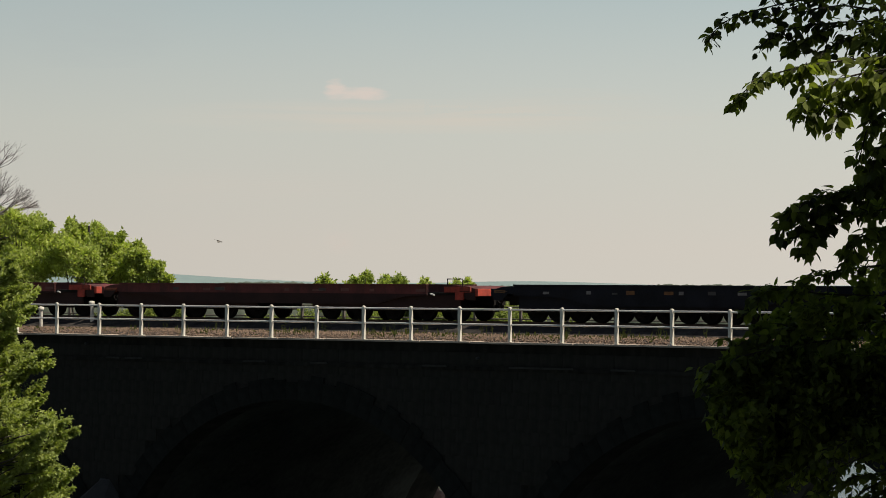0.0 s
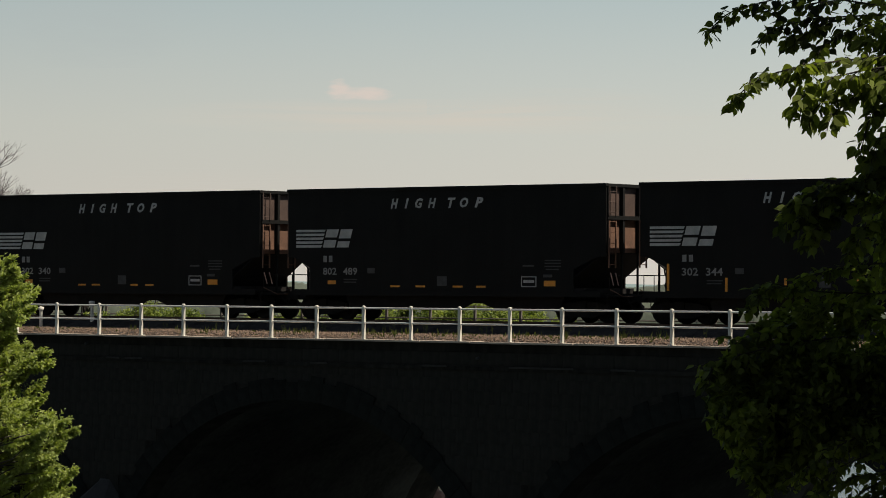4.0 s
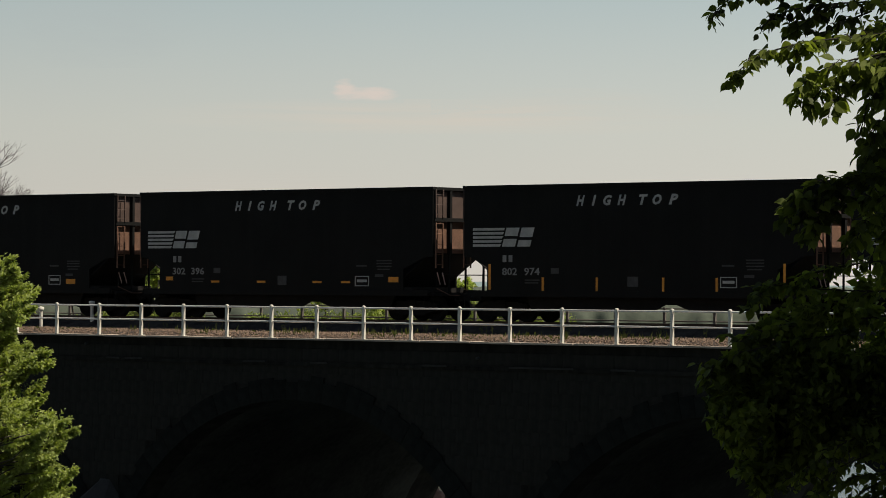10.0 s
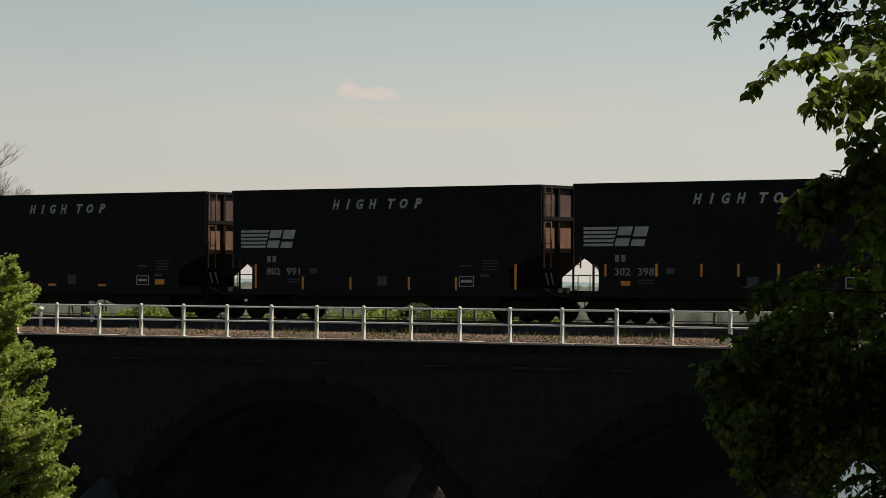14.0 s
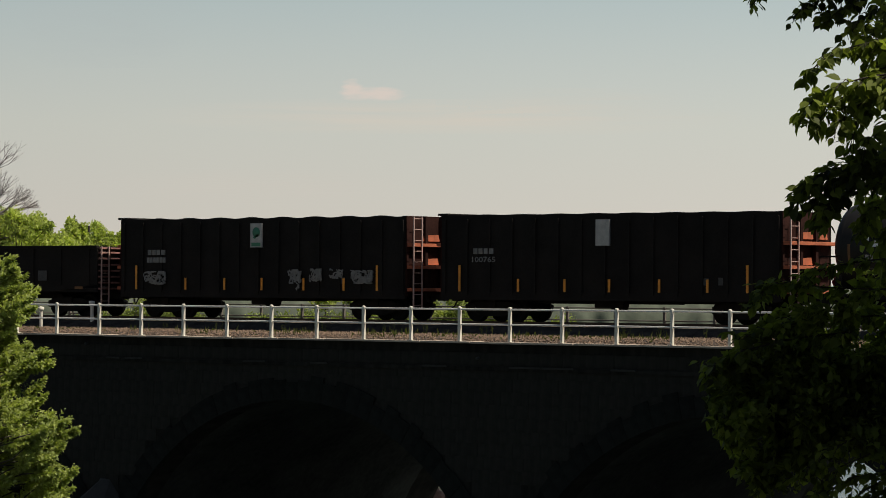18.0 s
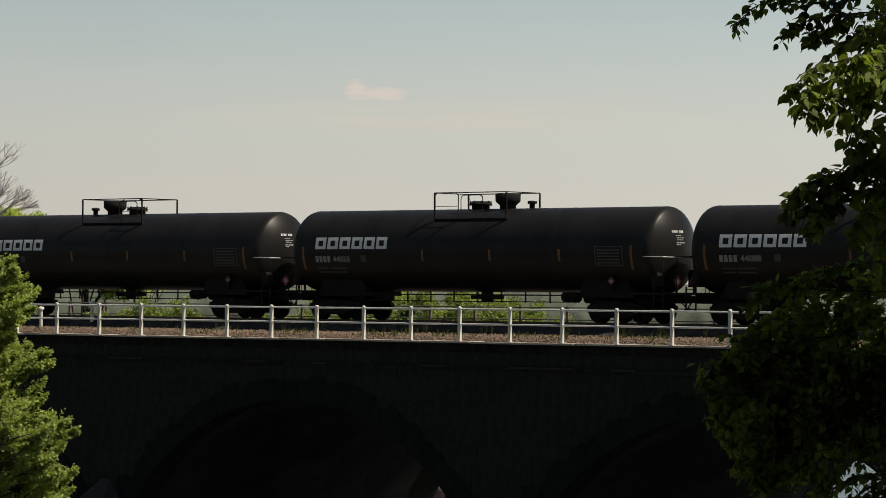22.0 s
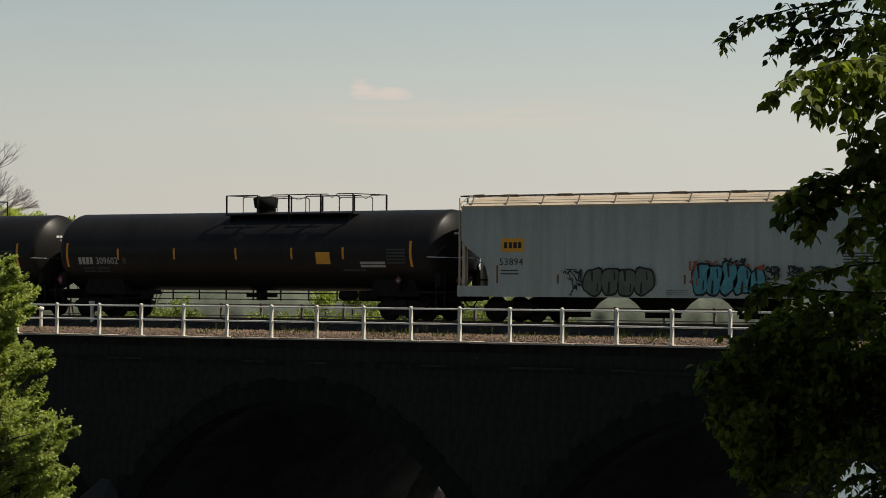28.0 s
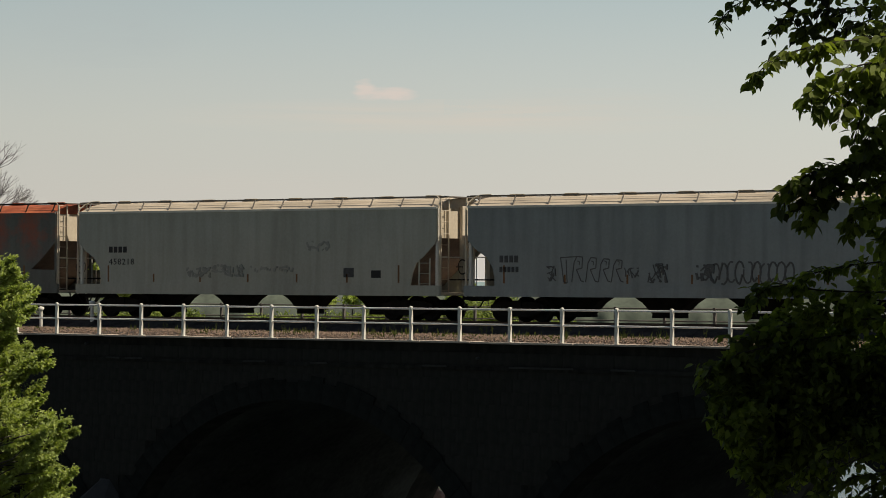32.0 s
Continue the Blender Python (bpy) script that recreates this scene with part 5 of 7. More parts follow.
def hopper_car(L, top, body, roof, kind):
    """Covered hopper: flat side, rounded roof edge, running boards, hopper bays, open end cages."""
    eave, bot = 4.15, 1.3
    words_for = {"grey": "pale grey covered hopper car with sprayed graffiti", "red": "grey covered hopper car with rusty red roof and streaks", "cream": "cream covered hopper car with tan ends", "dgrey": "mid-grey covered hopper car with black graffiti lines", "plain": "pale grey covered hopper car with hatched roof"}
    car = thing("covered_hopper", words_for[kind], "hopper car", "covered hopper cars")
    side = [(0.0, eave), (0.0, 2.95), (0.34, 2.64), (0.85, 2.34), (1.13, 1.95), (1.22, 1.6), (1.22, bot)]
    if kind == "red":
        side += [(L, bot), (L, 1.87), (L - 1.4, 1.89), (L - 0.7, 2.4), (L, 3.02), (L, eave)]
    else:
        side += [(L - 1.25, bot), (L - 1.15, 1.75), (L - 0.95, 2.15), (L - 0.6, 2.4), (L - 0.1, 2.86), (L, 3.05), (L, eave)]
    # pale trim paints a highlight along the eave
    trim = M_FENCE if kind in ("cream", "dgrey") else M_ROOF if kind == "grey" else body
    for y in (-HW, HW):
        part("side_sheet", Shape().prism(side, y - 0.025, y + 0.025), body, car)
        part("side_sill", Shape().box(-0.15, L + 0.15, y - 0.07, y + 0.04, 0.92, 1.31, 0.02), body, car)
        part("eave_rail", Shape().box(0, L, y - 0.065, y + 0.05, eave - 0.03, eave + 0.05, 0.01), trim, car)
        part("side_seam", Shape().box(0.05, L - 0.05, y - 0.032, y + 0.032, eave - 0.24, eave - 0.21), body, car)
    half = [(1.6, eave), (1.56, eave + 0.05), (1.3, 4.32), (0.9, 4.46), (0.4, 4.545), (0.0, 4.565)]
    r = Shape().prism_x([(-a, z) for a, z in half] + [(a, z) for a, z in half[-2::-1]], 0.0, L)
    part("roof", r, roof, car)
    walkm = M_UNDER if kind == "red" else M_FARFENCE
    for y in (-1.28, -1.04, -0.8, 0.8, 1.04, 1.28):
        part("running_board", Shape().box(-0.15, L + 0.15, y - 0.02, y + 0.02, top - 0.045, top), walkm, car)
    n = 12
    for i in range(n + 1):
        x = 0.35 + i * (L - 0.7) / n
        for s in (-1, 1):
            part("board_bracket", Shape().path([(x, s * 1.5, 4.2), (x, s * 1.3, top - 0.03)], 0.028, 6), walkm, car)
    lid = 4.575
    for i in range(8):
        x = 1.2 + i * (L - 2.4) / 7
        part("hatch", Shape().box(x - 0.42, x + 0.42, -0.3, 0.3, 4.5, lid, 0.02), roof, car, "low roof hatch")
        part("hatch_lid", Shape().box(x - 0.42, x + 0.42, -0.32, 0.32, lid, lid + 0.02).path([(x - 0.4, -0.25, lid + 0.02), (x - 0.3, -0.25, lid + 0.075), (x + 0.3, -0.25, lid + 0.075), (x + 0.4, -0.25, lid + 0.02)], 0.016), M_ENDPAINT if kind != "red" else roof, car)
    # slope sheets take a tan colour for the warm light bounced onto them
    slope_m = M_TANBOUNCE if kind in ("cream", "grey", "red") else body
    for x, d in ((0.0, 1), (L, -1)):
        lo = lambda a, b: (min(x + d * a, x + d * b), max(x + d * a, x + d * b))
        # end sheets and posts carry the sun on them in their pale colour
        part("end_sheet", Shape().box(*lo(.04, .09), -HW + .03, HW - .03, 3.05, eave + 0.1), M_ENDPAINT, car, "end sheet painted pale for the sun on it")
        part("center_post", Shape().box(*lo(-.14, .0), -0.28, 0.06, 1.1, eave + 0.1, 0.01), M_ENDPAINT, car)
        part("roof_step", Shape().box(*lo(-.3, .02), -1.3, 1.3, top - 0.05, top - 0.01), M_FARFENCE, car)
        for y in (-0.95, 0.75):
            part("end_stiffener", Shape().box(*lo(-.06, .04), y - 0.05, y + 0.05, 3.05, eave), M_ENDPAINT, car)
        sl = Shape()
        xa, xb = x + d * .06, x + d * 2.4
        sl.add([(xa, -HW + .03, 3.1), (xa, HW - .03, 3.1), (xb, HW - .03, 1.2), (xb, -HW + .03, 1.2), (xa + d * .06, -HW + .03, 3.05), (xa + d * .06, HW - .03, 3.05), (xb, HW - .03, 1.12), (xb, -HW + .03, 1.12)], [(0, 1, 2, 3), (7, 6, 5, 4), (0, 4, 5, 1), (3, 2, 6, 7), (0, 3, 7, 4), (1, 5, 6, 2)])
        part("slope_sheet", sl, slope_m, car, "sloping end sheet, tan for light bounced onto it")
        for y in (-HW + 0.1, HW - 0.1):
            part("end_post", Shape().box(*lo(.0, .12), y - 0.06, y + 0.06, 1.2, eave), trim, car)
        part("end_strut", Shape().box(*lo(.15, .3), 0.6, 0.68, 1.0, 2.9), trim, car)
        # pale platform colour serves to bounce sunlight onto the slope sheet
        part("end_platform", Shape().box(*lo(-.15, 2.0), -HW + .05, HW - .05, 0.95, 1.05), M_ENDPAINT if kind in ("red", "cream") else M_TANBOUNCE, car)
        ladder(car, x - d * 0.12, -HW + 0.05, 1.0 if d < 0 else 0.9, 4.5, 0.46, "y", M_ENDPAINT, 0.42)
        if d < 0 and kind != "red":
            ladder(car, x - 0.8, -HW - 0.06, 1.25, 2.3, 0.5, "x", body, 0.38)
        part("end_rail", Shape().path([(x - d * .12, -HW + .05, 2.35), (x - d * .12, 0.6, 2.35), (x - d * .12, 0.6, 1.0)], 0.02), M_FENCE, car)
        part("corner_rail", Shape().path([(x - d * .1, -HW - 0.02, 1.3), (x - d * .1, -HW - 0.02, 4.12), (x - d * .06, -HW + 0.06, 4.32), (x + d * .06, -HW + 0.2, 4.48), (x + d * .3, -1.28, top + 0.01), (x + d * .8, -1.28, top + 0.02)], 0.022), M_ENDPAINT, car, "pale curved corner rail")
        part("brake_platform", Shape().box(*lo(-.35, .05), -0.9, 0.2, 1.5, 1.55), M_UNDER, car)
        if d < 0:
            part("brake_wheel", Shape().lathe([(-0.02, 0.26), (0.0, 0.29), (0.02, 0.26), (0.0, 0.24), (-0.02, 0.26)], 18, "x", (x - d * 0.2, -0.35, 2.0)).box(L - 0.1, L + 0.22, -0.37, -0.33, 1.98, 2.02), M_UNDER, car)
        elif kind == "red":
            part("air_reservoir", Shape().box(0.7, 1.05, -0.5, 0.3, 1.05, 1.9, 0.04), M_UNDER, car)
    pitch = {"red": 4.15, "cream": 3.6}.get(kind, 3.9)
    mid = {"red": 9.35, "cream": 9.1}.get(kind, 9.7)
    for i in range(4):
        c = mid + (i - 1.5) * pitch
        h = pitch / 2
        out = [(c - h + 0.02, 0.95), (c - h + 0.62, 0.93), (c - h + 0.95, 0.74), (c - h + 1.5, 0.25), (c + h - 1.5, 0.25), (c + h - 0.95, 0.74), (c + h - 0.62, 0.93), (c + h - 0.02, 0.95)]
        part("hopper_bay", Shape().prism(out, -0.3, 0.3), M_UNDER, car)
        part("outlet_gate", Shape().box(c - h + 1.45, c + h - 1.45, -0.4, 0.4, 0.2, 0.33), M_UNDER, car)
    part("bay_frame", Shape().box(2.4, L - 2.4, -1.5, 1.5, 0.95, 1.2), M_UNDER, car)
    add_trucks(car, (1.85, L - 1.85))
    add_couplers(car, L)
    y = -HW - 0.03
    for i in range(7):
        x = 1.65 + i * (L - 3.45) / 6
        part("reflector", Shape().box(x - 0.04, x + 0.04, y - 0.004, y, 1.4, 2.05 if i in (0, 6) else 1.72), M_YELLOWDIM, car)
    yp = y - 0.004
    if kind == "grey":
        part("placard", Shape().box(1.82, 2.86, yp, y, 2.53, 3.02), M_PLACARD, car, "orange-yellow square placard")
        for i in range(4):
            part("mark", Shape().box(1.95 + i * 0.21, 2.1 + i * 0.21, yp - 0.004, yp, 2.66, 2.88), M_DARKLET, car)
        words("53894", M_DARKLET, car, 1.75, 2.8, y, 2.05, 2.3, "car_number", spacing=1.1)
        g = -HW - 0.074
        for i in range(4):
            bubble(car, 5.9 + i * 0.72, 1.46 + 0.03 * (i % 2), 0.43, 0.5, g, M_GFILL, 11 + i, 0.08)
        scribble(car, 4.75, 5.4, 1.35, 1.9, g, M_DARKLET, 21, 12, 0.018)
        scribble(car, 4.85, 5.2, 1.0, 1.3, g, M_DARKLET, 22, 5, 0.022)
        scribble(car, 4.5, 4.75, 1.75, 1.85, g, M_DARKLET, 24, 4, 0.02)
        for x0, x1, z0, z1 in ((9.95, 10.25, 1.35, 2.2), (10.1, 12.5, 2.0, 2.2), (12.5, 12.95, 1.7, 2.05)):
            scribble(car, x0, x1, z0, z1, g + 0.004, M_ORANGE, int(x0 * 9), 6, 0.03)
        for i, (dz, dh) in enumerate(((0.06, 0.58), (0.02, 0.55), (0.08, 0.6), (0.0, 0.52), (-0.05, 0.46))):
            bubble(car, 10.42 + i * 0.56, 1.53 + dz, 0.38, dh, g, M_CYAN, 31 + i, 0.12)
        scribble(car, 11.3, 12.2, 2.05, 2.28, g, M_DARKLET, 23, 9, 0.02)
        for x0, x1, z0, z1, k in ((13.0, 13.55, 1.58, 2.0, 18), (13.83, 14.5, 1.68, 2.02, 18), (13.95, 14.5, 1.34, 1.6, 12), (14.8, 15.35, 1.66, 2.02, 14), (13.0, 13.5, 1.04, 1.26, 12), (14.1, 14.6, 1.04, 1.2, 8)):
            scribble(car, x0, x1, z0, z1, g, M_DARKLET, int(x0 * 10), k, 0.02)
        for k in range(3):
            part("stencil", Shape().box(9.0, 9.9, g - 0.004, g, 1.02 + k * 0.07, 1.04 + k * 0.07), M_FADED, car)
        for z in (2.02, 2.12, 2.22, 2.32, 2.42):
            part("stencil", Shape().box(16.0, 17.2, yp, y, z, z + 0.05), M_FADED, car)
        part("data_box", Shape().box(16.55, 17.0, yp, y, 1.5, 1.75), M_DARKLET, car)
        for z in (1.72, 1.84):
            part("stencil", Shape().box(1.8, 2.6, yp, y, z, z + 0.05), M_FADED, car)
    elif kind == "red":
        for i in range(4):
            part("mark", Shape().box(1.5 + i * 0.24, 1.7 + i * 0.24, yp, y, 2.5, 2.75), M_FADED, car)
        for i in range(6):
            part("mark", Shape().box(1.5 + i * 0.2, 1.66 + i * 0.2, yp, y, 2.05, 2.28), M_FADED, car)
        part("data_box", Shape().box(14.9, 15.3, yp, y, 1.45, 1.75), M_DARKLET, car)
        part("stencil", Shape().box(8.7, 10.2, yp, y, 1.5, 1.56), M_FADED, car)
    elif kind == "cream":
        for i in range(4):
            part("mark", Shape().box(1.68 + i * 0.26, 1.88 + i * 0.26, yp, y, 2.56, 2.8), M_DARKLET, car)
        words("458218", M_DARKLET, car, 1.68, 3.06, y, 2.08, 2.32, "car_number", spacing=1.15)
        part("data_box", Shape().box(15.24, 15.7, yp, y, 1.58, 1.86), M_DARKLET, car)
        part("data_box", Shape().box(13.9, 14.4, yp, y, 1.6, 1.95), M_FADED, car)
        for x0, x1, z0, z1, sd, n in ((5.9, 7.2, 1.6, 1.95, 81, 16), (7.2, 8.9, 1.65, 2.05, 82, 20), (9.2, 11.4, 1.8, 2.0, 83, 14), (12.0, 13.2, 2.62, 2.95, 84, 10)):
            scribble(car, x0, x1, z0, z1, y, M_SMUDGE, sd, n, 0.04)
    elif kind == "dgrey":
        for i in range(4):
            part("mark", Shape().box(1.45 + i * 0.22, 1.62 + i * 0.22, yp, y, 2.15, 2.4), M_FADED, car)
        for i in range(5):
            part("mark", Shape().box(1.45 + i * 0.18, 1.58 + i * 0.18, yp, y, 1.8, 2.0), M_FADED, car)
        # tall narrow hollow letters in thin lines
        tag = Shape()
        def stroke(pts, r=0.022):
            for p, q in zip(pts, pts[1:]):
                d = Vector((q[0] - p[0], q[1] - p[1])).normalized() * r
                tag.prism([(p[0] - d.y, p[1] + d.x), (p[0] + d.y, p[1] - d.x), (q[0] + d.y, q[1] - d.x), (q[0] - d.y, q[1] + d.x)], y - 0.004, y)
        stroke([(4.15, 2.32), (4.95, 2.36)])
        stroke([(4.15, 2.32), (4.2, 2.1), (4.3, 1.45), (4.45, 1.42), (4.4, 2.25)])
        for i, x in enumerate((4.75, 5.35, 5.9, 6.45)):
            h = 2.36 - 0.04 * i
            stroke([(x - 0.1, 1.45), (x, h - 0.2), (x + 0.12, h), (x + 0.36, h - 0.02), (x + 0.34, 1.95), (x + 0.1, 1.9), (x + 0.3, 1.5), (x + 0.42, 1.46)])
            stroke([(x + 0.14, 2.2), (x + 0.24, 2.18), (x + 0.22, 2.05)], 0.016)
        part("graffiti", tag, M_LINE, car, "thin sprayed outline letters")
        scribble(car, 3.55, 3.95, 1.5, 2.0, y, M_LINE, 73, 10, 0.022)
        scribble(car, 6.9, 7.5, 1.5, 1.95, y, M_LINE, 77, 8, 0.02)
        scribble(car, 7.9, 8.7, 1.45, 2.1, y, M_LINE, 74, 18, 0.024)
        scribble(car, 9.9, 10.6, 1.5, 2.05, y, M_LINE, 76, 16, 0.04)
        scrawl(car, 10.5, 13.8, 1.4, 2.15, y, M_LINE, 75, 0.03)
    return car


def flat_car(L, body, ends, kind):
    """Low intermodal platform with deep side sills; its deck ends are lower."""
    car = thing("intermodal_flatcar", ("dull red" if kind == "red" else "dark blue") + " empty low intermodal flat car", "flat car", "empty flat cars")
    top = 1.34
    for y in (-1.45, 1.45):
        low = 0.2 if kind == "red" else 0.28
        e = 2.3 if kind == "red" else 2.1
        side = [(1.1, top), (L - e, top), (L - e, 0.95), (L - 3.4, 0.9), (L - 4.8, 0.6), (4.6, 0.6), (3.2, 0.9), (1.1, 0.95)]
        part("side_sill", Shape().prism(side, y - 0.04, y + 0.04), M_REDLOW if kind == "red" else body, car)
        part("side_band", Shape().box(1.1, L - e, y - 0.05, y + 0.05, 1.0, top, 0.01), body, car)
        part("top_flange", Shape().box(1.1, L - e, y - 0.1, y + 0.1, top - 0.03, top + 0.02, 0.01), body, car)
    part("deck", Shape().box(1.0, L - 1.0, -1.4, 1.4, 0.95, 1.06), M_UNDER, car)
    for x, d in ((0.0, 1), (L, -1)):
        part("end_deck", Shape().prism([(x + d * .08, 1.08), (x + d * 1.2, 0.98), (x + d * 1.2, top - 0.03), (x + d * .5, top - 0.06), (x + d * .08, top - 0.16)], -1.36, 1.36), M_RED if kind == "red" else ends, car)
        part("end_beam", Shape().box(min(x, x + d * .12), max(x, x + d * .12), -1.4, 1.4, 0.92, top - 0.14, 0.02), M_RED if kind == "red" and d > 0 else ends, car)
        for y in (-1.42, 1.38):
            part("corner_bracket", Shape().prism([(x + d * .12, 0.78), (x + d * .5, 0.78), (x + d * .8, 1.05), (x + d * .12, 1.05)], y, y + 0.04), M_REDLOW if kind == "red" else body, car)
            part("grab_iron", Shape().path([(x + d * .3, y - 0.03, 1.1), (x + d * .3, y - 0.08, 1.1), (x + d * .75, y - 0.08, 1.1), (x + d * .75, y - 0.03, 1.1)], 0.014, 6), M_UNDER, car)
    part("center_sill", Shape().box(0.05, L - 0.05, -0.35, 0.35, 0.6, 0.96), M_UNDER, car)
    yy = -1.505
    if kind == "blue":
        rng = random.Random(6)
        for x in (2.4, 4.3, 5.4, 6.0, 7.6, 8.2, 9.4, 10.6, 11.8, 12.6):
            m = rng.choice((M_CHALK, M_LINE, M_FADED, M_YELLOWDIM))
            part("decal", Shape().box(x, x + rng.uniform(0.15, 0.4), yy - 0.004, yy, 1.02, 1.02 + rng.uniform(0.06, 0.16)), m, car)
        part("brake_stand", Shape().box(15.42, 15.8, -0.6, -0.3, 1.25, 2.05, 0.04).lathe([(-0.08, 0.0), (-0.08, 0.2), (0.04, 0.22), (0.04, 0.0)], 16, "y", (15.45, -0.62, 1.75)).tube((15.65, -0.45, 1.2), (15.65, -0.45, 1.0), 0.05), M_FARGREY, car, "grey brake housing")
        wheel = Shape().lathe([(-0.02, 0.26), (0.0, 0.29), (0.02, 0.26), (0.0, 0.24), (-0.02, 0.26)], 20, "y", (15.4, -0.75, 1.72))
        for k in range(3):
            wheel.tube((15.4 - 0.26 * math.cos(k * 1.05), -0.75, 1.72 - 0.26 * math.sin(k * 1.05)), (15.4 + 0.26 * math.cos(k * 1.05), -0.75, 1.72 + 0.26 * math.sin(k * 1.05)), 0.012, 6)
        part("brake_wheel", wheel, M_UNDER, car)
        part("handrail", Shape().path([(15.05, -1.4, 1.0), (15.05, -1.4, 2.1), (15.12, -1.4, 2.2), (16.1, -1.4, 2.2), (16.1, -1.4, 1.0)], 0.022), M_UNDER, car)
        part("handrail", Shape().path([(15.05, 1.4, 1.0), (15.05, 1.4, 2.2), (16.1, 1.4, 2.2), (16.1, 1.4, 1.0)], 0.022), M_UNDER, car)
    else:
        for x, w in ((4.0, 0.3), (6.2, 0.5), (11.5, 0.35)):
            part("decal", Shape().box(x, x + w, yy - 0.004, yy, 1.1, 1.2), M_FADED, car)
        part("handrail", Shape().path([(17.6, -1.4, 1.1), (17.6, -1.4, 1.55), (18.3, -1.4, 1.55), (18.3, -1.4, 1.1)], 0.02), M_UNDER, car)
        part("lamp_bracket", Shape().tube((16.9, -1.5, 1.0), (17.1, -1.55, 0.96), 0.03, 8), M_BRIGHT, car, "shiny bright fitting")
    if kind == "blue":
        groups = [[1.62 + 0.93 * (4 * g + i) for i in range(4)] for g in range(4)]
    else:
        lead = (1.3, 2.95, 4.6, 6.25, 7.8)
        groups = [list(lead), [L - 1.3, L - 2.85, L - 4.4, L - 5.95, L - 7.5]]
    for axles in groups:
        mid = (axles[0] + axles[-1]) / 2
        a, b = min(axles) - mid, max(axles) - mid
        f = Shape()
        for y in (-0.98, 0.98):
            f.prism([(a - 0.42, 0.34), (b + 0.42, 0.34), (b + 0.5, 0.5), (b + 0.3, 0.72), (a - 0.3, 0.72), (a - 0.5, 0.5)], y - 0.08, y + 0.08)
            for ax in axles:
                f.box(ax - mid - 0.14, ax - mid + 0.14, y - 0.13, y + 0.13, 0.3, 0.56, 0.03)
        for ax in axles:
            f.tube((ax - mid, -0.75, 0.42), (ax - mid, 0.75, 0.42), 0.08, 8)
        f.box(a * 0.5, b * 0.5, -0.3, 0.3, 0.5, 0.95)
        t = part("truck", f, M_UNDER, car, "grimy many-axle bogie", (mid, 0, 0))
        for ax in axles:
            for y, turn in ((-0.75, 0), (0.75, 180)):
                part("wheel", SMALLWHEEL, M_UNDER, t).matrix_basis = pose(ax - mid, y, 0.43, 0, 0, turn)
    if kind == "blue":
        for y in (-1.3, 1.3):
            part("side_skirt", Shape().box(1.2, L - 1.0, y - 0.03, y + 0.03, 0.42, 1.0, 0.05), body, car)
        part("end_tag", Shape().box(0.15, 0.62, -1.4, -1.372, 0.98, 1.16), M_YELLOWDIM, car, "dull orange tag plate")
    else:
        for y in (-1.3, 1.3):
            for x0, x1 in ((0.85, 8.25), (L - 7.95, L - 0.85)):
                part("side_skirt", Shape().box(x0, x1, y - 0.03, y + 0.03, 0.42, 1.0, 0.05), M_REDLOW, car)
        part("end_bracket", Shape().box(L - 1.5, L - 0.3, -1.47, -1.4, 1.06, 1.27, 0.02).box(L - 1.0, L - 0.62, -1.47, -1.4, 0.78, 1.06, 0.02), M_BRIGHTRED, car, "bright red end bracket")
        part("end_tag", Shape().box(0.2, 0.8, -1.4, -1.372, 0.98, 1.16), M_ORANGE, car, "dull orange tag plate")
        rng = random.Random(9)
        for x in (5.6, 6.5, 9.8, 11.2, 12.6, 14.0, 16.2):
            part("decal", Shape().box(x, x + rng.uniform(0.2, 0.55), yy - 0.003, yy, 1.08, 1.08 + rng.uniform(0.06, 0.16)), M_PATCH, car)
    add_couplers(car, L)
    return car


# ---- the train: each car's leading end along the line at the clip's start ----
GONS = [(21.10 + 16.18 * k) for k in range(13)]
NUMBERS = ["802  466", "302  340", "802  489", "302  344", "302  343", "802  683", "302  336", "302  396", "802  974", "802  913", "802  540", "802  991", "302  398"]
UPRIGHT = (0, 3, 8, 9, 11, 12)
cars = []


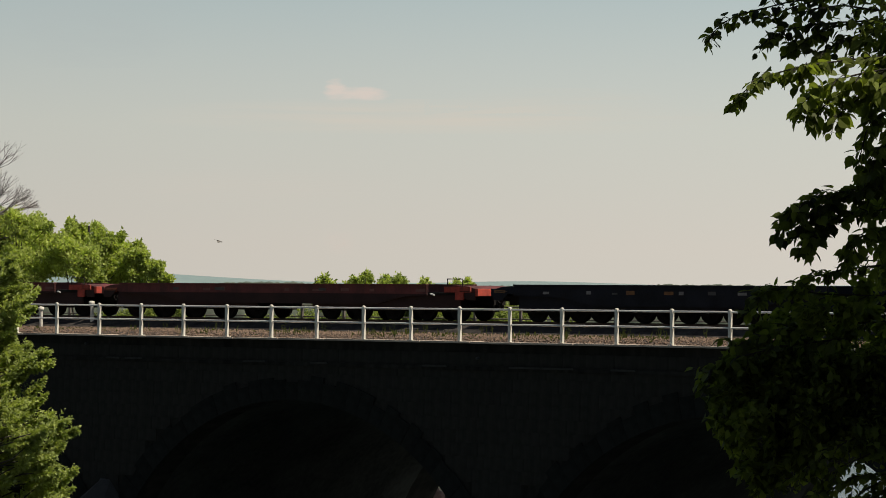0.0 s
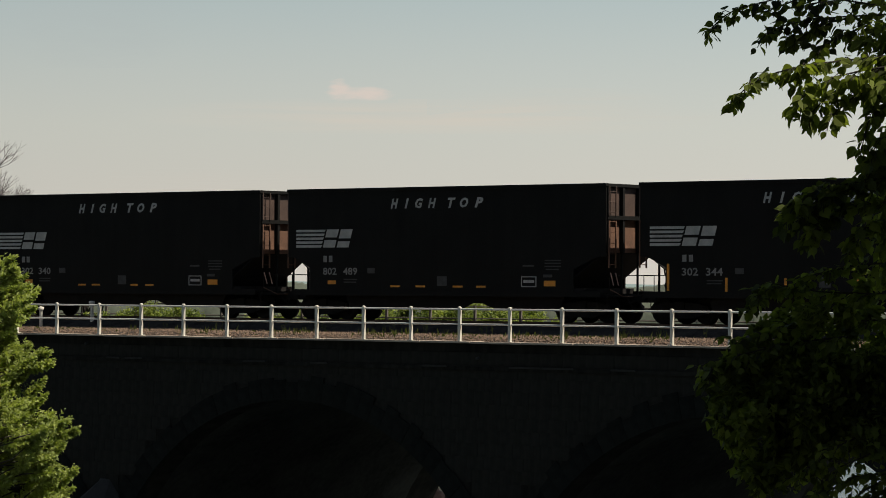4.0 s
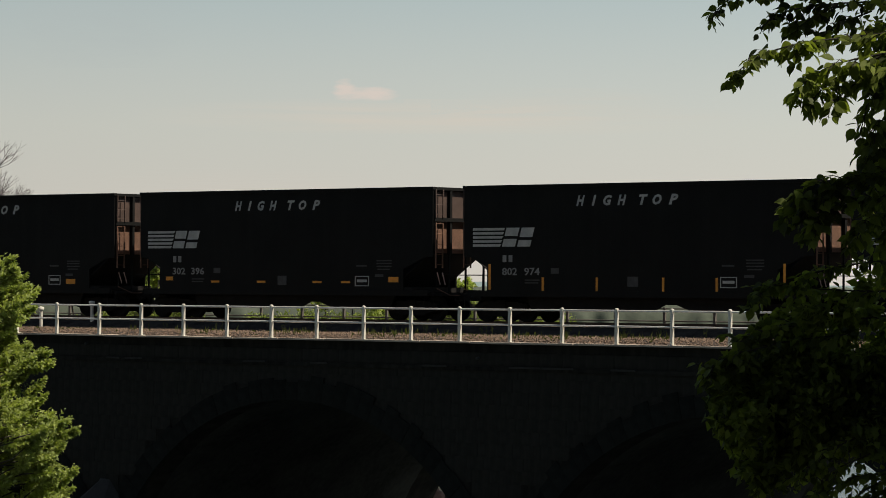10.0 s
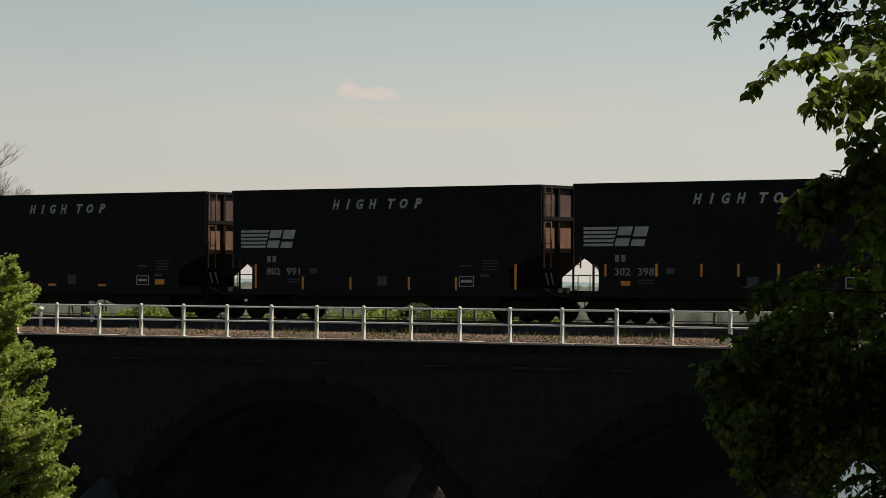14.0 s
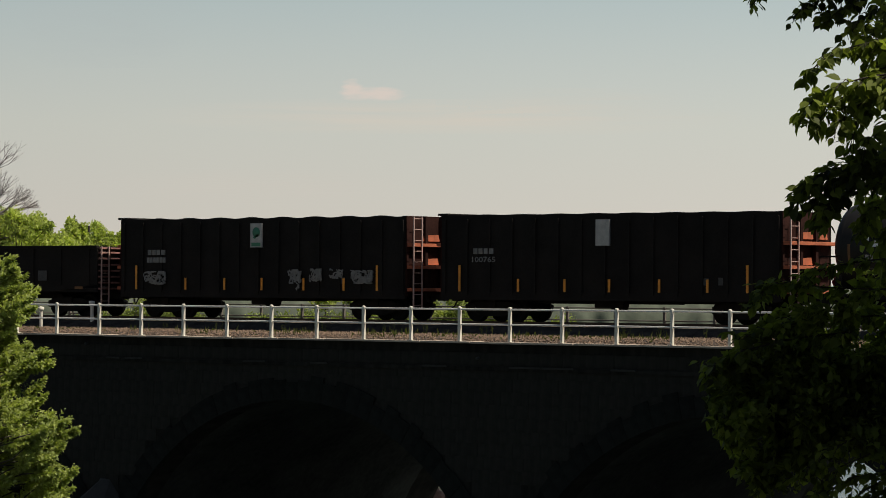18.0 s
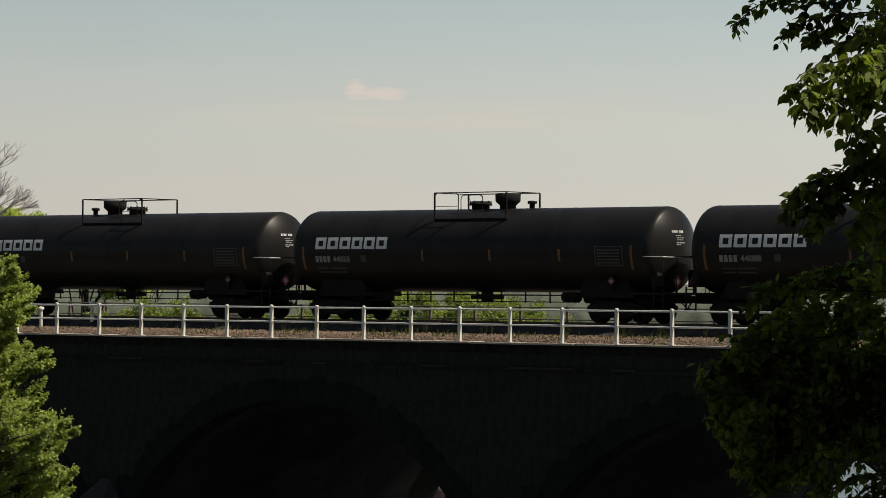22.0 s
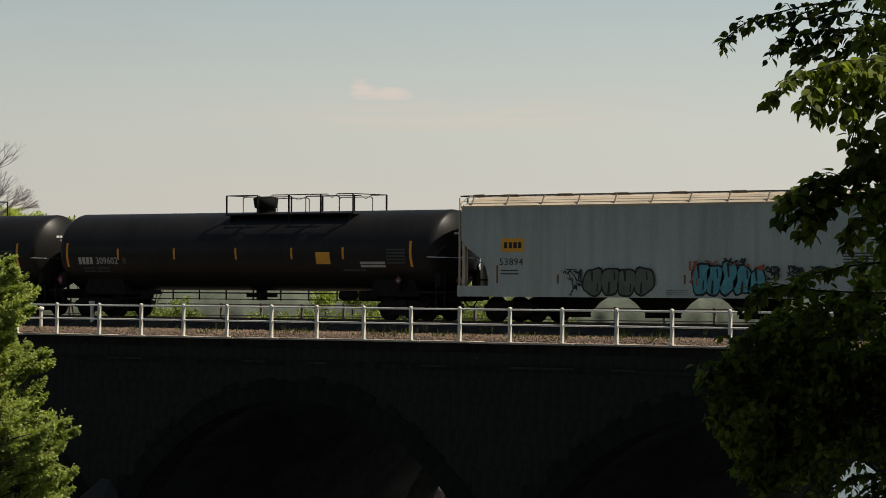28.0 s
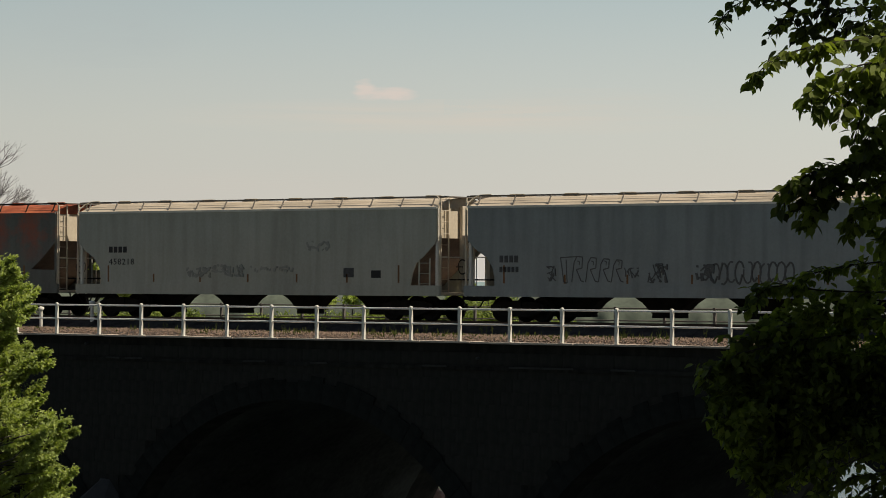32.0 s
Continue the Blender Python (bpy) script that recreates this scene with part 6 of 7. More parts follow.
def build_train():
    base = gondola_car()
    for k, x in enumerate(GONS):
        car = base if k == 0 else copy_thing(base, pose(x, TRACK_Y, RAIL_Z))
        cars.append((x, car))
    for k, (x, car) in enumerate(cars):
        left, right = NUMBERS[k].split()
        words(left, M_NUMBER, car, 1.73, 2.4, -HW - 0.034, 1.69, 1.96, "car_number", bold=0.015)
        words(right, M_NUMBER, car, 2.72, 3.4, -HW - 0.034, 1.69, 1.96, "car_number", bold=0.015)
        reflectors(car, "sparse" if k == 5 else "wide" if k == 7 else "double" if k == 10 else "high" if k == 12 else "upright" if k in UPRIGHT else "pairs" if k % 2 else "flat")
    r1 = flat_car(19.0, M_RED, M_BRIGHTRED, "red")
    r2 = copy_thing(r1, pose(0, 0, 0))
    r3 = copy_thing(r1, pose(0, 0, 0))
    b1 = flat_car(16.2, M_BLUE, M_BLUE, "blue")
    cars.extend([(-53.9, r3), (-34.6, r2), (-15.3, r1), (4.3, b1)])
    cars.append((231.65, low_gondola()))
    cars.append((253.0, scrap_gondola(0)))
    cars.append((269.2, scrap_gondola(1)))
    for i, x in enumerate((285.2, 303.3, 321.4, 339.5)):
        cars.append((x, tank_car(17.35, "a", i >= 2, ("44076", "44035", "44056", "44088")[i])))
    for i, x in enumerate((357.6, 378.2, 398.9)):
        cars.append((x, tank_car(20.25, "b", i >= 1, ("309433", "308826", "309602")[i])))
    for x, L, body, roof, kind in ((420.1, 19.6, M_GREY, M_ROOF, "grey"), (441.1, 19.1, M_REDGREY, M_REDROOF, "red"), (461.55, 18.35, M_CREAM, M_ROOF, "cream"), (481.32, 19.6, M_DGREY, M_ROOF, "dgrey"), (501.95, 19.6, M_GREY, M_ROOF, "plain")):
        cars.append((x, hopper_car(L, 4.6, body, roof, kind)))


# distance run by the train, second by second
RUN = [(0.0, 0.0), (1.0, 14.79), (2.0, 29.4), (3.0, 44.0), (4.5, 66.0), (6.0, 87.97), (7.0, 102.7), (8.0, 117.5), (9.0, 132.4), (10.0, 147.3), (11.0, 162.3), (12.0, 177.2), (13.0, 192.2), (14.0, 207.1), (15.5, 229.5),
       (17.0, 252.0), (18.0, 267.0), (19.0, 282.0), (20.0, 297.0), (21.0, 312.0), (22.0, 327.0), (23.0, 342.0), (24.0, 357.0), (25.0, 372.0), (26.5, 394.5), (28.0, 417.0), (29.0, 432.15), (30.0, 447.37), (31.0, 462.67), (32.0, 477.92)]


def motions():
    for x, car in cars:
        walk(car, [(t, pose(x - run, TRACK_Y, RAIL_Z)) for t, run in RUN])
    for bough, rows, away in sway:
        walk(bough, [(t, Matrix.Translation((RIGHT * dx - Vector((0, 0, dz))) * away / 5370)) for t, dx, dz in rows])
    for cloud, home, drift in clouds:
        walk(cloud, [(0.0, Matrix.Translation(home)), (32.0, Matrix.Translation(home + RIGHT * drift))])
    walk(bird, [(t, spot_pose(px, py, 132, turn)) for t, px, py, turn in FLIGHT])
    for wing, side in wings:
        walk(wing, [(0.1 * k, pose(0, 0, 0, side * (38 if k % 2 else -22), 0, 0)) for k in range(21)] + [(32.0, pose(0, 0, 0, 0, 0, 0))])


# ---- trees ----
def leaf_cloud(blobs, count, size, seed, fold=0.25, shell=0.55, droop=0.0, aspect=0.55):
    """Many small pointed leaves spread in clumps inside blobs (centre, radius)."""
    rng = np.random.default_rng(seed)
    vol = np.array([r[0] * r[1] * r[2] if hasattr(r, "__len__") else r ** 3 for _, r in blobs]) ** (2 / 3)
    which = rng.choice(len(blobs), count, p=vol / vol.sum())
    d = rng.normal(size=(count, 3))
    d /= np.linalg.norm(d, axis=1)[:, None]
    rad = 0.85 + 0.15 * rng.random(count)
    cen = np.array([tuple(c) for c, _ in blobs])[which]
    rr = np.array([r if hasattr(r, "__len__") else (r, r, r) for _, r in blobs])[which]
    # clumps: pull leaves towards a few twig ends per blob
    tufts = 38
    ends = rng.normal(size=(len(blobs), tufts, 3))
    ends /= np.linalg.norm(ends, axis=2)[:, :, None]
    reach = rng.uniform(0.4, 1.45, (len(blobs), tufts)) + 0.2 * np.maximum(0, ends[:, :, 2]) * rng.random((len(blobs), tufts))
    ends *= reach[:, :, None]
    pick = ends[which, rng.integers(0, tufts, count)]
    pos = d * (0.08 + 0.42 * rng.random(count) ** 1.5)[:, None] + pick * (0.72 + 0.28 * rng.random(count))[:, None] * 0.9
    p = cen + pos * rr * rad[:, None]
    a = rng.normal(size=(count, 3))
    a[:, 2] -= droop
    a /= np.linalg.norm(a, axis=1)[:, None]
    b = np.cross(a, rng.normal(size=(count, 3)))
    b /= np.linalg.norm(b, axis=1)[:, None]
    nrm = np.cross(a, b)
    s = size * (0.6 + 0.8 * rng.random(count))[:, None]
    w = s * aspect
    verts = np.stack([p, p + a * s * 0.45 + b * w * 0.5 + nrm * w * fold, p + a * s, p + a * s * 0.45 - b * w * 0.5 + nrm * w * fold], 1).reshape(-1, 3)
    return leaf_mesh(verts, count)


def leaf_mesh(verts, count):
    """One mesh of two-triangle leaves from four corners each."""
    me = bpy.data.meshes.new("crown")
    me.vertices.add(count * 4)
    me.vertices.foreach_set("co", verts.ravel())
    me.loops.add(count * 6)
    idx = (np.arange(count)[:, None] * 4 + np.array([0, 1, 2, 0, 2, 3])).ravel()
    me.loops.foreach_set("vertex_index", idx.astype(np.int32))
    me.polygons.add(count * 2)
    me.polygons.foreach_set("loop_start", np.arange(0, count * 6, 3, dtype=np.int32))
    me.update(calc_edges=True)
    return me


def limbs(base, top, tips, r0, seed):
    """A tapered, slightly crooked trunk with limbs to the given tips."""
    rng = random.Random(seed)
    s = Shape()
    base, top = Vector(base), Vector(top)
    pts = [base.lerp(top, i / 6) + Vector((rng.uniform(-1, 1), rng.uniform(-1, 1), 0)) * r0 * 0.7 * (0 < i) for i in range(7)]
    for i in range(6):
        s.tube(pts[i], pts[i + 1], r0 * (1 - i / 7.5), 9, r0 * (1 - (i + 1) / 7.5), False)
    for tip in tips:
        tip = Vector(tip)
        k = rng.randint(2, 5)
        a = pts[k]
        mid = a.lerp(tip, 0.5) + Vector((rng.uniform(-.2, .2), rng.uniform(-.2, .2), rng.uniform(0, .4)))
        r = r0 * (1 - k / 7.5) * 0.36
        s.tube(a, mid, r, 6, r * 0.6, False).tube(mid, tip, r * 0.6, 6, r * 0.15, False)
    return s


def fan_crown(boughs, leaves, size, seed):
    """Layered boughs (root, tip), each a fan of leafy shoots that taper to its end, as one mesh of small leaves."""
    rng = np.random.default_rng(seed)
    unit = lambda a: a / np.linalg.norm(a, axis=-1, keepdims=True)
    up = np.array((0, 0, 1.0))
    per = 30
    root = np.repeat(np.array([tuple(a) for a, _ in boughs]), per, 0)
    tip = np.repeat(np.array([tuple(b) for _, b in boughs]), per, 0)
    k = np.tile(np.linspace(0.3, 1.0, per), len(boughs))
    run = tip - root
    span = np.linalg.norm(run, axis=1)
    run = unit(run)
    flat = unit(np.cross(run, up))
    side = np.tile(np.where(np.arange(per) % 2, 1.0, -1.0), len(boughs)) * rng.uniform(0.2, 1.1, len(k))
    # boughs sag in the middle and lift towards the end
    start = root + run * (span * k)[:, None] - up * (0.16 * span * np.sin(k * np.pi) * 0.6)[:, None]
    way = unit(run * (0.55 + 0.6 * k)[:, None] + flat * side[:, None] + up * rng.uniform(-0.3, 0.75, len(k))[:, None])
    length = (0.18 + 0.36 * np.sin(np.clip(k, 0, 1) * np.pi * 0.82)) * rng.uniform(0.6, 1.25, len(k)) * (1.1 - 0.5 * k ** 3)
    start = start - way * (length * k ** 2 * 0.6)[:, None]
    n = len(k) * leaves
    u = np.tile(np.linspace(0.1, 1.0, leaves), len(k)) + rng.normal(size=n) * 0.03
    way, start, length = np.repeat(way, leaves, 0), np.repeat(start, leaves, 0), np.repeat(length, leaves)
    p = start + (way * u[:, None] + up * (0.2 * u * u)[:, None]) * length[:, None]
    turn = np.tile(np.arange(leaves) * 2.4, len(k)) + rng.normal(size=n) * 0.4
    e1 = unit(np.cross(way, up + 0.01))
    e2 = np.cross(way, e1)
    out = e1 * np.cos(turn)[:, None] + e2 * np.sin(turn)[:, None]
    a = unit(way * (0.4 + 0.8 * u)[:, None] + out * 0.85 + rng.normal(size=(n, 3)) * 0.25 - up * 0.1)
    nrm = unit(up * 0.9 + way * 0.3 + rng.normal(size=(n, 3)) * 0.4)
    b = unit(np.cross(a, nrm))
    nrm = np.cross(b, a)
    s = size * ((1.15 - 0.4 * u) * (0.7 + 0.6 * rng.random(n)))[:, None]
    w = s * 0.6
    verts = np.stack([p, p + a * s * 0.42 + b * w * 0.5 + nrm * w * 0.2, p + a * s - nrm * w * 0.15, p + a * s * 0.42 - b * w * 0.5 + nrm * w * 0.2], 1).reshape(-1, 3)
    return leaf_mesh(verts, n)


def tree(name, label, base, blobs, count, size, material, seed, r0=0.25, group="", droop=0.2, shell=0.5):
    base = Vector(base)
    t = thing(name, label, "tree", group, base)
    local = [(Vector(c) - base, r) for c, r in blobs]
    topz = max(c.z for c, _ in local)
    cx = sum((c for c, _ in local), Vector()) / len(local)
    part("trunk", limbs((0, 0, 0), (cx.x * 0.7, cx.y * 0.7, topz), [c for c, _ in local], r0, seed), M_BARK, t)
    part("crown", leaf_cloud(local, count, size, seed, droop=droop, shell=shell), material, t, "mass of small green leaves")
    return t


def spot(px, py, ahead):
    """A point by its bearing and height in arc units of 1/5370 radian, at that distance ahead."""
    x, y = px - 784, py - 505 - (px - 784) * 0.0049
    return place(x / 5370 * ahead, ahead, EYE.z - y / 5370 * ahead)


def blobs_at(ahead, spots, spread=1.5, seed=0):
    rng = random.Random(seed)
    out = []
    for px, py, r in spots:
        k = ahead + rng.uniform(-spread, spread)
        out.append((spot(px, py, k), r / 5370 * k))
    return out


def build_trees():
    bank_tree()
    # trees beyond the bridge
    for i, (base, spots, count) in enumerate(((-21.5, [(-40, 440, 60), (5, 395, 22), (22, 385, 16), (40, 400, 22), (15, 425, 34), (64, 392, 14), (70, 410, 20), (84, 402, 10), (55, 440, 40), (90, 430, 18), (85, 470, 36), (20, 480, 60)], 42000),
                                              (-18, [(108, 425, 14), (125, 400, 11), (124, 420, 18), (140, 408, 14), (150, 430, 18), (118, 450, 28), (145, 470, 36), (170, 406, 11), (176, 425, 18), (190, 430, 16), (205, 432, 14), (214, 418, 8), (215, 440, 14), (185, 455, 30), (200, 485, 40), (235, 455, 14)], 44000),
                                              (-15, [(244, 440, 12), (250, 455, 13), (238, 470, 20), (262, 470, 12), (275, 478, 14), (284, 472, 7), (270, 492, 22), (290, 492, 9), (300, 494, 6), (235, 495, 30)], 22000))):
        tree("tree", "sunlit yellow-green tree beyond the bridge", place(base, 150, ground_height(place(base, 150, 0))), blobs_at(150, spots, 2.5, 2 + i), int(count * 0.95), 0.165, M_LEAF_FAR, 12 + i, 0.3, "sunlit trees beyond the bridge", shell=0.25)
    for i, (px, py, r) in enumerate(((575, 493, 12), (625, 495, 8), (648, 485, 9), (682, 492, 10), (706, 492, 11), (752, 497, 9), (808, 500, 9), (828, 497, 7))):
        c = blobs_at(140, [(px, py, r * 0.7), (px - r * 0.9, py + 8, r * 0.7), (px + r * 0.9, py + 8, r * 0.7), (px, py + 14, r * 1.2), (px, py + 34, r * 1.8)], 0.4, 20 + i)
        g = place((px - 784) / 5370 * 140, 140, 0)
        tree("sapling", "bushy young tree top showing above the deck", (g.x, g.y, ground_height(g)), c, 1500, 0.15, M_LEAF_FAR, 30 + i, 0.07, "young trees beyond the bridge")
    for i, (x0, x1, y) in enumerate(((150, 215, 556), (230, 340, 535), (445, 540, 556), (545, 640, 553), (660, 750, 522), (755, 830, 536), (825, 905, 520), (905, 950, 545), (960, 1010, 566))):
        c = blobs_at(136, [(x0 + (x1 - x0) * k / 5, y + 22 + 10 * math.sin(k * 2.3 + i * 1.7), 20) for k in range(6)] + [(x0 + (x1 - x0) * k / 3, y + 48 + 6 * (k % 2), 24) for k in range(4)] + [((x0 + x1) / 2, y + 80, 45)], 1.5, 40 + i)
        g = place(((x0 + x1) / 2 - 784) / 5370 * 136, 136, 0)
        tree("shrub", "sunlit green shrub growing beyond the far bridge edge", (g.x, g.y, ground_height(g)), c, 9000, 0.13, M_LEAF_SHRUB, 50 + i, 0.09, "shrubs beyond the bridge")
    bare_tree()
    near_tree()


def bank_tree():
    """The sunlit tree on the near bank, before the bridge, with layered boughs that reach out over the river."""
    g = place(-13, 76, 0)
    base = Vector((g.x, g.y, ground_height(g)))
    t = thing("tree", "leafy green tree in full sun before the bridge", "tree", "", base)
    rng = random.Random(17)
    boughs = []
    for px, py in ((22, 462), (42, 492), (64, 516), (58, 548), (86, 626), (90, 644), (78, 676), (80, 702), (90, 738), (118, 748), (136, 766), (112, 792), (136, 834), (128, 868), (96, 806), (110, 846)):
        boughs.append((px, py, rng.uniform(74.4, 75.6)))
    for _ in range(240):
        py = rng.uniform(470, 930)
        edge = float(np.interp(py, [455, 490, 515, 550, 596, 625, 662, 700, 735, 765, 800, 835, 930], [14, 42, 62, 56, 30, 74, 46, 72, 76, 118, 102, 122, 112]))
        boughs.append((edge - rng.random() ** 1.3 * 170, py, rng.uniform(73.2, 77.5)))
    pairs, wood = [], Shape()
    top = spot(-120, 380, 76) - base
    for px, py, away in boughs:
        tip = spot(px, py, away) - base
        root = spot(px - rng.uniform(55, 95), py + rng.uniform(-5, 55), away + rng.uniform(-.5, .5)) - base
        pairs.append((root, tip))
        wood.tube(root, tip, 0.02, 5, 0.004, False)
        hub = Vector((0, 0, 0)).lerp(top, min(0.95, max(0.1, root.z / top.z - 0.08)))
        wood.tube(hub, root, 0.045, 5, 0.02, False)
    trunk = limbs((0, 0, 0), top, [], 0.3, 11)
    trunk.add(wood.v, wood.f, True)
    part("trunk", trunk, M_BARK, t)
    part("crown", fan_crown(pairs, 18, 0.12, 11), M_LEAF, t, "mass of small green leaves")


def bare_tree():
    rng = random.Random(8)
    g = place(-24.2, 150, 0)
    base = Vector((g.x, g.y, ground_height(g)))
    t = thing("bare_tree", "leafless grey tree with fine twigs", "tree", "", base)
    s = Shape()

    def grow(a, d, length, r, depth):
        b = a + d * length
        s.tube(a, b, r, 6 if depth < 2 else 4, r * 0.65, False)
        if depth == 6:
            return
        for _ in range(3 if depth < 5 else 2):
            nd = (d + Vector((rng.uniform(-.55, .55), rng.uniform(-.55, .55), rng.uniform(-.2, .4)))).normalized()
            grow(b, nd, length * rng.uniform(0.6, 0.85), r * 0.6, depth + 1)

    top = 5.2 - base.z
    s.tube((0, 0, 0), (0.3, 0, top), 0.3, 8, 0.16, False)
    for k in range(5):
        d = (RIGHT * rng.uniform(0.25, 1.0) + AHEAD * rng.uniform(-.4, .4) + Vector((0, 0, rng.uniform(0.0, 1.1)))).normalized()
        grow(Vector((0.3 * (0.9), 0, top - rng.uniform(0, 2.2))), d, 1.35, 0.075, 1)
    part("trunk", s, M_GREYTWIG, t)


sway = []
WAVE_TIP = [(0, -1, 24), (0.5, 0, 34), (1, 0, 41), (1.5, -2, 46), (2, -4, 44), (3, 1, 40), (3.5, -1, 19), (5.5, 0, 6), (6, 0, 0), (6.5, 0, 8), (7, 2, 5), (8, 5, -6), (9, 5, -8), (10, 5, -15), (11, 6, -15), (12, 6, -2), (13, 7, -5), (14, 15, 2), (14.5, 22, -3), (16.5, 35, -31), (17, 44, -42), (17.5, 60, -38), (18, 79, -43), (18.5, 67, -6), (19, 44, 0), (20, 30, 8), (21, 34, 11), (22, 48, 0), (23, 57, 7), (24, 63, -2), (25, 51, 21), (25.5, 49, 27), (27.5, 38, 31), (28, 26, 31), (29, 23, 3), (30, 28, 19), (31, 16, -15), (32, 18, -6)]
WAVE_UP = [(0, 0, 19), (0.5, -1, 25), (1, -1, 32), (1.5, -2, 37), (2, -2, 37), (3, -2, 32), (3.5, -3, 15), (5.5, 0, 4), (6, 0, 0), (6.5, 0, 5), (7, 2, 3), (8, 5, -8), (9, 5, -8), (10, 2, -15), (11, 6, -14), (12, 5, -3), (13, 6, -5), (14, 13, 1), (14.5, 18, -3), (16.5, 28, -26), (17, 34, -34), (17.5, 47, -34), (18, 59, -34), (18.5, 52, -7), (19, 37, 1), (20, 21, 11), (21, 28, 9), (22, 37, 2), (23, 47, 5), (24, 50, 0), (25, 41, 21), (25.5, 38, 29), (27.5, 29, 33), (28, 18, 30), (29, 18, 4), (30, 21, 19), (31, 12, -11), (32, 16, -6)]
WAVE_MID = [(0, 2, 16), (0.5, 0, 23), (1, -2, 29), (1.5, -2, 36), (2, -7, 43), (3, 5, 37), (3.5, -3, 28), (5.5, 2, -7), (6, 0, 0), (6.5, 4, 7), (7, 5, -1), (8, 7, -12), (9, 6, -11), (10, -4, -24), (11, 8, -18), (12, 6, -4), (13, 9, -8), (14, 30, -6), (14.5, 42, -2), (16.5, 60, -32), (17, 79, -32), (17.5, 96, -43), (18, 126, -28), (18.5, 128, -23), (19, 106, -5), (20, 57, 10), (21, 60, 9), (22, 97, -1), (23, 92, 22), (24, 124, 0), (25, 93, 8), (25.5, 96, 34), (27.5, 83, 29), (28, 60, 12), (29, 52, 2), (30, 41, 28), (31, 52, -26), (32, 31, -22)]
WAVE_HANG = [(0, 3, 12), (0.5, 3, 18), (1, 2, 23), (1.5, 0, 29), (2, 0, 31), (3, 5, 32), (3.5, -6, 21), (5.5, 0, -3), (6, 0, 0), (6.5, 2, 6), (7, 0, 0), (8, 5, -9), (9, 3, -9), (10, -3, -15), (11, 8, -15), (12, 8, -5), (13, 23, 2), (14, 22, 2), (16.5, 8, 12), (18, 8, 20), (19, 9, 10), (20, 6, 4), (22, 5, 6), (24, 10, 2), (25, 6, -6), (27.5, 10, 0), (29, 12, -8), (31, 16, -10), (32, 14, -6)]
WAVE_EDGE = [(0, 4, 26), (1, 3, 15), (2, 3, 17), (3, 9, 17), (3.5, 9, 14), (5.5, -1, 0), (6, 0, 0), (7, -6, -6), (8, -8, -22), (9, -8, -20), (10, 6, -22), (11, 5, -13), (12, 7, -6), (13, -9, -5), (14, -12, -5), (16.5, -12, 3), (18, -13, 8), (20, -13, -2), (22, -14, -4), (24, -12, -4), (25, -14, -10), (28, -10, -4), (30, -6, -14), (32, -4, -10)]
WAVE_FOOT = [(0, 0, 0), (3, 2, -3), (6, 0, -5), (9, 4, -8), (13, 3, -6), (17, 8, -10), (19, 6, -12), (23, 2, -6), (25, 4, -8), (28, 0, -5), (30, 5, -12), (32, 0, -6)]
WAVE_LOW = [(0, 0, 0), (3, 4, -10), (6, 8, -20), (9, 6, -25), (13, 10, -25), (15.5, 18, -35), (17, 25, -45), (19, 25, -50), (21, 18, -45), (23, 12, -32), (25, 8, -35), (28, 0, -30), (30, 4, -40), (32, 2, -48)]


def maple_leaf(sh, q, ax, n, size, width):
    """One folded, pointed oval leaf on its short stalk."""
    sd = ax.cross(n).normalized()
    up = sd.cross(ax)
    at = lambda along, side, lift: q + ax * (size * along) + sd * (width * side) + up * (size * lift)
    sh.add([at(0, 0, 0), at(.5, 0, -.05), at(1.08, 0, -.16), at(.14, .34, .03), at(.4, .5, .05), at(.68, .38, .0), at(.87, .14, -.06), at(.14, -.34, .03), at(.4, -.5, .05), at(.68, -.38, .0), at(.87, -.14, -.06)],
           [(0, 3, 4, 1), (1, 4, 5, 6, 2), (0, 1, 8, 7), (1, 2, 10, 9, 8)])


def maple_spray(paths, gap, size, seed):
    """Twigs with stalked leaves to both sides that hang outwards and down; two meshes."""
    rng = random.Random(seed)
    twig, leaf = Shape(), Shape()
    for pts, r in paths:
        side = 1
        for i, (a, b) in enumerate(zip(pts, pts[1:])):
            k0, k1 = 1 - i / len(pts), 1 - (i + 1) / len(pts)
            twig.tube(a, b, r * k0 + 0.0015, 6, r * k1 + 0.0015, False)
            run = (b - a).normalized()
            out = run.cross(Vector((0, 0, 1)))
            out = out.normalized() if out.length > 0.05 else RIGHT.copy()
            n = max(1, int((b - a).length / gap + rng.random()))
            for m in range(n):
                p = a.lerp(b, (m + rng.random()) / n)
                side = -side
                way = (run * rng.uniform(0.1, 0.9) + out * side * rng.uniform(0.2, 1.0) + Vector((0, 0, rng.uniform(-.4, .35)))).normalized()
                q = p + way * rng.uniform(0.015, 0.045) + Vector((0, 0, rng.uniform(-.015, .012)))
                twig.tube(p, q, 0.0016, 3, 0.0012, False)
                ax = (way + Vector((rng.gauss(0, .3), rng.gauss(0, .3), -rng.uniform(0.1, 0.95)))).normalized()
                nn = Vector((rng.gauss(0, .55), rng.gauss(0, .55), 1)).normalized()
                s = size * rng.uniform(0.6, 1.15)
                maple_leaf(leaf, q, ax, nn, s, s * rng.uniform(0.72, 0.95))
    def raw(sh, name):
        me = bpy.data.meshes.new(name)
        me.from_pydata(sh.v, [], sh.f)
        return me
    return raw(twig, "twig"), raw(leaf, "leaves")


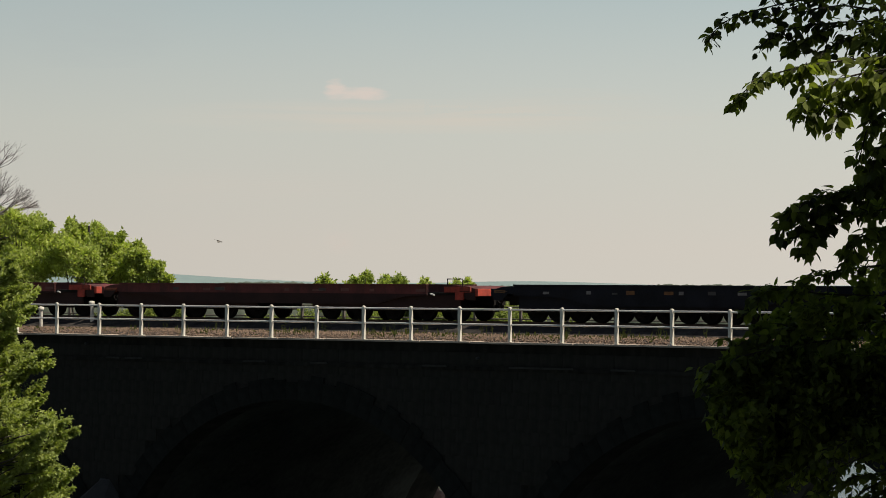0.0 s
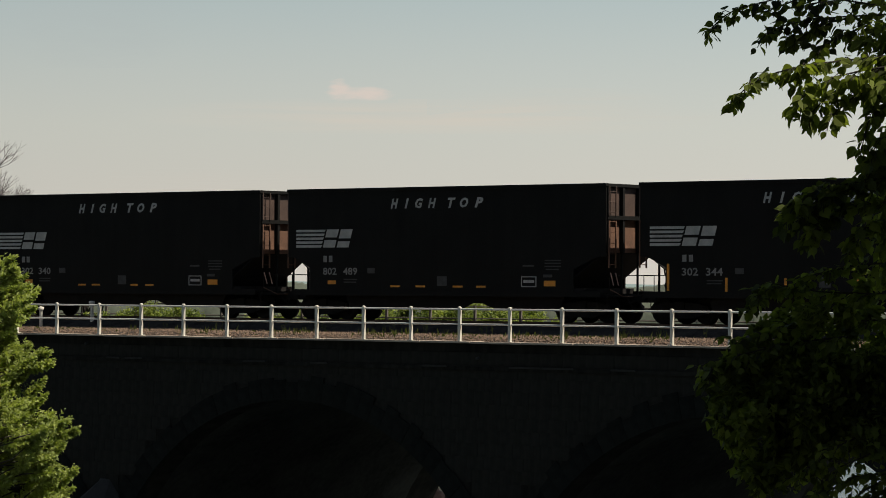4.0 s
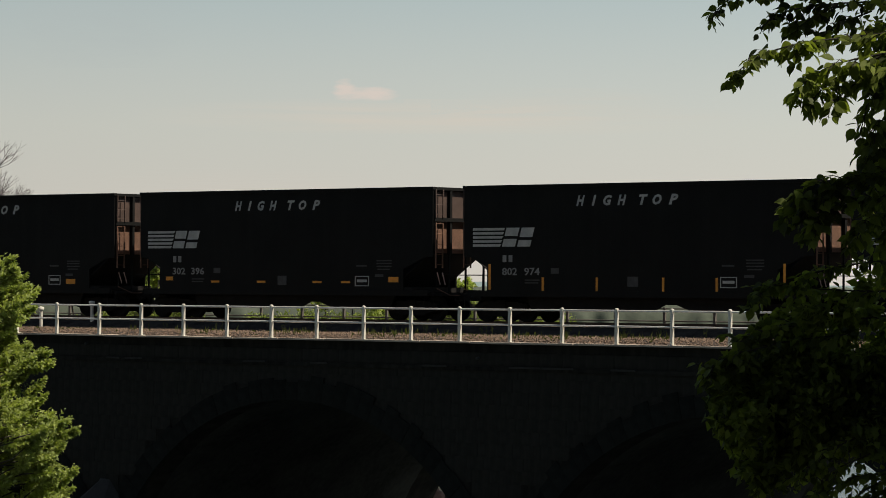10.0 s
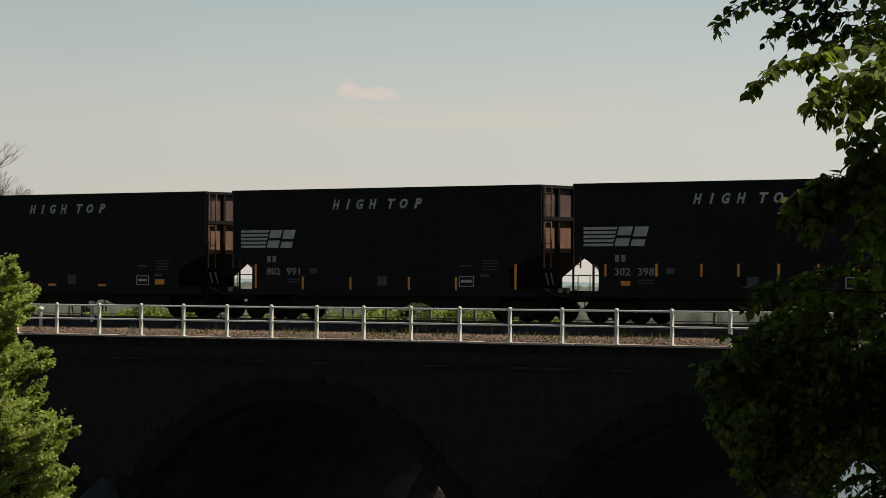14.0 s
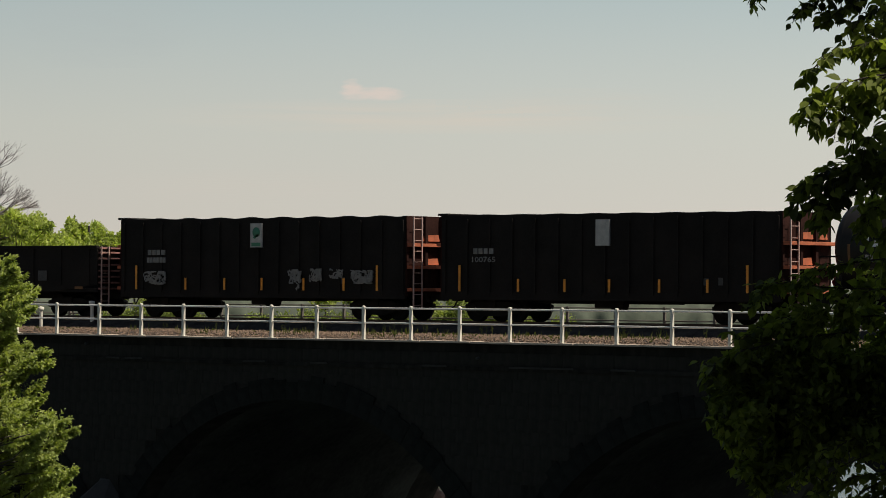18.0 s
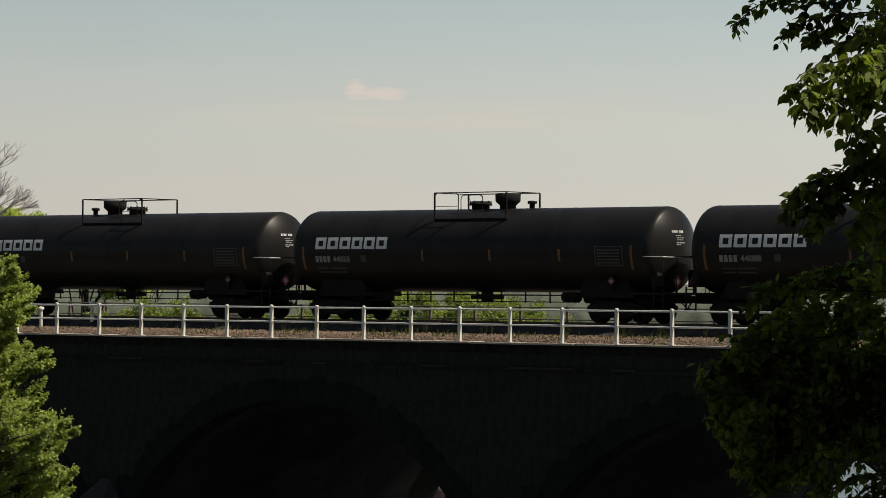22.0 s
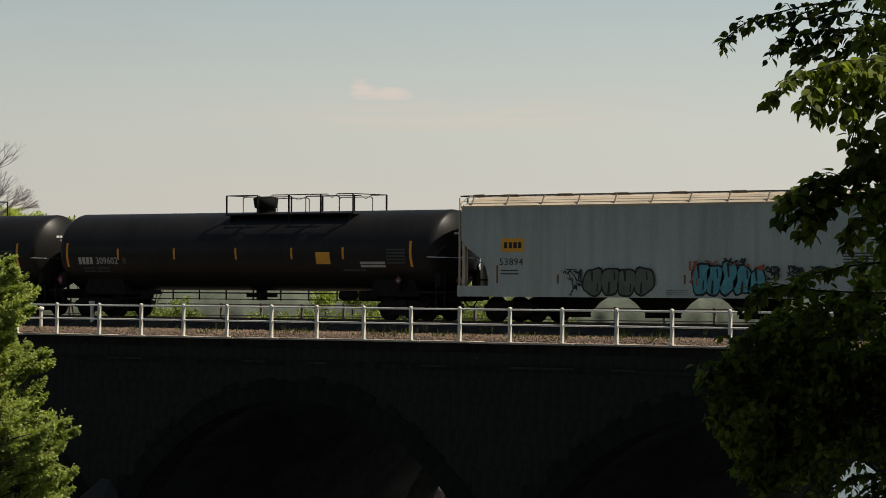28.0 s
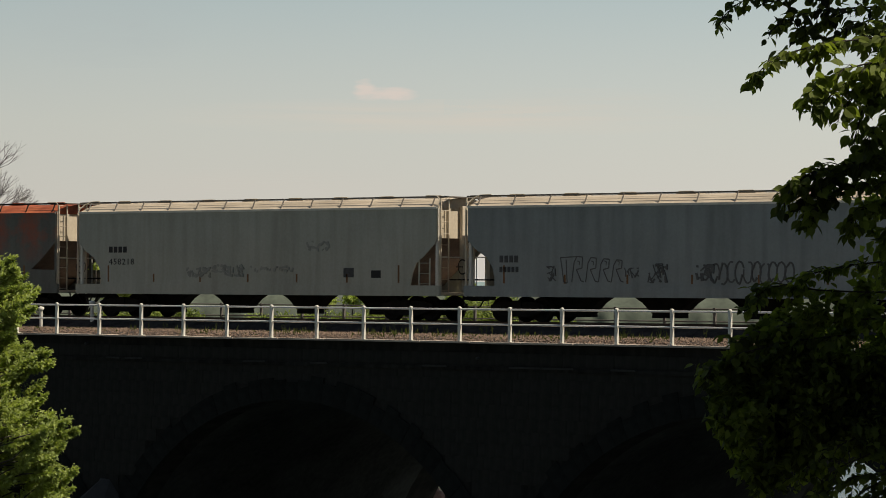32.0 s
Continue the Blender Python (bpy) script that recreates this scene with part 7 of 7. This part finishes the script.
def near_tree():
    """The broad-leaved tree beside the camera; its hanging boughs sway."""
    k = 24.0
    g = place(6.2, k, 0)
    base = Vector((g.x, g.y, ground_height(g)))
    t = thing("near_tree", "dark shaded broad-leaved tree with drooping boughs", "tree", "", base)
    loc = lambda px, py, a=k: spot(px, py, a) - base
    tips = [loc(1620, 20), loc(1600, 120), loc(1600, 330), loc(1600, 640), loc(1620, 760), loc(1640, 560)]
    part("trunk", limbs((0, 0, 0), loc(2050, -900), tips, 0.28, 4), M_BARK, t)

    def bough(stems, wave, seed, gap=0.03, size=0.115, away=k, reach=0.2):
        rng = random.Random(seed)
        paths = []
        for pts, n in stems:
            main = [loc(x, y, away + rng.uniform(-.12, .12)) for x, y in pts]
            paths.append((main, 0.008))
            for m in range(n):
                u = (m + rng.random()) / n * (len(main) - 1)
                i = min(int(u), len(main) - 2)
                a = main[i].lerp(main[i + 1], u - i)
                run = (main[i + 1] - main[i]).normalized()
                d = (run * rng.uniform(.2, .9) + AHEAD * rng.uniform(-1, 1) + Vector((0, 0, rng.uniform(-.5, .35)))).normalized() * reach * rng.uniform(0.45, 1.0)
                paths.append(([a, a + d * 0.55 + Vector((0, 0, .012)), a + d - Vector((0, 0, .015))], 0.003))
        tw, lf = maple_spray(paths, gap, size, seed)
        b = part("bough", tw, M_BARK, t, "slender drooping bough")
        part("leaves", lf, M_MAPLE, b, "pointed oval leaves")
        if wave:
            sway.append((b, wave, away))

    bough([([(1640, -40), (1500, -34), (1400, -22), (1345, -8), (1305, 2), (1280, 16), (1264, 32), (1254, 46)], 15), ([(1470, -32), (1400, -10), (1360, 6), (1335, 10)], 5)], WAVE_TIP, 61, 0.034, 0.092, 25.6, 0.13)
    bough([([(1680, 10), (1568, 16), (1490, 20), (1440, 24), (1400, 32), (1372, 42), (1354, 54)], 20), ([(1480, 22), (1440, 44), (1415, 58), (1400, 66)], 8), ([(1560, 0), (1490, -10), (1440, -4), (1420, 2)], 9), ([(1540, 34), (1480, 58), (1455, 74), (1440, 80)], 9)], WAVE_UP, 62, 0.034, 0.1, 25.4, 0.17)
    bough([([(1640, 68), (1560, 84), (1500, 90), (1450, 96), (1405, 104), (1362, 116), (1330, 132), (1312, 148), (1302, 158)], 24), ([(1460, 98), (1425, 112), (1398, 122)], 7)], WAVE_MID, 63, 0.03, 0.094, 22.6, 0.13)
    bough([([(1600, 105), (1530, 116), (1480, 128), (1445, 146), (1424, 164), (1412, 176)], 14), ([(1560, 115), (1500, 140), (1468, 164), (1448, 182), (1442, 192)], 14), ([(1580, 135), (1520, 160), (1488, 184), (1474, 200)], 11)], WAVE_HANG, 64, 0.034, 0.104, 23.0, 0.16)
    bough([([(1680, 150), (1600, 160), (1550, 182), (1528, 208), (1520, 242)], 14), ([(1660, 195), (1590, 208), (1548, 240), (1532, 268)], 13), ([(1650, 95), (1590, 104), (1552, 130), (1538, 165)], 13), ([(1660, 250), (1600, 264), (1556, 286), (1526, 296)], 13)], WAVE_EDGE, 65, 0.036, 0.106, 24.0, 0.2)
    bough([([(1680, 322), (1568, 328), (1500, 338), (1440, 350), (1408, 368), (1388, 392)], 24), ([(1680, 362), (1568, 370), (1490, 382), (1452, 402), (1440, 424)], 20), ([(1650, 395), (1568, 404), (1522, 420), (1504, 446)], 15), ([(1560, 338), (1480, 350), (1434, 380), (1418, 408)], 15)], WAVE_LOW, 66, 0.028, 0.105, 24.0, 0.22)
    bough([([(1640, 520), (1540, 524), (1450, 520), (1390, 510), (1352, 520), (1335, 534)], 26), ([(1640, 566), (1520, 572), (1430, 582), (1370, 588), (1325, 602), (1300, 616)], 26), ([(1500, 600), (1400, 610), (1310, 632), (1266, 650), (1250, 672)], 24), ([(1560, 470), (1500, 476), (1440, 490), (1410, 508)], 14)], WAVE_FOOT, 67, 0.03, 0.088, 24.3, 0.24)
    bough([([(1640, 780), (1560, 795), (1490, 826), (1450, 866)], 12), ([(1640, 820), (1580, 840), (1520, 876)], 9), ([(1600, 750), (1530, 770), (1460, 800), (1405, 850)], 16), ([(1640, 850), (1590, 858), (1550, 880)], 12), ([(1600, 836), (1530, 842), (1480, 862), (1450, 880)], 14)], None, 71, 0.026, 0.07, 24.0, 0.22)

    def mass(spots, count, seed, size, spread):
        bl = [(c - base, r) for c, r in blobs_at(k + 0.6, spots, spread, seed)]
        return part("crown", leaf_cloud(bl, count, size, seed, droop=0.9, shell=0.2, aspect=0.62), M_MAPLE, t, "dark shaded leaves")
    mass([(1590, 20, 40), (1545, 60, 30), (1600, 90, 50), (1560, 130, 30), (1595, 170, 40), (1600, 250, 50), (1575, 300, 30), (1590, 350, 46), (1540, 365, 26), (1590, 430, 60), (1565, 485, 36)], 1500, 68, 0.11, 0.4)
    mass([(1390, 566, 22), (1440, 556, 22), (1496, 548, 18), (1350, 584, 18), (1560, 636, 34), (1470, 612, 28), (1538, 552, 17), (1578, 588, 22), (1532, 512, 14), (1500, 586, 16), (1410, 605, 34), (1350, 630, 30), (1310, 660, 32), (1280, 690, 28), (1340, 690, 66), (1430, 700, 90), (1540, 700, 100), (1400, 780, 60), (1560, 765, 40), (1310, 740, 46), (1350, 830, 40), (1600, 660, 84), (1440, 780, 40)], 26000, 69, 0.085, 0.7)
    # unseen crown masses up towards the sun, added to shade the boughs
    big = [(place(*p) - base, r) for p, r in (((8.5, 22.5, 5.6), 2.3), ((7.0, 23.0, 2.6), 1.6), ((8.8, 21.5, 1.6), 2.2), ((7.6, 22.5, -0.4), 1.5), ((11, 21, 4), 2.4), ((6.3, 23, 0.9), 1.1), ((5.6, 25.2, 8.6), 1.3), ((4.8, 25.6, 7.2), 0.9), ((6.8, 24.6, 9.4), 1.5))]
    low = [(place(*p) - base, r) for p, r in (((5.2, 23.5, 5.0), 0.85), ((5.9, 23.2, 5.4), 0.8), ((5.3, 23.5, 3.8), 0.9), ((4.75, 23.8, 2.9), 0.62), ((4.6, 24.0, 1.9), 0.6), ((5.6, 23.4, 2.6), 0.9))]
    part("crown", leaf_cloud(low, 24000, 0.14, 72, droop=0.6, shell=0.15, aspect=0.62), M_MAPLE, t, "unseen crown leaves added to shade the boughs")
    # more unseen canopy above and beside the view, added to cut skylight
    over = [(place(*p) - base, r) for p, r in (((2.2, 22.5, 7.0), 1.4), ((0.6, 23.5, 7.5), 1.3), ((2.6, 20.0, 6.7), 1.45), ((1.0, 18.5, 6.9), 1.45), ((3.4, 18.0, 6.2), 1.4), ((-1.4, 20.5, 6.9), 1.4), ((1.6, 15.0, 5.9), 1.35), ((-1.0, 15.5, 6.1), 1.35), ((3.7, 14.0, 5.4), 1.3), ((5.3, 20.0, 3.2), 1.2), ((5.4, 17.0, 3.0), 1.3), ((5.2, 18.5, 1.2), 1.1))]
    part("crown", leaf_cloud(over, 60000, 0.16, 73, droop=0.6, shell=0.15, aspect=0.62), M_MAPLE, t, "unseen crown leaves added to shade the boughs")
    part("crown", leaf_cloud(big, 50000, 0.14, 70, droop=0.6, shell=0.15, aspect=0.6), M_MAPLE, t, "unseen crown leaves added to shade the boughs")


# ---- small things ----
def rock_mesh(seed, r):
    rng = random.Random(seed)
    bm = bmesh.new()
    bmesh.ops.create_icosphere(bm, subdivisions=2, radius=r)
    for v in bm.verts:
        v.co *= 1 + 0.28 * noise.noise(v.co * 1.7 / r + Vector((seed, 0, 0)))
        v.co.z *= 0.7
    me = bpy.data.meshes.new("boulder")
    bm.to_mesh(me)
    bm.free()
    me.materials.append(M_ROCK)
    return me


def build_rocks():
    """Sunlit boulders on the bank beyond the arch."""
    rng = random.Random(12)
    kinds = [rock_mesh(i, 0.8) for i in range(3)]
    for i in range(16):
        c = place(rng.uniform(-3.0, 3.2), rng.uniform(134, 146), 0)
        ob = new("boulder", kinds[i % 3])
        ob.location = (c.x, c.y, ground_height(c) + rng.uniform(0.1, 0.8))
        ob.rotation_euler = (rng.uniform(0, 6), rng.uniform(0, 6), rng.uniform(0, 6))
        k = rng.uniform(0.7, 1.7)
        ob.scale = (k, k, k * 0.9)
        tagged(ob, "sunlit reddish boulder on the far river bank", "boulder", "boulders on the bank")


def build_rock_pile():
    """A heap of the same boulders just beyond the arch's foot."""
    rng = random.Random(44)
    kinds = [rock_mesh(i + 5, 0.8) for i in range(3)]
    for i in range(14):
        layer = 0 if i < 9 else 1
        c = place(rng.uniform(-1.6, 1.6) * (1 - 0.45 * layer), rng.uniform(137.0, 139.5), 0)
        ob = new("boulder", kinds[i % 3])
        ob.location = (c.x, c.y, ground_height(c) + 0.45 + 0.85 * layer)
        ob.rotation_euler = (rng.uniform(0, 6), rng.uniform(0, 6), rng.uniform(0, 6))
        k = rng.uniform(0.8, 1.2)
        ob.scale = (k, k, k * 0.95)
        tagged(ob, "sunlit reddish boulder heaped on the far river bank", "boulder", "boulders on the bank")


def build_weeds():
    """Thin weeds and loose stones on the ballast edge."""
    rng = random.Random(14)
    s = Shape()
    for c in (-8.5, -6.9, -3.0, -2.4, 0.9, 2.0, 2.2, 4.0, 7.3, 7.8, 9.6, 11.8, 13.2, -11.2):
        for _ in range(rng.randint(12, 26)):
            x, y = c + rng.gauss(0, 0.25), rng.uniform(0.9, 2.2)
            z = float(np.interp(y, [0.62, 0.95, 1.35, 3.35], [-0.02, 0.07, 0.14, 0.18]))
            h, lean = rng.uniform(0.08, 0.3), Vector((rng.uniform(-.4, .4), rng.uniform(-.4, .4), 1))
            a = Vector((x, y, z))
            b = a + lean * h
            w = Vector((rng.uniform(.012, .03), rng.uniform(-.01, .01), 0))
            s.add([a - w * .5, a + w * .5, a + lean * h * .6 + w, b, a + lean * h * .6 - w], [(0, 1, 2, 3, 4)])
    for _ in range(850):
        x, y = rng.uniform(-18, 22), rng.uniform(0.9, 3.2)
        if noise.noise(Vector((x * 0.5, y * 0.6, 4))) < 0.02:
            continue
        a = Vector((x, y, float(np.interp(y, [0.62, 0.95, 1.35, 3.35], [-0.02, 0.07, 0.14, 0.18]))))
        for _ in range(3):
            up = Vector((rng.uniform(-.6, .6), rng.uniform(-.6, .6), 1)) * rng.uniform(0.04, 0.1)
            w = Vector((rng.uniform(.015, .035), 0, 0))
            s.add([a - w * .5, a + w * .5, a + up * .6 + w, a + up, a + up * .6 - w], [(0, 1, 2, 3, 4)])
    for x in (-11.5, -10.6, -7.9, -4.6, -3.0, -2.8, 0.6, 2.3, 5.0, 5.3, 8.6, 10.9, 12.4, 14.4):
        for _ in range(rng.randint(2, 4)):
            a = Vector((x + rng.uniform(-.2, .2), rng.uniform(2.6, 3.2), 0.16))
            up = Vector((rng.uniform(-.15, .15), 0, rng.uniform(0.25, 0.48)))
            w = Vector((0.012, 0, 0))
            s.add([a - w, a + w, a + up + w * .4, a + up - w * .4], [(0, 1, 2, 3)])
            for k in (0.5, 0.7, 0.9):
                q = a + up * k
                e = Vector((rng.choice((-1, 1)) * rng.uniform(.04, .09), rng.uniform(-.03, .03), rng.uniform(.0, .05)))
                s.add([q, q + e * .5 + Vector((0, 0, .02)), q + e, q + e * .5 - Vector((0, 0, .02))], [(0, 1, 2, 3)])
    me = bpy.data.meshes.new("weeds")
    me.from_pydata(s.v, [], s.f)
    tagged(part("weeds", me, M_WEED), "thin green weeds growing in the ballast", "weeds", kind="stuff")
    r = np.random.default_rng(15)
    n = 13000
    x, y = r.uniform(-22, 26, n), r.uniform(0.62, 3.3, n)
    prof = np.interp(y, [0.62, 0.95, 1.35, 3.35], [-0.02, 0.07, 0.14, 0.18])
    size = r.uniform(0.025, 0.06, n)
    octa = np.array([(1, 0, 0), (-1, 0, 0), (0, 1, 0), (0, -1, 0), (0, 0, 1), (0, 0, -1)], float)
    v = octa[None] * size[:, None, None] * r.uniform(0.6, 1.3, (n, 6, 1)) + np.stack([x, y, prof + 0.012], 1)[:, None]
    f = np.array([(0, 2, 4), (2, 1, 4), (1, 3, 4), (3, 0, 4), (2, 0, 5), (1, 2, 5), (3, 1, 5), (0, 3, 5)])
    faces = (np.arange(n)[:, None, None] * 6 + f[None]).reshape(-1, 3)
    me = bpy.data.meshes.new("stones")
    me.from_pydata(v.reshape(-1, 3).tolist(), [], faces.tolist())
    tagged(part("loose_stones", me, M_STONES), "loose crushed stones on the ballast slope", "stones", kind="stuff")


def build_markers():
    for px, py in ((163, 533), (73, 543)):
        p = spot(px, py, 122)
        t = thing("marker_post", "short white lineside marker post with rounded cap", "marker post", "lineside marker posts", (p.x, p.y, 0.1))
        part("post", Shape().tube((0, 0, 0), (0, 0, p.z - 0.16), 0.07, 10), M_FENCE, t)
        part("cap", Shape().lathe([(p.z - 0.22, 0.12), (p.z - 0.12, 0.13), (p.z - 0.1, 0.06), (p.z - 0.09, 0)], 12, "z"), M_FENCE, t)


clouds = []


def cloud_mat(name, color, seed, strength, crisp=False):
    m = bpy.data.materials.new(name)
    m.use_nodes = True
    n, l = m.node_tree.nodes, m.node_tree.links
    n.remove(n["Principled BSDF"])
    tc, no, mp = n.new("ShaderNodeTexCoord"), n.new("ShaderNodeTexNoise"), n.new("ShaderNodeMapping")
    mp.inputs["Location"].default_value = (seed, 0, 0)
    mp.inputs["Scale"].default_value = (3, 3, 6)
    l.new(tc.outputs["Generated"], mp.inputs[0])
    l.new(mp.outputs[0], no.inputs["Vector"])
    no.inputs["Scale"].default_value, no.inputs["Detail"].default_value = 1.0, 5
    sub, ln, mr = n.new("ShaderNodeVectorMath"), n.new("ShaderNodeVectorMath"), n.new("ShaderNodeMapRange")
    sub.operation, ln.operation = "SUBTRACT", "LENGTH"
    sub.inputs[1].default_value = (0.5, 0.5, 0.5)
    l.new(tc.outputs["Generated"], sub.inputs[0])
    l.new(sub.outputs[0], ln.inputs[0])
    mr.inputs["From Min"].default_value, mr.inputs["From Max"].default_value = 0.62, 0.2
    l.new(ln.outputs["Value"], mr.inputs["Value"])
    mul, nr = n.new("ShaderNodeMath"), n.new("ShaderNodeMapRange")
    nr.inputs["From Min"].default_value, nr.inputs["From Max"].default_value = 0.2, 0.75
    l.new(no.outputs[0], nr.inputs["Value"])
    mul.operation = "MULTIPLY"
    l.new(mr.outputs[0], mul.inputs[0])
    l.new(nr.outputs[0], mul.inputs[1])
    mul2 = n.new("ShaderNodeMath")
    mul2.operation = "MULTIPLY"
    mul2.inputs[1].default_value = strength
    if crisp:
        # the one distinct cloud: a long flat body with a taller lump on one side, ragged at the edge
        sp = n.new("ShaderNodeSeparateXYZ")
        l.new(tc.outputs["Generated"], sp.inputs[0])
        lobes = []
        for cx, cz, wx, wz in ((0.56, 0.34, 0.44, 0.34), (0.3, 0.5, 0.17, 0.48)):
            terms = []
            for axis, c, w in ((0, cx, wx), (2, cz, wz)):
                q, sq = n.new("ShaderNodeMath"), n.new("ShaderNodeMath")
                q.operation, sq.operation = "MULTIPLY_ADD", "MULTIPLY"
                q.inputs[1].default_value, q.inputs[2].default_value = 1 / w, -c / w
                l.new(sp.outputs[axis], q.inputs[0])
                l.new(q.outputs[0], sq.inputs[0])
                l.new(q.outputs[0], sq.inputs[1])
                terms.append(sq)
            add = n.new("ShaderNodeMath")
            l.new(terms[0].outputs[0], add.inputs[0])
            l.new(terms[1].outputs[0], add.inputs[1])
            lobes.append(add)
        near = n.new("ShaderNodeMath")
        near.operation = "SMOOTH_MIN"
        near.inputs[2].default_value = 0.4
        l.new(lobes[0].outputs[0], near.inputs[0])
        l.new(lobes[1].outputs[0], near.inputs[1])
        ed, cl = n.new("ShaderNodeMath"), n.new("ShaderNodeMapRange")
        ed.operation = "MULTIPLY_ADD"
        ed.inputs[1].default_value = -1.5
        l.new(no.outputs[0], ed.inputs[0])
        l.new(near.outputs[0], ed.inputs[2])
        cl.interpolation_type = "SMOOTHSTEP"
        cl.inputs["From Min"].default_value, cl.inputs["From Max"].default_value = 0.2, -0.85
        l.new(ed.outputs[0], cl.inputs["Value"])
        l.new(cl.outputs[0], mul2.inputs[0])
    else:
        l.new(mul.outputs[0], mul2.inputs[0])
    em, tr, mx = n.new("ShaderNodeEmission"), n.new("ShaderNodeBsdfTransparent"), n.new("ShaderNodeMixShader")
    em.inputs[0].default_value = (*color, 1)
    l.new(mul2.outputs[0], mx.inputs[0])
    l.new(tr.outputs[0], mx.inputs[1])
    l.new(em.outputs[0], mx.inputs[2])
    l.new(mx.outputs[0], n["Material Output"].inputs[0])
    return m


def build_clouds():
    """Faint drifting evening clouds, far behind everything."""
    far = 4600.0
    for i, (px, py, w, h, col, st, drift) in enumerate(((622, 159, 150, 46, (0.67, 0.59, 0.525), 0.95, 52), (760, 206, 1250, 62, (0.66, 0.58, 0.49), 0.6, 35), (600, 430, 70, 40, (0.66, 0.56, 0.49), 0.35, 40), (1000, 180, 500, 50, (0.62, 0.57, 0.49), 0.3, 35), (160, 40, 420, 160, (0.44, 0.48, 0.47), 0.5, 30), (420, 330, 700, 60, (0.62, 0.56, 0.49), 0.25, 30))):
        hw, hh = w / 2 / 5370 * far, h / 2 / 5370 * far
        me = bpy.data.meshes.new("cloud")
        v = [RIGHT * a * hw + Vector((0, 0, b * hh)) + AHEAD * c for c in (0, 1.0) for b in (-1, 1) for a in (-1, 1)]
        me.from_pydata([tuple(p) for p in v[:4]], [], [(0, 1, 3, 2)])
        ob = part("cloud", me, cloud_mat("cloud_haze", col, i * 3.7 + 1.3, st, i == 0))
        tagged(ob, "faint warm evening cloud drifting in the haze", "cloud", "evening clouds", "structure")
        home = spot(px, py, far)
        ob.location = home
        clouds.append((ob, home, drift / 5370 * far))


FLIGHT = [(0.0, 387, 427, 20), (0.2, 470, 413, 10), (0.4, 548, 421, -10), (0.6, 598, 456, -30), (0.8, 621, 486, -40), (1.1, 650, 540, -50), (2.0, 700, 700, -30), (8.0, 850, 860, 0), (32.0, 900, 930, 0)]
wings = []


def spot_pose(px, py, ahead, turn):
    p = spot(px, py, ahead)
    return Matrix.Translation(p) @ pose(0, 0, 0, 0, turn, 38)


def build_bird():
    b = thing("bird", "small grey bird in flight above the bridge", "bird", "", spot(387, 427, 132))
    part("body", Shape().lathe([(-0.11, 0.0), (-0.09, 0.022), (-0.03, 0.04), (0.04, 0.038), (0.09, 0.02), (0.12, 0.0)], 10, "x"), M_BIRD, b)
    part("tail", Shape().prism([(-0.09, -0.006), (-0.2, -0.004), (-0.2, 0.004), (-0.09, 0.006)], -0.03, 0.03), M_BIRD, b)
    part("head", Shape().lathe([(0.09, 0.0), (0.1, 0.02), (0.125, 0.026), (0.15, 0.012), (0.175, 0.0)], 8, "x", (0, 0, 0.012)), M_BIRD, b)
    for side in (-1, 1):
        s = Shape()
        s.add([(0.06, 0.02 * side, 0.01), (0.05, 0.13 * side, 0.018), (-0.03, 0.25 * side, 0.01), (-0.05, 0.13 * side, 0.006), (-0.06, 0.02 * side, 0.004), (0.0, 0.1 * side, -0.004)], [(0, 1, 3, 4), (1, 2, 3), (0, 5, 1), (1, 5, 2), (2, 5, 3), (3, 5, 4), (4, 5, 0)])
        w = part("wing", s, M_BIRD, b)
        wings.append((w, side))
    return b


build_ground()
build_hills()
build_bridge()
for _k in (-1, 0, 1):
    build_ring(_k)
for _k in (0, 1):
    build_cutwater(_k)
build_fence()
build_rocks()
build_rock_pile()
build_weeds()
build_clouds()
build_markers()
build_train()
build_trees()
build_ashlar(bpy.data.objects["wall_south"])
bird = build_bird()
motions()
